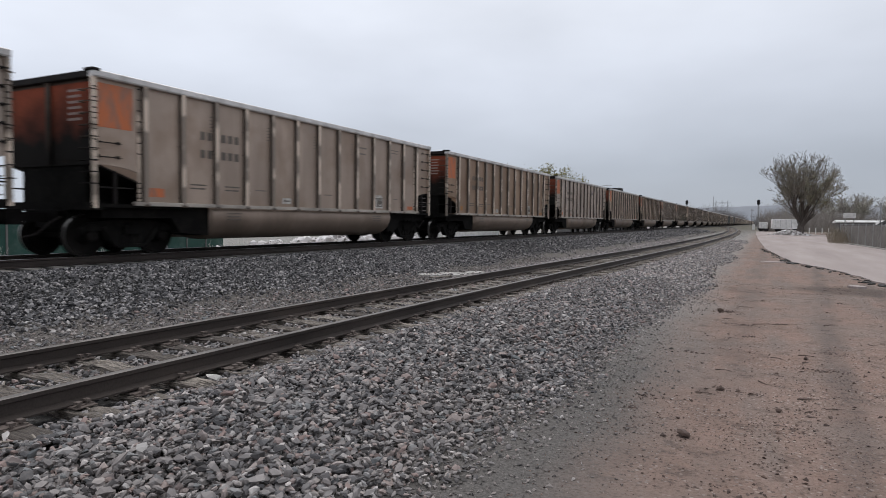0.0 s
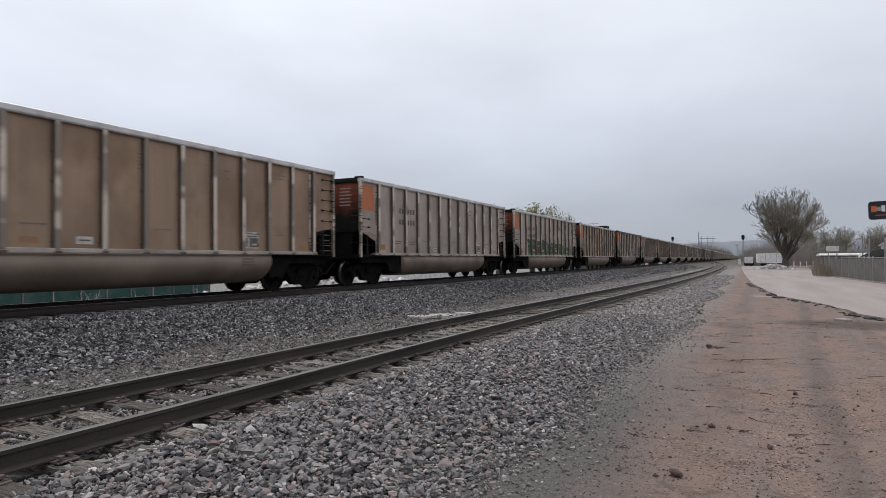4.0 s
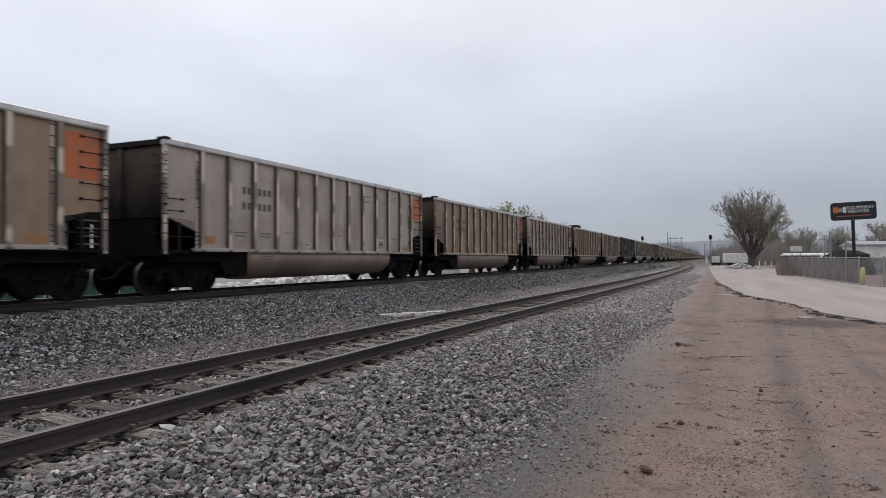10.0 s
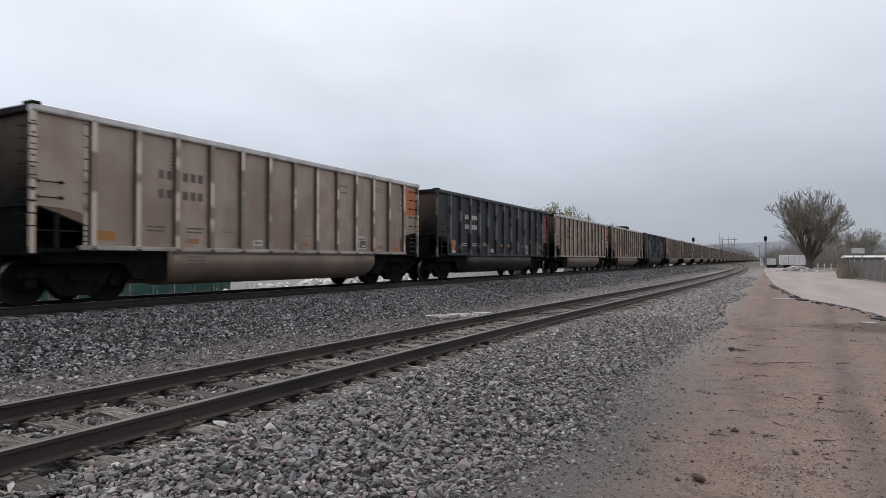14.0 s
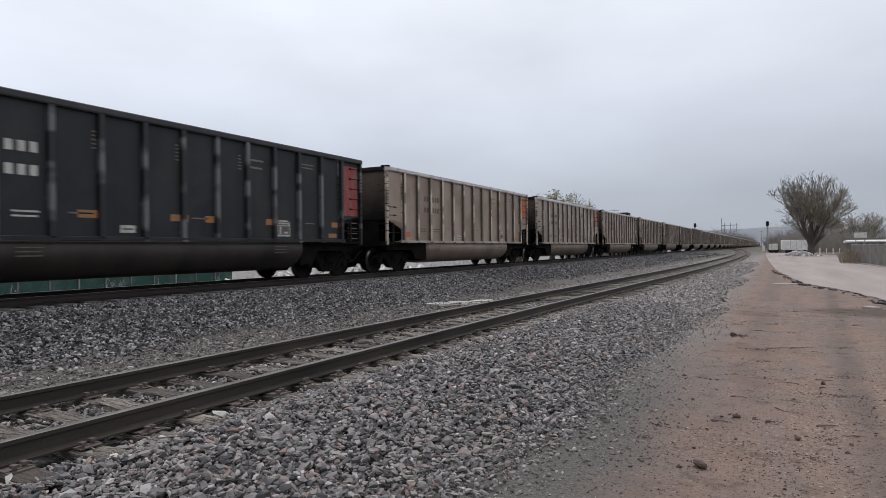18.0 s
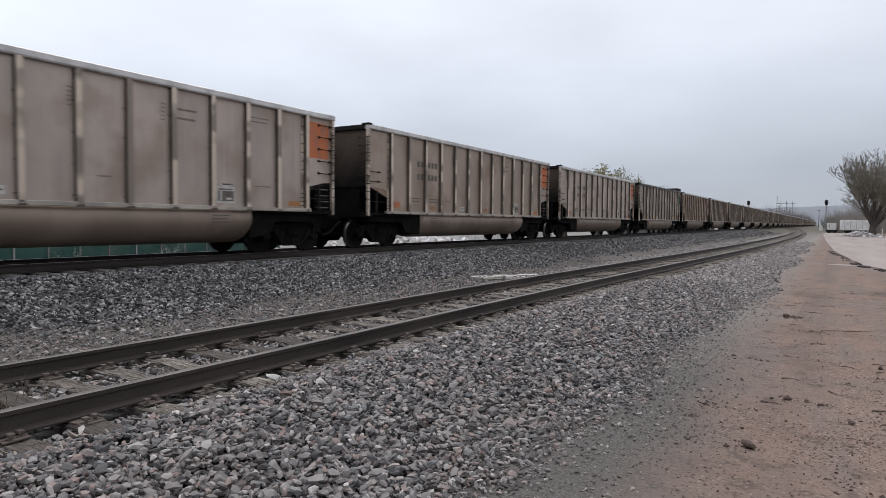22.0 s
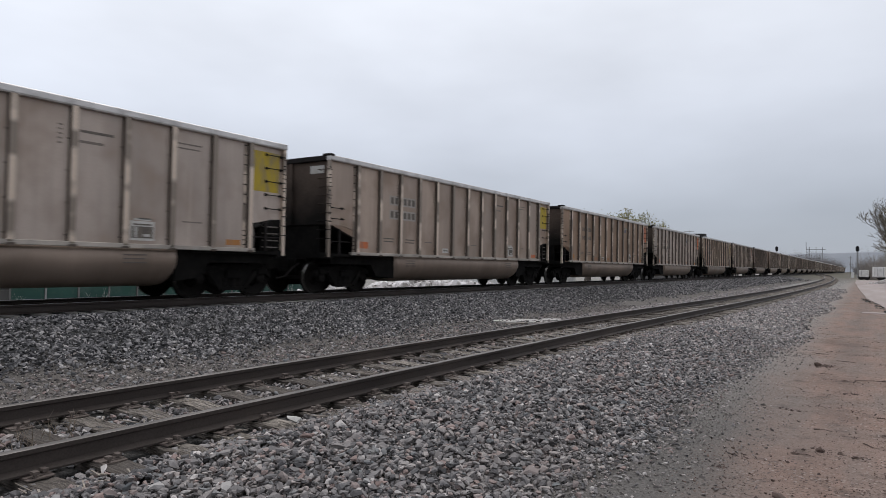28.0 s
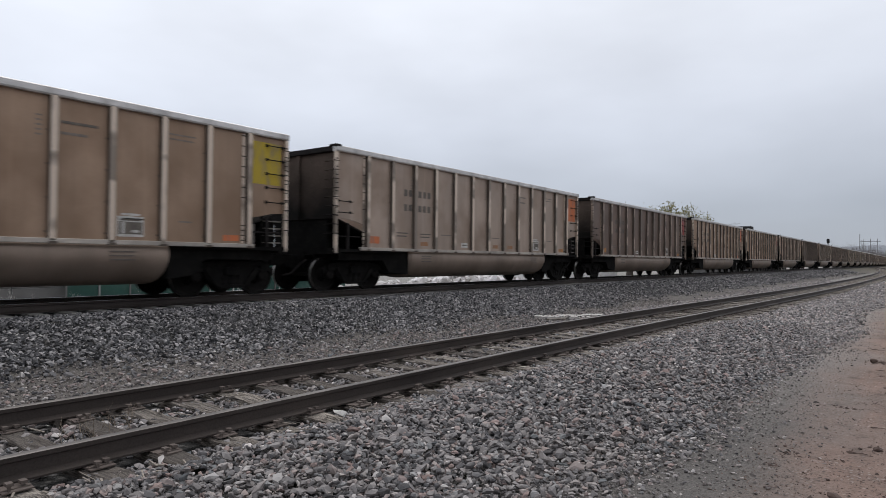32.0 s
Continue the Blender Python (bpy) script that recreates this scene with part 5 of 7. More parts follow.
build_slab("broken_concrete", -7.75, 16.0, 1.1, 0.9, 0.05, "pale_box", "pale broken concrete slab beside the siding", "rubble", 10, 6)
build_slab("broken_concrete", -8.25, 15.5, 0.9, 0.7, 0.05, "pale_box", "pale broken concrete slab beside the siding", "rubble", -20, 7)
build_slab("broken_concrete", -7.6, 15.0, 0.9, 0.3, 0.06, "tie", "weathered timber offcut beside the siding", "timber", 70, 8)


# ---- trees and brush ----


def tubes(segs, sides=4):
    """Tapered prisms along many segments (a, b, ra, rb) as one list of verts and faces."""
    a = np.array([s[0] for s in segs], float)
    b = np.array([s[1] for s in segs], float)
    ra, rb = np.array([s[2] for s in segs]), np.array([s[3] for s in segs])
    d = b - a
    d /= np.linalg.norm(d, axis=1)[:, None] + 1e-9
    ref = np.where(np.abs(d[:, 2:3]) < 0.9, np.array([[0, 0, 1.0]]), np.array([[1.0, 0, 0]]))
    u = np.cross(d, ref)
    u /= np.linalg.norm(u, axis=1)[:, None]
    v = np.cross(d, u)
    rings = []
    for base, r in ((a, ra), (b, rb)):
        for k in range(sides):
            t = k * math.tau / sides
            rings.append(base + (u * math.cos(t) + v * math.sin(t)) * r[:, None])
    verts = np.stack(rings, 1).reshape(-1, 3)
    n = len(segs)
    o = (np.arange(n) * 2 * sides)[:, None]
    quads = []
    for k in range(sides):
        k2 = (k + 1) % sides
        quads.append(np.concatenate([o + k, o + k2, o + sides + k2, o + sides + k], 1))
    return verts, np.stack(quads, 1).reshape(-1, 4)


def np_mesh(name, verts, quads, material, parent=None):
    """A mesh from arrays: every face has the same number of corners."""
    me = bpy.data.meshes.new(name)
    k = quads.shape[1]
    me.vertices.add(len(verts))
    me.vertices.foreach_set("co", np.asarray(verts, np.float32).ravel())
    me.loops.add(quads.size)
    me.loops.foreach_set("vertex_index", quads.astype(np.int32).ravel())
    me.polygons.add(len(quads))
    me.polygons.foreach_set("loop_start", np.arange(0, quads.size, k, dtype=np.int32))
    me.update(calc_edges=True)
    me.validate()
    me.shade_flat()
    for m in material if isinstance(material, (list, tuple)) else [material]:
        me.materials.append(m)
    ob = new(name, me)
    ob.parent = parent
    return ob


def grow(rnd, base, way, length, radius, depth, segs, tips, spread, droop):
    """A limb in bent pieces, which forks."""
    pos, d = Vector(base), Vector(way).normalized()
    pieces = 3 if depth > 1 else 2
    for k in range(pieces):
        d = (d + Vector((rnd.uniform(-1, 1), rnd.uniform(-1, 1), rnd.uniform(-0.6, 0.8) - droop)) * 0.16).normalized()
        nxt = pos + d * (length / pieces)
        r0, r1 = radius * (1 - 0.3 * k / pieces), radius * (1 - 0.3 * (k + 1) / pieces)
        segs.append((tuple(pos), tuple(nxt), r0, r1))
        pos = nxt
        if depth > 0 and k < pieces - 1 and rnd.random() < 0.75:
            side = (d + Vector((rnd.uniform(-1, 1), rnd.uniform(-1, 1), rnd.uniform(-0.35, 0.6))) * spread).normalized()
            grow(rnd, pos, side, length * rnd.uniform(0.5, 0.7), r1 * 0.46, depth - 1, segs, tips, spread, droop)
    if depth > 0:
        for _ in range(2 if rnd.random() < 0.7 else 3):
            side = (d + Vector((rnd.uniform(-1, 1), rnd.uniform(-1, 1), rnd.uniform(-0.4, 0.55))) * spread * 0.75).normalized()
            grow(rnd, pos, side, length * rnd.uniform(0.62, 0.82), r1 * 0.62, depth - 1, segs, tips, spread, droop)
    else:
        tips.append(pos)


def leaves(rnd, tips, per, size, reach):
    n = len(tips) * per
    r = np.random.RandomState(rnd.randrange(9999))
    c = np.repeat(np.array([tuple(t) for t in tips]), per, 0) + r.normal(0, reach, (n, 3))
    a, b = r.normal(0, 1, (n, 3)), r.normal(0, 1, (n, 3))
    a /= np.linalg.norm(a, axis=1)[:, None]
    b -= a * (a * b).sum(1)[:, None]
    b /= np.linalg.norm(b, axis=1)[:, None]
    s = size * r.uniform(0.5, 1.3, (n, 1))
    verts = np.stack([c + a * s, c + b * s * 0.5, c - a * s, c - b * s * 0.5], 1).reshape(-1, 3)
    return verts, np.arange(n * 4).reshape(-1, 4)


def build_tree(x, y, height, seed, stems, lean, depth, spread, leaf, per, size, label, mats=("bark", "twigs"), width=None, bits=None, bole=0.3):
    rnd = random.Random(seed)
    base = Vector((x, y, ground_z(x, y) - 0.1))
    tree = tagged(empty("tree", pose(*base)), label, "tree")
    trunk, segs, tips = [], [], []
    unit = height / 3.3
    r0 = height * 0.03
    trunk.append(((0, 0, 0), (0, 0, unit * 0.22), r0 * 1.7, r0 * 1.35))
    trunk.append(((0, 0, unit * 0.22), (0.03, 0, unit * max(0.4, bole * 0.9)), r0 * 1.35, r0 * 1.15))
    if bole > 0.6:
        trunk.append(((0.03, 0, unit * bole * 0.9), (0.0, 0, unit * bole * 1.3), r0 * 1.15, r0 * 0.6))
    for k in range(stems):
        a = k * math.tau / stems + rnd.uniform(-0.4, 0.4)
        tilt = lean * (0.25 + 1.5 * ((k * 0.618) % 1.0)) * (1.3 if width and k % 3 == 0 else 1.0)
        way = Vector((math.cos(a) * tilt, math.sin(a) * tilt, 1.0))
        grow(rnd, (math.cos(a) * r0 * 0.5, math.sin(a) * r0 * 0.5, unit * bole * rnd.uniform(0.7, 1.3)), way, unit * rnd.uniform(0.85, 1.05) / math.sqrt(1 + tilt * tilt * 0.5), r0 * rnd.uniform(0.34, 0.62), depth, segs, tips, spread, 0.05)
    top = max(t.z for t in tips)
    scale = height / top
    wide = sorted(math.hypot(t.x, t.y) for t in tips)[int(len(tips) * 0.96)] * 2 * scale
    squash = width / wide if width else 1.0

    def fix(p):
        """To size; the outer twigs of a broad tree are drawn in to a round crown."""
        q = Vector((p[0] * scale * squash, p[1] * scale * squash, p[2] * scale))
        if width and q.z > height * 0.22:
            mid = Vector((0, 0, height * 0.55))
            d = q - mid
            e = math.sqrt((math.hypot(d.x, d.y) / (width * 0.54)) ** 2 + (d.z / (height * 0.45)) ** 2)
            if e > 0.8:
                q = mid + d * ((0.8 + 0.26 * math.tanh((e - 0.8) / 0.4)) / e)
        return tuple(q)
    fine = 0.035 if y > 140 else 0.015
    thick = [(fix(a), fix(b), ra, rb) for a, b, ra, rb in trunk + [s for s in segs if s[2] > r0 * 0.13]]
    thin = [(fix(a), fix(b), max(ra, fine), max(rb, fine * 0.75)) for a, b, ra, rb in segs if s_thin(ra, r0)]
    np_mesh("trunk", *tubes(thick, 6), M[mats[0]], tree)
    np_mesh("branchwork", *tubes(thin, 3), M[mats[1]], tree)
    if per:
        pts = [Vector(fix(t)) for t in tips]
        if bits:
            pts = [p for p in pts if bits(p, rnd)]
        if pts:
            np_mesh("crown", *leaves(rnd, pts, per, size, size * 2.6), M[leaf], tree)
    return tree


def s_thin(ra, r0):
    return ra <= r0 * 0.13


build_tree(4.4, 97, 11.8, 22, 14, 0.62, 5, 0.74, "bud", 3, 0.05, "broad bare elm with dark trunk and a few green buds", ("bark", "elm_twigs"), width=10.4, bole=0.48, bits=lambda p, r: r.random() < (0.9 if p.x > 0.2 and 3.4 < p.z < 7.8 else 0.2))
build_tree(-30.5, 95, 10.5, 8, 6, 0.5, 4, 0.8, "leaf", 26, 0.15, "young-leaved yellow-green tree behind the train")
build_tree(-27.3, 95, 9.9, 9, 5, 0.4, 4, 0.7, "leaf", 16, 0.13, "thin bare tree with a few yellow-green leaves")
build_tree(-36.0, 95, 11.6, 12, 2, 0.2, 3, 0.5, "bud", 0, 0.1, "thin bare tree behind the train")


def build_treeline():
    rnd = random.Random(21)
    for k in range(15):
        x, y = 13 + k * 3.0 + rnd.uniform(-1, 1), rnd.uniform(150, 185)
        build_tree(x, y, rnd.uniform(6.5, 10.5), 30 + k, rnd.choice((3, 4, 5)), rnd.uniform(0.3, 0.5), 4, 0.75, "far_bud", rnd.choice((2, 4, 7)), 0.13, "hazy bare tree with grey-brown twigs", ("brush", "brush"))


build_treeline()


def brush(name, spots, mat, label, seed, size=0.02, stalks=9):
    """Clumps of bare stalks as one piece of stuff: spots are x, y, height, width."""
    rnd = random.Random(seed)
    segs = []
    for x, y, h, w in spots:
        z = ground_z(x, y)
        for _ in range(stalks):
            p = Vector((x + rnd.uniform(-w, w) * 0.4, y + rnd.uniform(-w, w) * 0.4, z - 0.05))
            d = Vector((rnd.uniform(-0.5, 0.5), rnd.uniform(-0.5, 0.5), 1)).normalized()
            L = h * rnd.uniform(0.55, 1.05)
            r = size
            for k in range(4):
                q = p + d * (L / 4)
                segs.append((tuple(p), tuple(q), r, r * 0.75))
                if k:
                    for _ in range(2):
                        e = (d + Vector((rnd.uniform(-1, 1), rnd.uniform(-1, 1), rnd.uniform(-0.2, 0.7)))).normalized()
                        q2 = q + e * L * rnd.uniform(0.15, 0.35)
                        segs.append((tuple(q), tuple(q2), r * 0.6, r * 0.35))
                p, r = q, r * 0.75
                d = (d + Vector((rnd.uniform(-1, 1), rnd.uniform(-1, 1), rnd.uniform(-0.2, 0.3))) * 0.2).normalized()
    ob = np_mesh(name, *tubes(segs, 3), M[mat])
    return tagged(ob, label, "brush", kind="stuff")


def build_brush():
    rnd = random.Random(77)
    far = [(rnd.uniform(-34, -19.5), rnd.uniform(330, 900), rnd.uniform(7, 12), 6) for _ in range(170)]
    far += [(rnd.uniform(-3, 30), rnd.uniform(290, 420), rnd.uniform(3.5, 7), 4) for _ in range(120)]
    far += [(rnd.uniform(-120, -30), rnd.uniform(500, 900), rnd.uniform(6, 10), 6) for _ in range(60)]
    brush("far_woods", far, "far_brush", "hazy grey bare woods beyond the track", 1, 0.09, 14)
    mid = [(rnd.uniform(0, 14), rnd.uniform(138, 158), rnd.uniform(2.5, 5.2), 2.4) for _ in range(110)]
    mid += [(rnd.uniform(6, 60), rnd.uniform(150, 195), rnd.uniform(3, 6.5), 3) for _ in range(190)]
    brush("scrub", mid, "brush", "grey-brown bare scrub behind the road", 2, 0.035, 12)
    brush("fence_weeds", [(5.3 + rnd.uniform(-0.5, 0.7), 60 + rnd.uniform(-4, 3), rnd.uniform(0.7, 1.6), 0.8) for _ in range(26)], "dry_weed", "dry tan weeds at the fence corner", 3, 0.012, 10)
    brush("pale_weeds", [(-25 + rnd.uniform(-3, 2), rnd.choice((18.6, 19.3, 24.2, 9, 11, 12.5)) + rnd.uniform(-0.5, 0.5), rnd.uniform(0.5, 0.95), 0.6) for _ in range(16)], "pale_weed", "pale dry weeds beyond the main track", 4, 0.012, 8)
    brush("pale_scrub", [(rnd.uniform(-31, -27), rnd.uniform(30, 60), rnd.uniform(0.5, 1.2), 0.8) for _ in range(70)], "pale_weed", "pale dry scrub beyond the main track", 5, 0.014, 8)
    # tufts by the siding
    brush("dry_twigs", [(-5.66, 2.35, 0.31, 0.4), (-5.76, 2.65, 0.28, 0.4)], "twig_litter", "dry twigs caught between the siding rails", 6, 0.006, 9)
    brush("weed_stalks", [(-5.7, 13.6, 0.34, 0.12)], "dry_weed", "thin dry weed between the rails", 7, 0.006, 3)


build_brush()

# ---- fence, gate, sign and yard ----


def build_fence():
    line = [(5.75, 62.3), (6.3, 52), (6.72, 45.5), (7.2, 40.9), (7.75, 38.0), (8.3, 36.2)]
    pts = []
    for (xa, ya), (xb, yb) in zip(line, line[1:]):
        n = max(1, round(math.hypot(xb - xa, yb - ya) / 2.6))
        pts += [(xa + (xb - xa) * k / n, ya + (yb - ya) * k / n) for k in range(n)]
    pts.append(line[-1])
    pts = [(16, 66), (12.5, 64.8), (9, 63.4)] + pts
    fence = tagged(empty("yard_fence", pose(7, 45, 0)), "grey slatted chain-link yard fence on pipe posts", "fence", kind="structure")
    off = Matrix.Translation((-7, -45, 0))
    rnd = random.Random(4)
    for (xa, ya), (xb, yb) in zip(pts, pts[1:]):
        L, a = math.hypot(xb - xa, yb - ya), math.degrees(math.atan2(yb - ya, xb - xa))
        bm = bmesh.new()
        rod(bm, (0, 0, 0), (0, 0, 1.54), 0.034, 8)
        lathe(bm, [(0.042, 1.52), (0.037, 1.56), (0.01, 1.58)], Matrix.Identity(4), 8)
        part("post", bm, M["galv"], fence, at=off @ pose(xa, ya, 0))
        bm = rod(bmesh.new(), (0, 0, 1.48), (L, 0, 1.48), 0.02, 6)
        part("top_rail", bm, M["galv"], fence, at=off @ pose(xa, ya, 0, 0, 0, a))
        bm = bmesh.new()
        if (xa > 7.15 and ya < 42):
            # bare chain-link beside the gate
            m = int(L / 0.07)
            for k in range(m):
                for s in (-1, 1):
                    rod(bm, (k * L / m, 0, 0.06), (min(L, max(0, k * L / m + s * 0.45)), 0, 1.46), 0.003, 3)
            part("wire_panel", bm, M["galv"], fence, at=off @ pose(xa, ya, 0, 0, 0, a))
            continue
        n = int(L / 0.09)
        for k in range(n):
            x = (k + 0.5) * L / n
            box(bm, x - 0.034, x + 0.034, -0.006, 0.006, 0.06 + rnd.uniform(-0.03, 0.03), 1.42 + rnd.uniform(-0.05, 0.03))
        for z in (0.1, 0.55, 1.0, 1.38):
            box(bm, 0, L, -0.010, -0.007, z, z + 0.012)
        part("slat_panel", bm, M["slat"], fence, at=off @ pose(xa, ya, 0, 0, 0, a))
    # kerb under the fence
    bm = bmesh.new()
    for (xa, ya), (xb, yb) in zip(line, line[1:]):
        L, a = math.hypot(xb - xa, yb - ya), math.degrees(math.atan2(yb - ya, xb - xa))
        box(bm, 0, L, -0.35, 0.0, -0.05, 0.07, pose(xa, ya, 0, 0, 0, a))
    part("footing", bm, M["concrete_tie"], fence, at=off)


build_fence()


def build_wire_gate():
    gate = tagged(empty("wire_gate", pose(8.4, 36.3, 0)), "wide pipe and chain-link yard gate", "gate")
    off = Matrix.Translation((-8.4, -36.3, 0))
    a, b = (8.35, 36.1), (15.0, 31.5)
    L, ang = math.hypot(b[0] - a[0], b[1] - a[1]), math.degrees(math.atan2(b[1] - a[1], b[0] - a[0]))
    m = off @ pose(a[0], a[1], 0, 0, 0, ang)
    for z in (0.15, 0.85, 1.6):
        part("rail", rod(bmesh.new(), (0, 0, z), (L, 0, z), 0.024, 6), M["galv"], gate, at=m)
    for k in range(4):
        part("upright", rod(bmesh.new(), (L * k / 3, 0, 0.05), (L * k / 3, 0, 1.66), 0.028, 6), M["galv"], gate, at=m)
    bm = bmesh.new()
    n = int(L / 0.08)
    for k in range(n):
        for s in (-1, 1):
            rod(bm, (k * L / n, 0, 0.15), (min(L, max(0, k * L / n + s * 0.5)), 0, 1.6), 0.003, 3)
    part("wire_mesh", bm, M["galv"], gate)
    gate.children[-1].matrix_basis = m
    frame_ob = tagged(empty("gate_portal", pose(8.35, 36.1, 0)), "tall black pipe portal over the yard gate", "portal")
    bm = bmesh.new()
    part("upright", rod(bm, (0, 0, 0), (0, 0, 4.5), 0.05, 8), M["black_pipe"], frame_ob)
    part("upright", rod(bmesh.new(), (0.28, -1.0, 0), (0.05, -1.0, 4.1), 0.05, 8), M["black_pipe"], frame_ob)
    part("crossbar", rod(bmesh.new(), (-0.1, 0.05, 4.5), (5.6, -3.6, 4.3), 0.05, 8), M["black_pipe"], frame_ob)
    part("crossbar", rod(bmesh.new(), (0.05, -1.0, 4.1), (5.8, -4.6, 3.95), 0.05, 8), M["black_pipe"], frame_ob)
    part("tie_bar", rod(bmesh.new(), (0, 0, 4.48), (0.05, -1.0, 4.1), 0.035, 6), M["black_pipe"], frame_ob)


build_wire_gate()


def build_bollard(x, y):
    b = tagged(empty("bollard", pose(x, y, 0)), "faded yellow concrete-filled pipe bollard", "bollard", "yard bollards")
    bm = bmesh.new()
    lathe(bm, [(0.11, -0.1), (0.11, 0.86), (0.095, 0.92), (0.05, 0.955), (0.0, 0.96)], Matrix.Identity(4), 14)
    part("pipe", bm, M["bollard"], b, smooth=True)
    part("collar", lathe(bmesh.new(), [(0.16, -0.05), (0.16, 0.04), (0.112, 0.06)], Matrix.Identity(4), 14), M["concrete_tie"], b)


for x, y in ((7.26, 40.3), (7.9, 35.2), (9.3, 34.6)):
    build_bollard(x, y)


def text_mesh(body, size, mat, parent, at, wide=1.0):
    cu = bpy.data.curves.new("text", "FONT")
    cu.body, cu.size, cu.extrude, cu.align_x, cu.align_y = body, size, 0.008, "CENTER", "CENTER"
    tmp = bpy.data.objects.new("text", cu)
    me = bpy.data.meshes.new_from_object(tmp)
    bpy.data.objects.remove(tmp)
    me.materials.clear()
    me.materials.append(mat)
    ob = new("lettering", me)
    ob.parent = parent
    ob.matrix_basis = at @ Matrix.Diagonal((wide, 1, 1, 1))
    return ob


def build_sign():
    s = tagged(empty("yard_sign", pose(7.9, 46, 0)), "black roadside sign board on a single steel post", "sign")
    part("post", rod(bmesh.new(), (0.0, 0.1, -0.2), (-0.08, 0.1, 3.8), 0.10, 10), M["sign_black"], s)
    tilt = pose(-0.08, 0, 4.37, 0, -2.0, 0)
    bm = box(bmesh.new(), -1.2, 1.2, -0.14, 0.14, -0.55, 0.55)
    up = [e for e in bm.edges if abs(e.verts[0].co.y - e.verts[1].co.y) > 0.2]
    bmesh.ops.bevel(bm, geom=up, offset=0.17, segments=6, profile=0.5, affect="EDGES")
    board = part("board", bm, M["sign_black"], s, at=tilt)
    face = pose(0, -0.142, 0, 90, 0, 0)
    put_on = lambda x0, x1, z0, z1, m: part("logo", box(bmesh.new(), x0, x1, -0.15, -0.141, z0, z1), m, board)
    put_on(-1.08, -0.80, -0.09, 0.28, M["sign_orange"])
    put_on(-0.56, -0.38, -0.09, 0.28, M["sign_white"])
    part("logo", lathe(bmesh.new(), [(0.13, -0.006), (0.13, 0.006)], pose(-0.68, -0.15, 0.08, 90, 0, 0), 18), M["sign_grey"], board)
    text_mesh("EQUIPMENT", 0.27, M["sign_white"], board, face @ pose(0.37, 0.19, 0), 0.98)
    text_mesh("SERVICES", 0.27, M["sign_white"], board, face @ pose(0.26, -0.04, 0), 0.98)
    put_on(-0.9, 0.9, -0.335, -0.275, M["sign_rust"])


build_sign()


def build_digger():
    """A parked excavator behind the fence: its boom stands over the gate."""
    d = tagged(empty("excavator", pose(16.5, 53, 0)), "parked orange excavator with raised boom and stick", "excavator")
    for y in (-1.3, 0.8):
        bm = prism(bmesh.new(), [(-1.9, 0.25), (-1.6, 0.0), (1.6, 0.0), (1.9, 0.25), (1.9, 0.6), (1.6, 0.85), (-1.6, 0.85), (-1.9, 0.6)], "y", y, y + 0.55)
        part("track", bm, M["dark"], d)
    part("house", bevelled(box(bmesh.new(), -1.5, 2.0, -1.3, 1.3, 1.0, 2.3), 0.08), M["digger"], d)
    cab = part("cab", bevelled(box(bmesh.new(), -1.6, 0.0, -1.35, -0.3, 1.05, 2.9), 0.08), M["digger"], d)
    part("window", box(bmesh.new(), -1.62, -1.2, -1.37, -0.5, 1.9, 2.75), M["pane"], cab)
    part("boom", prism(bmesh.new(), [(-1.3, 1.5), (-0.6, 1.5), (-1.6, 3.4), (-3.7, 5.05), (-5.1, 5.6), (-5.2, 5.2), (-4.0, 4.35), (-2.4, 3.1)], "y", -0.28, 0.28), M["digger"], d)
    stick = part("stick", prism(bmesh.new(), [(-5.35, 5.4), (-5.05, 5.75), (-4.7, 5.55), (-4.35, 4.6), (-4.0, 1.6), (-4.45, 1.5), (-5.0, 3.6), (-5.15, 4.6)], "y", -0.2, 0.2), M["digger"], d)
    part("cylinder", rod(bmesh.new(), (-5.2, -0.26, 4.2), (-4.85, -0.26, 2.6), 0.07, 8), M["dark"], stick)
    part("bucket", prism(bmesh.new(), [(-4.9, 1.7), (-4.0, 1.7), (-3.8, 1.2), (-4.2, 0.6), (-4.9, 0.5), (-5.1, 1.0)], "y", -0.5, 0.5), M["dark"], d)


build_digger()


def hut(name, x0, x1, y0, y1, h, rise, wall, roof, label, windows=(), over=0.3):
    """A low building: walls, pitched or flat roof, windows on its near wall."""
    b = tagged(empty(name, pose((x0 + x1) / 2, (y0 + y1) / 2, 0)), label, "building")
    w, d = (x1 - x0) / 2, (y1 - y0) / 2
    part("wall", box(bmesh.new(), -w, w, -d, d, -0.8, h), M[wall], b)
    part("roof", prism(bmesh.new(), [(-d - over, h), (d + over, h), (d + over, h + 0.15), (0, h + 0.15 + rise), (-d - over, h + 0.15)], "x", -w - over, w + over), M[roof], b)
    for x, z, ww, hh in windows:
        win = part("window", box(bmesh.new(), x - ww / 2 - 0.06, x + ww / 2 + 0.06, -d - 0.04, -d + 0.02, z - hh / 2 - 0.06, z + hh / 2 + 0.06), M["white"], b)
        part("pane", box(bmesh.new(), x - ww / 2, x + ww / 2, -d - 0.05, -d - 0.042, z - hh / 2, z + hh / 2), M["pane"], win)
    return b


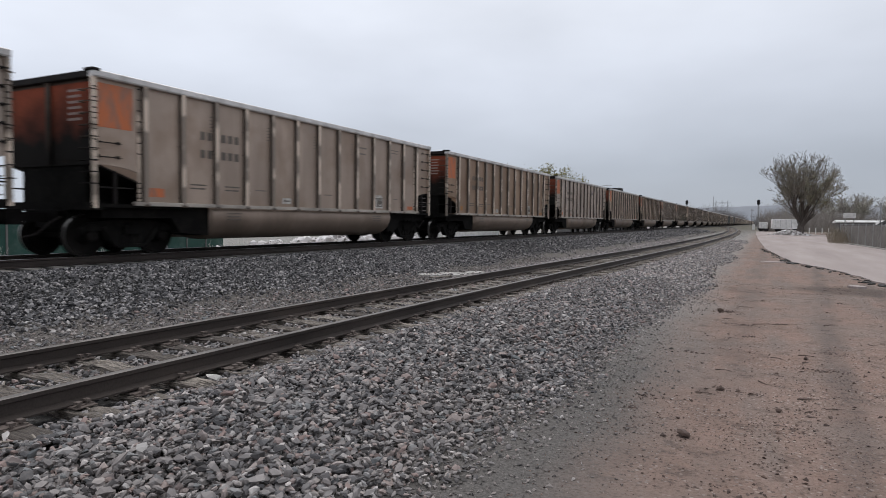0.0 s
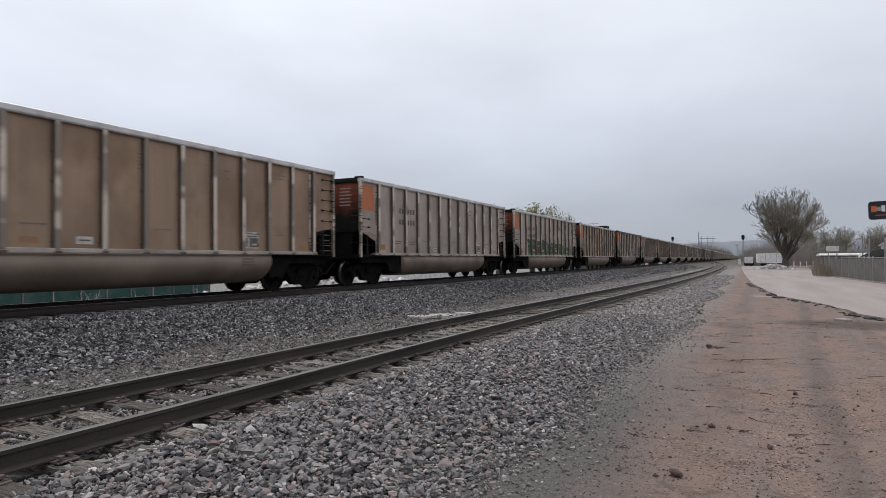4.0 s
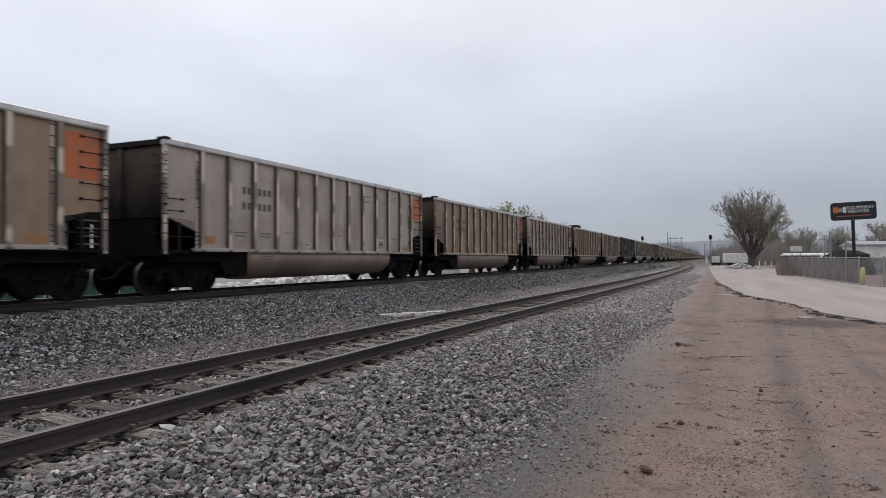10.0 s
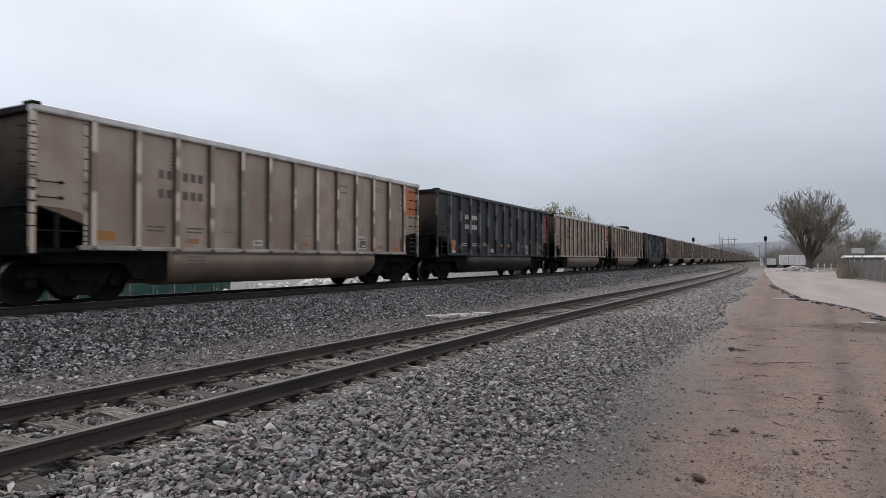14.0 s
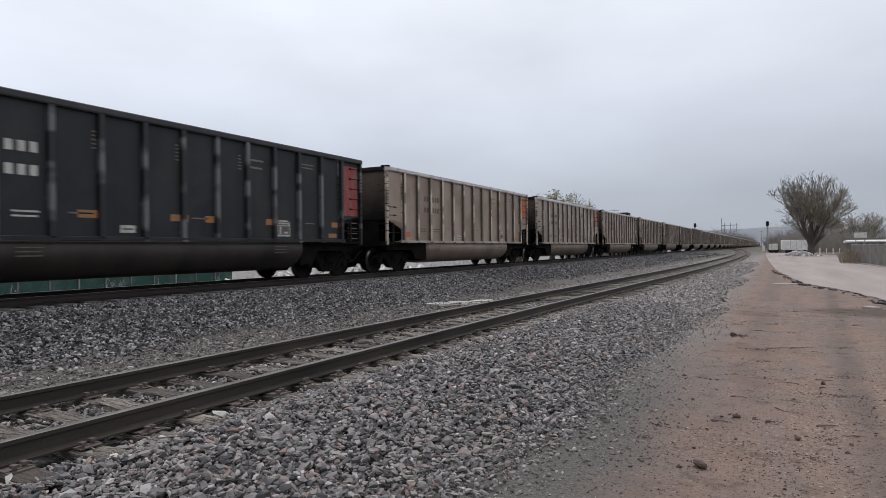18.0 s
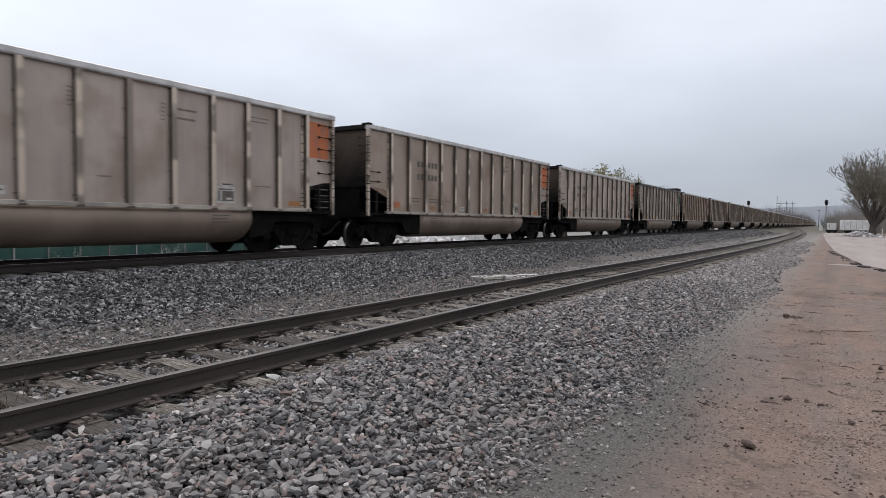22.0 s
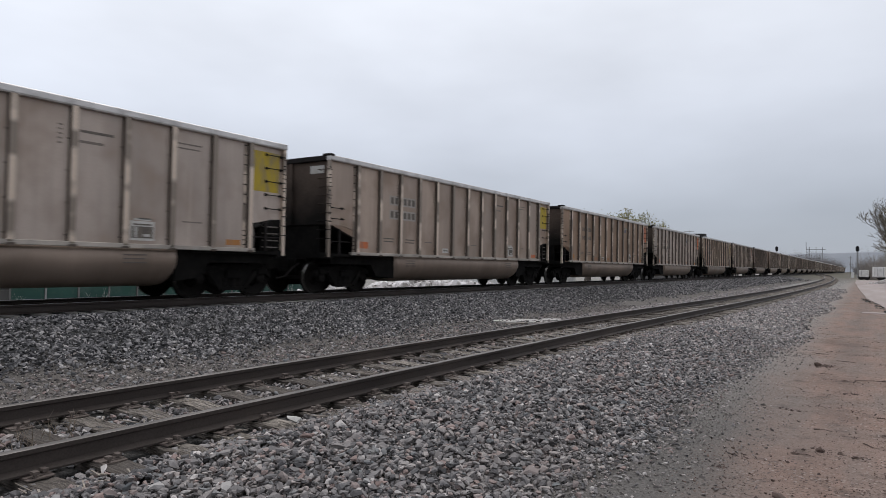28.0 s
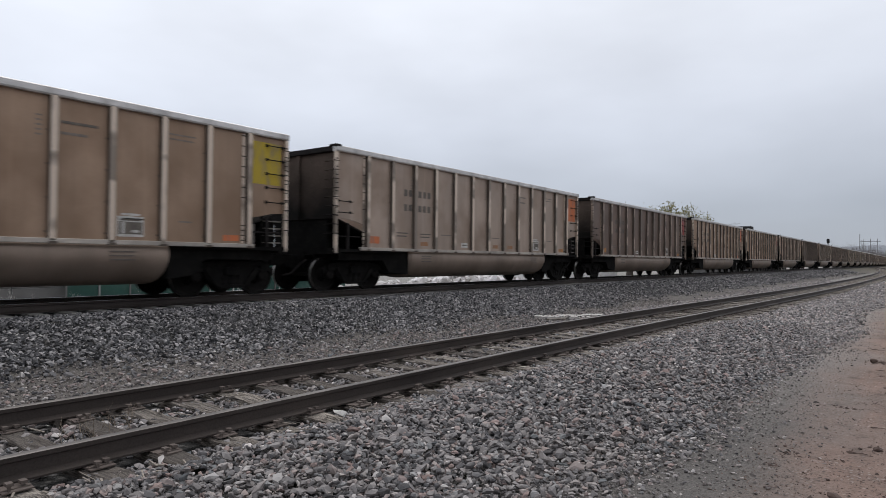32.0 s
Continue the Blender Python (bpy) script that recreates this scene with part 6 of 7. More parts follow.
hut("workshop", 16.3, 34, 95, 104, 3.0, 0.5, "white", "roof", "long white workshop with a low grey roof", ((-3.6, 2.2, 0.6, 0.7), (-2.9, 2.2, 0.6, 0.7), (2.0, 2.2, 1.2, 0.7)))
hut("storage_shed", 9.1, 13.4, 101, 106, 1.75, 0.2, "grey_wall", "white", "low grey shed with a white metal roof")
hut("warehouse", -27.5, -17.8, 92, 112, 5.3, 0.2, "grey_wall", "roof", "grey warehouse behind the train")
unit = tagged(empty("rooftop_unit", pose(-19.85, 96, 5.45)), "dark rooftop air unit with a pipe rack", "air unit")
part("casing", a_box(-0.9, 0.9, -1, 1, 0, 1.05, 0.05), M["dark"], unit)
part("rack", rod(rod(rod(bmesh.new(), (-2.0, 0, 0), (-2.0, 0, 1.45), 0.04), (-2.0, 0, 1.45), (-0.6, 0, 1.45), 0.04), (-1.3, 0, 0), (-1.3, 0, 1.7), 0.03), M["galv"], unit)


def build_box_sign():
    b = tagged(empty("white_board", pose(10.2, 100, 0)), "blank white board on two posts", "sign")
    for x in (-0.5, 0.5):
        part("post", rod(bmesh.new(), (x, 0, -0.1), (x, 0, 2.5), 0.06, 6), M["galv"], b)
    part("board", a_box(-0.72, 0.72, -0.1, 0.1, 2.35, 3.05, 0.02), M["white"], b)


build_box_sign()


def build_trailer(x, y, L, h, turn, label):
    t = tagged(empty("trailer", pose(x, y, 0, 0, 0, turn)), label, "trailer")
    part("box", bevelled(box(bmesh.new(), -L / 2, L / 2, -1.2, 1.2, 0.55, h), 0.05), M["white"], t)
    for k in range(int(L / 0.9)):
        part("rib", box(bmesh.new(), -L / 2 + 0.4 + k * 0.9, -L / 2 + 0.46 + k * 0.9, -1.225, -1.2, 0.8, h - 0.05), M["galv"], t)
    part("chassis", box(bmesh.new(), -L / 2, L / 2, -0.5, 0.5, 0.5, 0.75), M["dark"], t)
    for xx in (-L * 0.25, L * 0.3):
        for yy in (-1.05, 1.05):
            part("wheel", lathe(bmesh.new(), [(0.2, -0.12), (0.45, -0.12), (0.48, -0.08), (0.48, 0.08), (0.45, 0.12), (0.2, 0.12)], pose(xx, yy, 0.48, 90, 0, 0), 16), M["dark"], t)


build_trailer(3.6, 133, 4.6, 2.35, 6, "white box trailer parked by the track")
build_trailer(-0.05, 136, 1.5, 1.75, 0, "small white trailer parked by the track")


def build_heap():
    """Dark covered heap and cars' roofs behind the fence."""
    bm = bmesh.new()
    bmesh.ops.create_uvsphere(bm, u_segments=18, v_segments=9, radius=1)
    for v in bm.verts:
        n = noise.noise(v.co * 1.7)
        v.co = Vector((v.co.x * 2.6 * (1 + 0.25 * n), v.co.y * 1.6, max(0, v.co.z) * 2.15 * (1 + 0.25 * n)))
    tagged(part("mound", bm, M["dark"], at=pose(10.4, 65, -0.02)), "dark heap of soil behind the fence", "heap")


build_heap()


def build_van(x, y, turn):
    v = tagged(empty("parked_van", pose(x, y, 0, 0, 0, turn)), "white van parked in the yard", "van")
    part("body", bevelled(prism(bmesh.new(), [(-2.2, 0.35), (2.2, 0.35), (2.2, 1.0), (1.5, 1.15), (1.05, 1.95), (-2.1, 1.95), (-2.2, 1.8)], "y", -0.9, 0.9), 0.05), M["white"], v)
    part("windscreen", prism(bmesh.new(), [(1.45, 1.2), (1.08, 1.85), (1.1, 1.87), (1.49, 1.22)], "y", -0.75, 0.75), M["pane"], v)
    part("side_window", box(bmesh.new(), 0.2, 1.0, -0.915, -0.905, 1.25, 1.75), M["pane"], v)
    for xx in (-1.4, 1.4):
        for yy in (-0.85, 0.85):
            part("wheel", lathe(bmesh.new(), [(0.15, -0.1), (0.33, -0.1), (0.35, 0.0), (0.33, 0.1), (0.15, 0.1)], pose(xx, yy, 0.35, 90, 0, 0), 14), M["dark"], v)


build_van(12.6, 78, 20)


def build_yard_post(x, y, h, mat="galv", r=0.06):
    p = tagged(empty("yard_post", pose(x, y, 0)), "thin grey upright post in the yard", "post", "yard posts")
    part("pipe", rod(bmesh.new(), (0, 0, -0.1), (0, 0, h), r, 8), M[mat], p)
    part("cap", lathe(bmesh.new(), [(r * 1.3, h - 0.04), (r * 1.3, h + 0.02), (0.01, h + 0.05)], Matrix.Identity(4), 8), M[mat], p)


for x, y, h in ((9.0, 66, 3.4), (8.6, 60, 2.9), (10.0, 62, 3.0), (9.5, 43.5, 3.6)):
    build_yard_post(x, y, h)
for k in range(6):
    build_yard_post(6.6 + 0.9 * k, 118, 0.85, "white", 0.07)


def rocks(n, seed, faces20=True):
    """Angular stone shapes about one across, as arrays."""
    r = np.random.RandomState(seed)
    out = []
    for _ in range(n):
        bm = bmesh.new()
        if faces20:
            bmesh.ops.create_icosphere(bm, subdivisions=1, radius=0.56)
        else:
            for v in ((1, 0, 0), (-1, 0, 0), (0, 1, 0), (0, -1, 0), (0, 0, 1), (0, 0, -1)):
                bm.verts.new(Vector(v) * 0.55)
            bm.verts.ensure_lookup_table()
            for a, b in ((0, 2), (2, 1), (1, 3), (3, 0)):
                for c in (4, 5):
                    bm.faces.new([bm.verts[i] for i in ((a, b, c) if c == 4 else (b, a, c))])
        bm.verts.ensure_lookup_table()
        bm.verts.index_update()
        v = np.array([tuple(x.co) for x in bm.verts])
        f = np.array([[x.index for x in p.verts] for p in bm.faces])
        for _ in range(4 if faces20 else 5):
            d = r.normal(0, 1, 3)
            d /= np.linalg.norm(d)
            h = r.uniform(0.2, 0.42)
            over = np.maximum(0, v @ d - h)
            v = v - over[:, None] * d
        v = v + r.normal(0, 0.07 if faces20 else 0.05, v.shape)
        out.append((v * np.array([1.3, 0.98, 0.6]), f))
        bm.free()
    return out


def strew(name, xy, z, size, mat, label, seed, faces20=True, category="gravel", flat=0.6):
    """Many stones at the given places as one piece of stuff."""
    r = np.random.RandomState(seed)
    kinds = rocks(14, seed, faces20)
    pick = r.randint(0, 14, len(xy))
    vs, fs, base = [], [], 0
    for k, (v, f) in enumerate(kinds):
        i = np.where(pick == k)[0]
        n = len(i)
        if not n:
            continue
        a, tx, ty = r.uniform(0, math.tau, n), r.normal(0, flat, n), r.normal(0, flat, n)
        ca, sa = np.cos(a), np.sin(a)
        zero, one = np.zeros(n), np.ones(n)
        rz = np.stack([ca, -sa, zero, sa, ca, zero, zero, zero, one], 1).reshape(-1, 3, 3)
        rx = np.stack([one, zero, zero, zero, np.cos(tx), -np.sin(tx), zero, np.sin(tx), np.cos(tx)], 1).reshape(-1, 3, 3)
        ry = np.stack([np.cos(ty), zero, np.sin(ty), zero, one, zero, -np.sin(ty), zero, np.cos(ty)], 1).reshape(-1, 3, 3)
        m = rz @ rx @ ry
        s = size[i][:, None, None] * r.uniform(0.8, 1.2, (n, 1, 3))
        w = np.einsum("nij,nkj->nki", m, v[None] * s)
        w += np.concatenate([xy[i], z[i][:, None]], 1)[:, None, :]
        vs.append(w.reshape(-1, 3))
        fs.append((f[None] + (np.arange(n) * len(v))[:, None, None] + base).reshape(-1, 3))
        base += n * len(v)
    ob = np_mesh(name, np.concatenate(vs), np.concatenate(fs), M[mat])
    return tagged(ob, label, category, kind="stuff")


def pile(x, y, w, d, h, n, size, mat, label, seed):
    r = np.random.RandomState(seed)
    xy = np.stack([x + r.normal(0, w / 4, n), y + r.normal(0, d / 4, n)], 1)
    q = np.exp(-((xy[:, 0] - x) / (w / 2)) ** 2 - ((xy[:, 1] - y) / (d / 2)) ** 2)
    z = np.array([ground_z(a, b) for a, b in xy]) + h * q * r.uniform(0.2, 1.0, n)
    strew("rubble_pile", xy, z, size * r.uniform(0.5, 1.4, n), mat, label, seed, category="rubble")


pile(2.9, 93.5, 3.8, 1.6, 0.75, 190, 0.3, "pale_rubble", "pile of broken concrete under the tree", 5)
pile(-29.0, 41, 3.0, 26, 0.9, 420, 0.6, "pale_rubble", "pale heap of broken stone beyond the main track", 6)


def build_far_side():
    wall = tagged(empty("sheet_wall", pose(-32, 22, -0.75)), "low teal sheet-metal wall beyond the main track", "wall", kind="structure")
    for k in range(-1, 11):
        part("sheet", box(bmesh.new(), -0.04, 0.0, -7.6 + k * 1.5, -6.12 + k * 1.5, 0, 2.0), M["teal"], wall)
        part("post", box(bmesh.new(), 0.0, 0.06, -7.65 + k * 1.5, -7.57 + k * 1.5, 0, 2.05), M["grey_wall" if k % 4 else "galv"], wall)
    w2 = tagged(empty("block_wall", pose(-33, 2, -0.75)), "grey block wall beyond the main track", "wall", kind="structure")
    for k in range(8):
        for j in range(3):
            part("block", a_box(-0.3, 0.0, -12 + k * 3.0, -9.03 + k * 3.0, j * 0.7, j * 0.7 + 0.69, 0.02), M["grey_wall"], w2)
    hut("long_shed", -48, -36, 62, 90, 3.2, 0.6, "white", "roof", "long pale shed beyond the main track")


build_far_side()

# ---- signals and poles ----


def build_signal(x, y, h, label):
    s = tagged(empty("rail_signal", pose(x, y, ground_z(x, y))), label, "rail signal", "rail signals")
    part("mast", rod(bmesh.new(), (0, 0, 0), (0, 0, h), 0.10, 8), M["galv"], s)
    bm = bmesh.new()
    for k in range(int(h / 0.35)):
        rod(bm, (-0.2, 0.2, 0.4 + k * 0.35), (0.2, 0.2, 0.4 + k * 0.35), 0.015, 4)
    for xx in (-0.2, 0.2):
        rod(bm, (xx, 0.2, 0.2), (xx, 0.2, h), 0.02, 4)
    part("ladder", bm, M["galv"], s)
    out = [(0.36 * math.cos(a), 0.36 * math.sin(a) + (0.27 if math.sin(a) > 0 else -0.27)) for a in [k * math.tau / 20 for k in range(20)]]
    head = part("backboard", prism(bmesh.new(), out, "y", -0.18, -0.12), M["sign_black"], s, at=pose(0, 0, h - 0.5))
    for z in (-0.36, 0.0, 0.36):
        part("lens", lathe(bmesh.new(), [(0.11, 0), (0.11, 0.03), (0.05, 0.05)], pose(0, -0.19, z, 90, 0, 0), 12), M["lens"], head)
        part("hood", prism(bmesh.new(), [(-0.14, z + 0.02), (-0.1, z + 0.13), (0, z + 0.17), (0.1, z + 0.13), (0.14, z + 0.02), (0.12, z + 0.02), (0.09, z + 0.11), (0, z + 0.15), (-0.09, z + 0.11), (-0.12, z + 0.02)], "y", -0.42, -0.18), M["sign_black"], head)
    part("cabinet", a_box(-0.3, 0.3, -0.25, 0.25, 0.0, 1.3, 0.02), M["white"], s, at=pose(-0.9, 0.3, 0))
    part("bracket", rod(bmesh.new(), (0, 0, h - 0.6), (0.9, 0.0, h - 0.55), 0.03, 5), M["galv"], s)


build_signal(-1.25, 170, 7.1, "tall rail signal mast with black backboard beside the track")
build_signal(-19.45, 190, 8.1, "rail signal mast with black backboard behind the train")


def build_pole(x, y, h, r=0.16, arms=1):
    p = tagged(empty("utility_pole", pose(x, y, -0.8)), "weathered timber utility pole with crossarm", "utility pole", "utility poles")
    part("pole", rod(bmesh.new(), (0, 0, 0), (0, 0, h), r, 7, r * 0.7), M["pole_wood"], p)
    for k in range(arms):
        part("crossarm", box(bmesh.new(), -1.3, 1.3, -0.1, 0.1, h - 1.0 - k * 1.2, h - 0.8 - k * 1.2), M["pole_wood"], p)
        for xx in (-1.1, -0.4, 0.4, 1.1):
            part("insulator", lathe(bmesh.new(), [(0.05, 0), (0.07, 0.1), (0.03, 0.22)], pose(xx, 0, h - 0.8 - k * 1.2), 6), M["galv"], p)


build_pole(-29.9, 450, 20, 0.2, 0)
build_pole(-8, 520, 13, 0.2, 1)
build_pole(-45, 470, 12, 0.2, 1)


def build_hframe():
    p = tagged(empty("h_frame_pylon", pose(-24.6, 450, -0.8)), "timber H-frame power pylon", "pylon")
    for x in (-3.6, 0.0, 3.4):
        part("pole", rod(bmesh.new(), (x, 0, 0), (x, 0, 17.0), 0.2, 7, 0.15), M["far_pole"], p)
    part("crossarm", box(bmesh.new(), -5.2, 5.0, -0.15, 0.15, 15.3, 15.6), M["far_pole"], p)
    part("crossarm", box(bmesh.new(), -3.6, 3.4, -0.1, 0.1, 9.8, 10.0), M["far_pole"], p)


build_hframe()


def build_hills():
    """Low far ridge, its haze put into the colour."""
    rnd = random.Random(8)
    nx, ny = 270, 5
    verts, faces = [], []
    for j in range(ny):
        for i in range(nx):
            x = -2600 + i * 20
            top = 64 + 16 * noise.noise(Vector((x * 0.0021, 0, 3))) + 7 * noise.noise(Vector((x * 0.011, 2, 0))) + 3.5 * noise.noise(Vector((x * 0.05, 5, 1))) + 10 * math.exp(-((x - 120) / 300) ** 2)
            verts.append((x, 2350 + j * 90, top * math.sin(j / (ny - 1) * math.pi / 2) - 2))
    for j in range(ny - 1):
        for i in range(nx - 1):
            faces.append((j * nx + i, j * nx + i + 1, (j + 1) * nx + i + 1, (j + 1) * nx + i))
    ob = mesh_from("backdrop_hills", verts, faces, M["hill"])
    tagged(ob, "low blue-grey hills on the hazy horizon", "hills", kind="structure")


build_hills()

# ---- ballast ----


def heights(xy):
    return np.array([ground_z(a, b) for a, b in xy])


def build_ballast():
    r = np.random.RandomState(17)

    def area(n, x0, x1, y0, y1):
        return np.stack([r.uniform(x0, x1, n), r.uniform(y0, y1, n)], 1)

    def off_rails(xy, room=0.055):
        c = np.array([siding_x(y) for y in xy[:, 1]])
        u = xy[:, 0] - c
        return (np.abs(np.abs(u) - 0.755) > 0.09 + room), u

    # siding bed and its shoulder, near
    xy = np.concatenate([area(56000, -8.6, -0.9, 0.6, 17), area(52000, -4.5, -0.95, 0.6, 17)])
    ok, u = off_rails(xy)
    edge = -1.3 + 0.3 * np.clip((xy[:, 1] - 6) / 9, 0, 1) + 0.16 * np.sin(xy[:, 1] * 0.9) * np.cos(xy[:, 1] * 0.37 + 1)
    keep = ok & (r.rand(len(xy)) < np.clip((edge - xy[:, 0]) / 0.55, 0.012, 1) ** 1.3)
    keep &= ~((u < -1.55) & (r.rand(len(xy)) < 0.72))
    xy, u = xy[keep], u[keep]
    size = np.exp(r.normal(math.log(0.040), 0.33, len(xy))).clip(0.02, 0.088)
    thinning = np.clip((xy[:, 0] + 2.3) / 0.9, 0, 1)
    size *= 1 - 0.38 * thinning
    heap = 0.035 * np.exp(-((u - 2.2) / 0.7) ** 2)
    z = heights(xy) + heap + size * 0.12 + (r.uniform(0, 1, len(xy)) ** 1.6 * 0.085 - 0.012) * (1 - 0.75 * thinning)
    bed = np.array([siding_z(y) for y in xy[:, 1]]) - 0.19
    crib = np.abs(u) < 0.62
    z[crib] = bed[crib] + r.uniform(-0.07, -0.016, crib.sum())
    gap = (np.abs(u) >= 0.62) & (np.abs(u) < 0.92)
    z[gap] = bed[gap] + r.uniform(-0.085, -0.035, gap.sum())
    ends = (np.abs(u) >= 0.92) & (np.abs(u) < 1.45)
    z[ends] = bed[ends] + r.uniform(-0.065, -0.014, ends.sum()) + 0.06 * np.clip((np.abs(u[ends]) - 1.15) / 0.3, 0, 1)
    strew("ballast", xy, z, size, "ballast", "loose grey and pinkish crushed ballast beside the siding", 1, flat=0.42)
    # siding bed, further
    xy = np.concatenate([area(54000, -7.4, -0.7, 12, 32), area(30000, -7.4, -0.6, 32, 62)])
    ok, u = off_rails(xy)
    keep = ok & (r.rand(len(xy)) < np.clip((xy[:, 1] - 12) / 5, 0, 1)) & (r.rand(len(xy)) < np.clip(1.3 - (xy[:, 1] - 17) / 60, 0.4, 1)) & (r.rand(len(xy)) < np.clip((-1.05 + 0.15 * np.sin(xy[:, 1] * 0.5) - xy[:, 0]) / 0.6, 0, 1) ** 1.3)
    xy, u = xy[keep], u[keep]
    size = np.exp(r.normal(math.log(0.056), 0.3, len(xy))).clip(0.03, 0.11) * (1 + (xy[:, 1] - 17) / 60)
    z = heights(xy) + size * 0.12 + r.uniform(0, 0.03, len(xy)) * (np.abs(u) > 1.3)
    strew("ballast", xy, z, size, "ballast_brightened", "grey crushed ballast along the siding, brightened further off", 2, False)
    # main embankment
    xy = np.concatenate([area(52000, -12.9, -8.3, 1.5, 24), area(26000, -12.9, -7.6, 24, 60), area(20000, -12.9, -6.9, 60, 125)])
    size = np.exp(r.normal(math.log(0.054), 0.28, len(xy))).clip(0.03, 0.10) * (1 + np.maximum(0, xy[:, 1] - 24) / 55)
    z = heights(xy) + size * 0.3 - 0.05 * (xy[:, 0] < -12.5)
    thin = r.rand(len(xy)) < np.clip((-8.35 - xy[:, 0] + 0.25 * np.sin(xy[:, 1] * 1.3)) / 0.9, 0.02, 1)
    strew("embankment_ballast", xy[thin], z[thin], size[thin], "ballast_dark", "dark grey crushed ballast of the main embankment", 3, False)
    # fines between the tracks and at the edge of the dirt
    xy = np.concatenate([area(30000, -9.5, -6.9, 2, 26), area(30000, -2.6, -0.1, 1.5, 14), area(9000, -2.4, 0.1, 14, 30)])
    ok, u = off_rails(xy, 0.03)
    edge = -1.0 + 0.25 * np.sin(xy[:, 1] * 0.7 + 1) * np.cos(xy[:, 1] * 0.31)
    xy = xy[ok & ((xy[:, 0] < -6) | (r.rand(len(xy)) < np.clip((edge + 0.45 - xy[:, 0]) / 1.0, 0.0, 1) ** 1.5))]
    size = np.exp(r.normal(math.log(0.023), 0.4, len(xy))).clip(0.010, 0.06) * np.where(xy[:, 0] > -3, 0.72, 1.0)
    strew("gravel_fines", xy, heights(xy) + size * 0.15, size, "fines", "fine tan and grey gravel", 4, False)
    # dirt clods and pebbles
    xy = np.concatenate([area(26000, -1.2, 3.6, 2.2, 9), area(9000, -1.4, 4.0, 9, 17)])
    spots = np.array([(-0.5, 11.6), (-0.28, 6.1), (0.2, 5.2), (-0.2, 10.2), (0.55, 7.4), (0.35, 5.7), (-0.1, 9.2), (0.9, 4.9), (-0.05, 13.5), (0.7, 8.4), (1.3, 6.3), (-0.6, 7.7), (0.3, 12.4), (0.1, 4.3), (0.9, 10.8), (-0.45, 4.6), (0.35, 16.2), (0.9, 16.6), (1.5, 17.0), (2.0, 17.6), (2.5, 17.9), (3.0, 17.2)])
    spots = np.concatenate([spots, area(60, -0.9, 3.4, 3.0, 20)])
    which = (len(spots) * r.rand(2600) ** 1.8).astype(int)
    reach = r.uniform(0.3, 1.6, (len(spots), 2)) * np.array([0.15, 0.07])
    crumbs = spots[which] + r.normal(0, 1, (2600, 2)) * reach[which] * r.uniform(0.2, 1.5, (2600, 1))
    size2 = np.exp(r.normal(math.log(0.013), 0.6, 2600)).clip(0.005, 0.05)
    strew("mud_crumbs", crumbs, heights(crumbs) + size2 * 0.05, size2, "mud", "dark crumbs of dried mud on the verge", 6, False, flat=0.25)
    xy = xy[r.rand(len(xy)) < np.array([0.15 + 1.1 * max(0, 0.35 + noise.noise(Vector((a * 1.1, b * 0.7, 4)))) for a, b in xy])]
    size = np.exp(r.normal(math.log(0.0078), 0.5, len(xy))).clip(0.004, 0.03)
    strew("dirt_clods", xy, heights(xy) + size * 0.1, size, "clod", "brown dirt clods and pebbles on the verge", 5, False)


build_ballast()


def build_clods():
    r = np.random.RandomState(4)
    v, f = rocks(1, 91)[0]
    ob = np_mesh("pale_stone", v * 0.11, f, M["pale_box"])
    ob.matrix_basis = pose(-4.36, 4.09, 0.05, 20, 10, 40)
    tagged(ob, "pale angular stone beside the siding rail", "stone")
    for k, (x, y, w) in enumerate(((-0.45, 4.6, 0.085), (-0.3, 6.1, 0.07), (0.15, 5.6, 0.05), (-0.6, 11.5, 0.1), (0.45, 7.9, 0.06))):
        v, f = rocks(1, 60 + k)[0]
        ob = np_mesh("dirt_clod", v * w * np.array([1, 1, 1.1]), f, M["mud"])
        ob.matrix_basis = pose(x, y, ground_z(x, y) + w * 0.25, 0, 0, k * 50)
        tagged(ob, "dark lump of dried mud on the verge", "dirt clod")


build_clods()


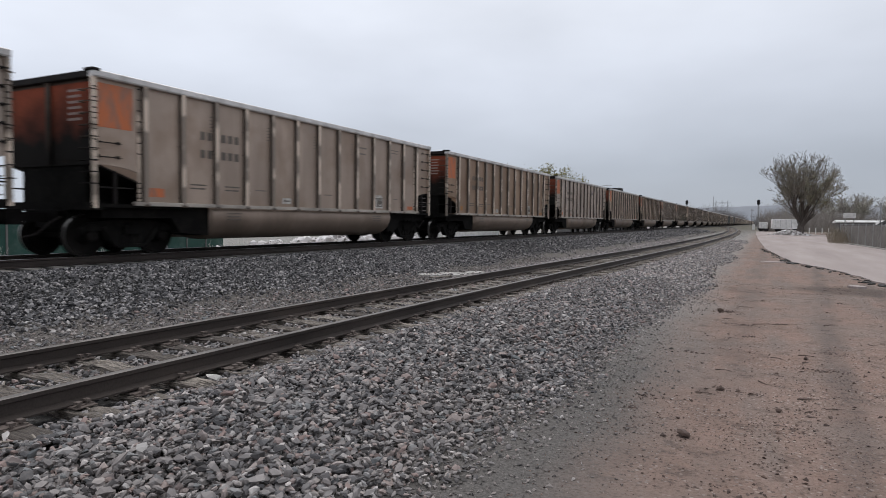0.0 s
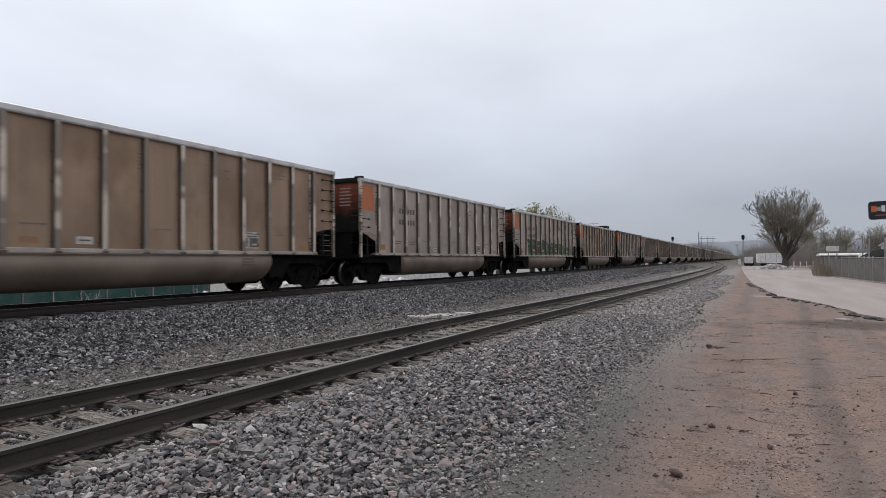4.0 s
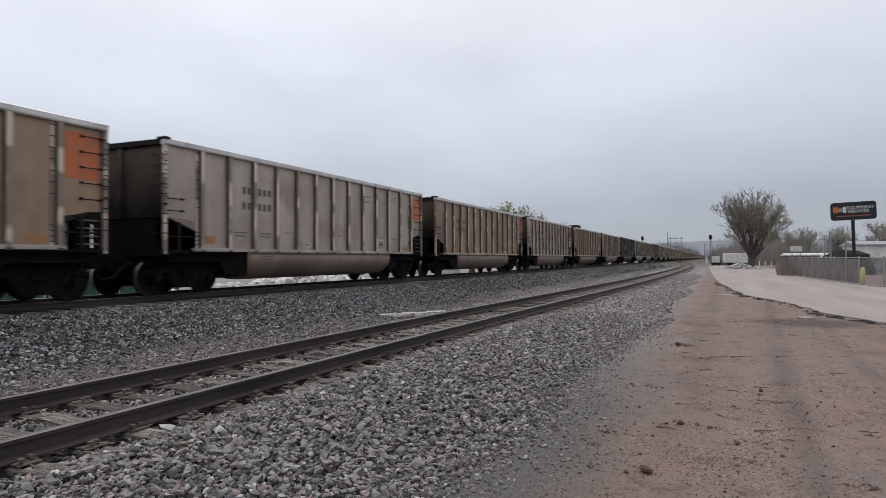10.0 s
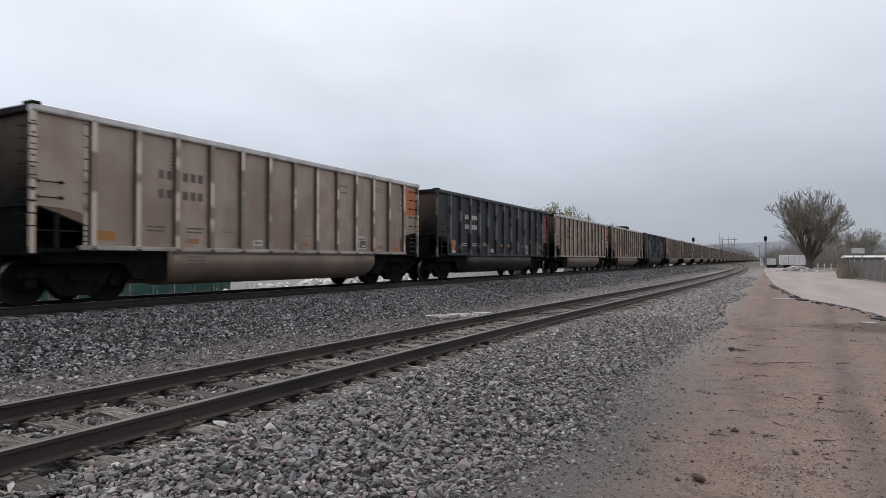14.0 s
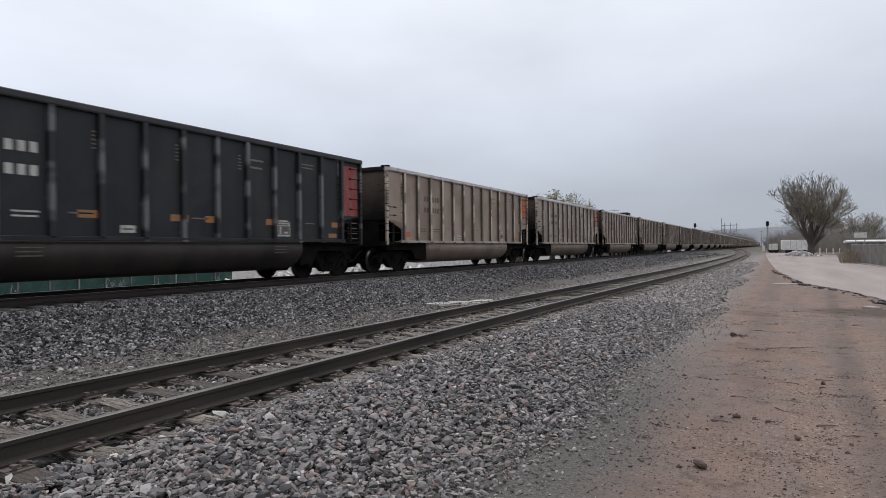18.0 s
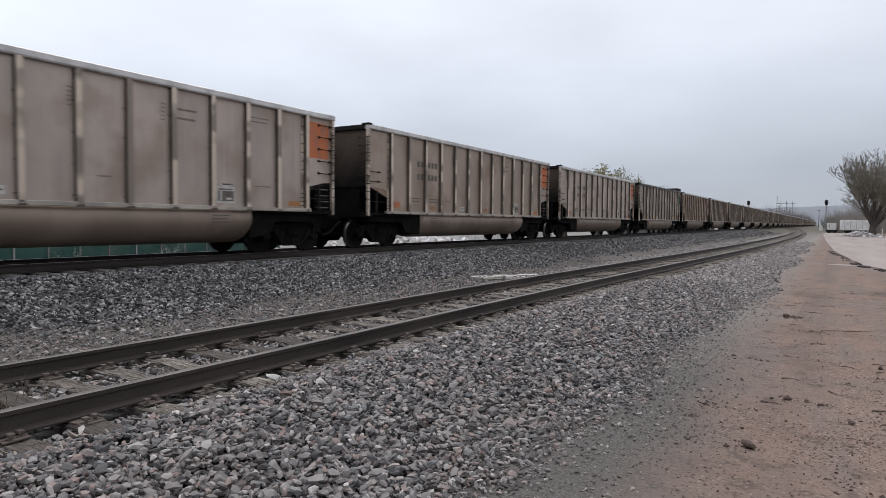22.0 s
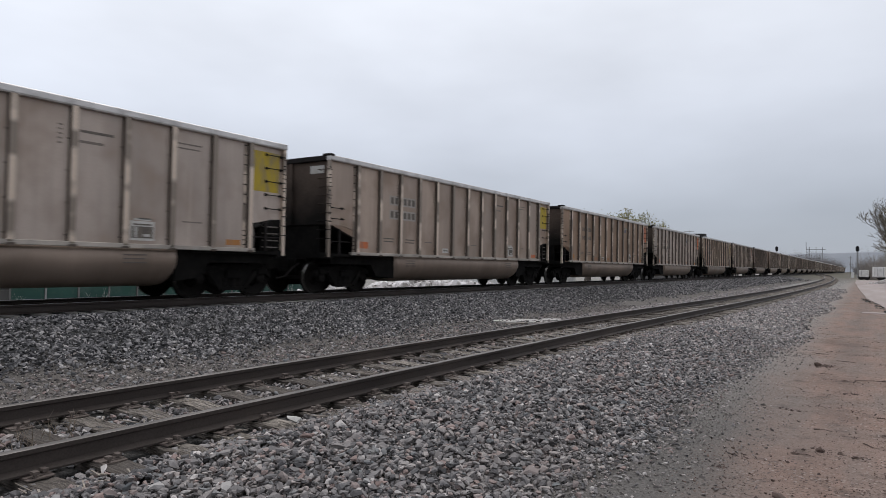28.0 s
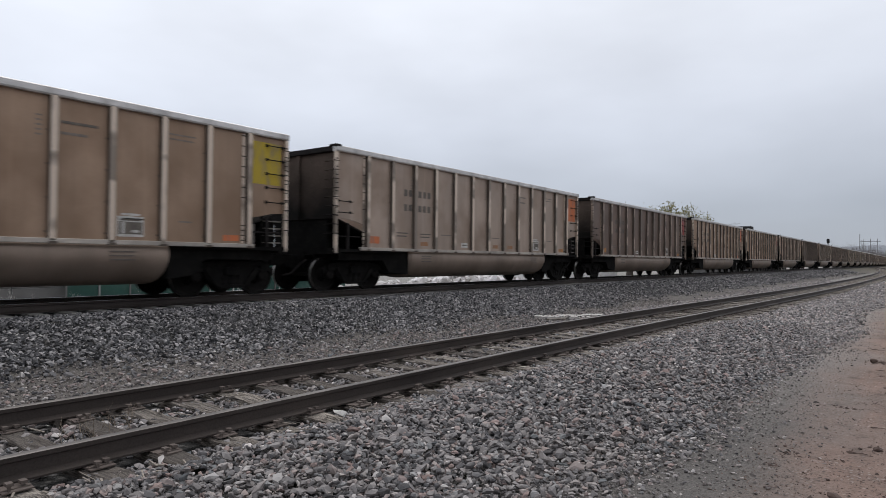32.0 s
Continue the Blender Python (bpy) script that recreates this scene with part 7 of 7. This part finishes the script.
def build_litter():
    """Dark twigs on the verge, and grey splinters of the old ties."""
    rnd = random.Random(31)
    segs = []
    spots = [(-0.72, 13.3, 0.35), (-0.38, 12.5, 0.5), (-0.1, 10.3, 0.6), (0.2, 10.5, 0.5), (-0.54, 10.7, 0.3), (0.11, 7.8, 0.32), (0.36, 7.2, 0.3), (1.33, 9.4, 0.45), (-0.39, 6.9, 0.25), (0.0, 6.6, 0.3), (0.31, 6.1, 0.28), (1.12, 6.4, 0.25), (-0.47, 5.9, 0.2)]
    spots += [(rnd.uniform(-0.9, 3.0), rnd.uniform(3, 17), rnd.uniform(0.06, 0.3)) for _ in range(16)]
    for x, y, L in spots:
        a = rnd.gauss(0.2, 0.5)
        p, L = Vector((x, y, ground_z(x, y) + 0.008)), L * 0.6
        for k in range(3):
            q = p + Vector((math.cos(a), math.sin(a), 0)) * (L / 3)
            q.z = ground_z(q.x, q.y) + rnd.uniform(0.004, 0.016)
            r = 0.006 * (1 - 0.25 * k) * rnd.uniform(0.6, 1.2)
            segs.append((tuple(p), tuple(q), r, r * 0.8))
            p, a = q, a + rnd.uniform(-0.35, 0.35)
    tagged(np_mesh("twig_litter", *tubes(segs, 4), M["mud"]), "dark dry twigs and bark scraps on the verge", "twigs", kind="stuff")
    bm = bmesh.new()
    for _ in range(330):
        y = 1.0 + 19 * rnd.random() ** 1.4
        u = rnd.choice((rnd.uniform(-0.6, 0.6), rnd.uniform(0.9, 1.4)))
        L, w = rnd.uniform(0.05, 0.22), rnd.uniform(0.006, 0.016)
        m = pose(siding_x(y) + u, y, siding_z(y) - 0.19 + rnd.uniform(0.0, 0.02), rnd.uniform(-20, 20), rnd.uniform(-6, 6), rnd.gauss(0, 22))
        box(bm, -L / 2, L / 2, -w / 2, w / 2, -0.003, 0.004, m)
    tagged(part("wood_splinters", bm, M["splinter"]), "grey splinters of weathered timber between the ties", "splinters", kind="stuff")


build_litter()

# ---- what moves ----


# the train's run, slowing a little
RUN = [(0, -8.39), (3, 44.73), (6, 97.0), (9, 149.25), (11, 184.3), (13, 218.9), (14, 236.07), (19, 321.95), (20, 339.39), (23, 390.14), (24, 406.73), (25, 423.5), (28, 473.3), (29, 489.9), (30.5, 514.7), (32, 539.37)]


def travel(t):
    """How far ahead of the first car's leading corner the camera's own line has come by t, in metres."""
    k = max(i for i in range(len(RUN) - 1) if RUN[i][0] <= t or i == 0)

    def pace(i):
        a, b = RUN[max(i - 1, 0)], RUN[min(i + 1, len(RUN) - 1)]
        return (b[1] - a[1]) / (b[0] - a[0])
    (t0, s0), (t1, s1) = RUN[k], RUN[k + 1]
    h = t1 - t0
    u = (t - t0) / h
    return (2 * u ** 3 - 3 * u * u + 1) * s0 + (u ** 3 - 2 * u * u + u) * h * pace(k) + (3 * u * u - 2 * u ** 3) * s1 + (u ** 3 - u * u) * h * pace(k + 1)


def motions():
    times = range(33)
    for n, car, *_ in TRAIN:
        y = CAR_PITCH * n + CAR_LEN / 2
        walk(car, [(t, pose(MAIN_X, y - travel(t), MAIN_Z)) for t in times])
    # every wheelset turns alike, so all share the keys of the first
    wheels = [o for _, car, *_ in TRAIN for o in car.children_recursive if o.name.startswith("wheelset")]
    steps = 32 * 30
    walk(wheels[0], [(k / 30, pose(0, 0, 0, math.degrees(travel(k / 30) / WHEEL_R) % 360, 0, 0)) for k in range(steps + 1)])
    keys = wheels[0].animation_data
    for o in wheels[1:]:
        o.rotation_mode = "QUATERNION"
        o.animation_data_create()
        o.animation_data.action = keys.action
        o.animation_data.action_slot = keys.action_slot


motions()
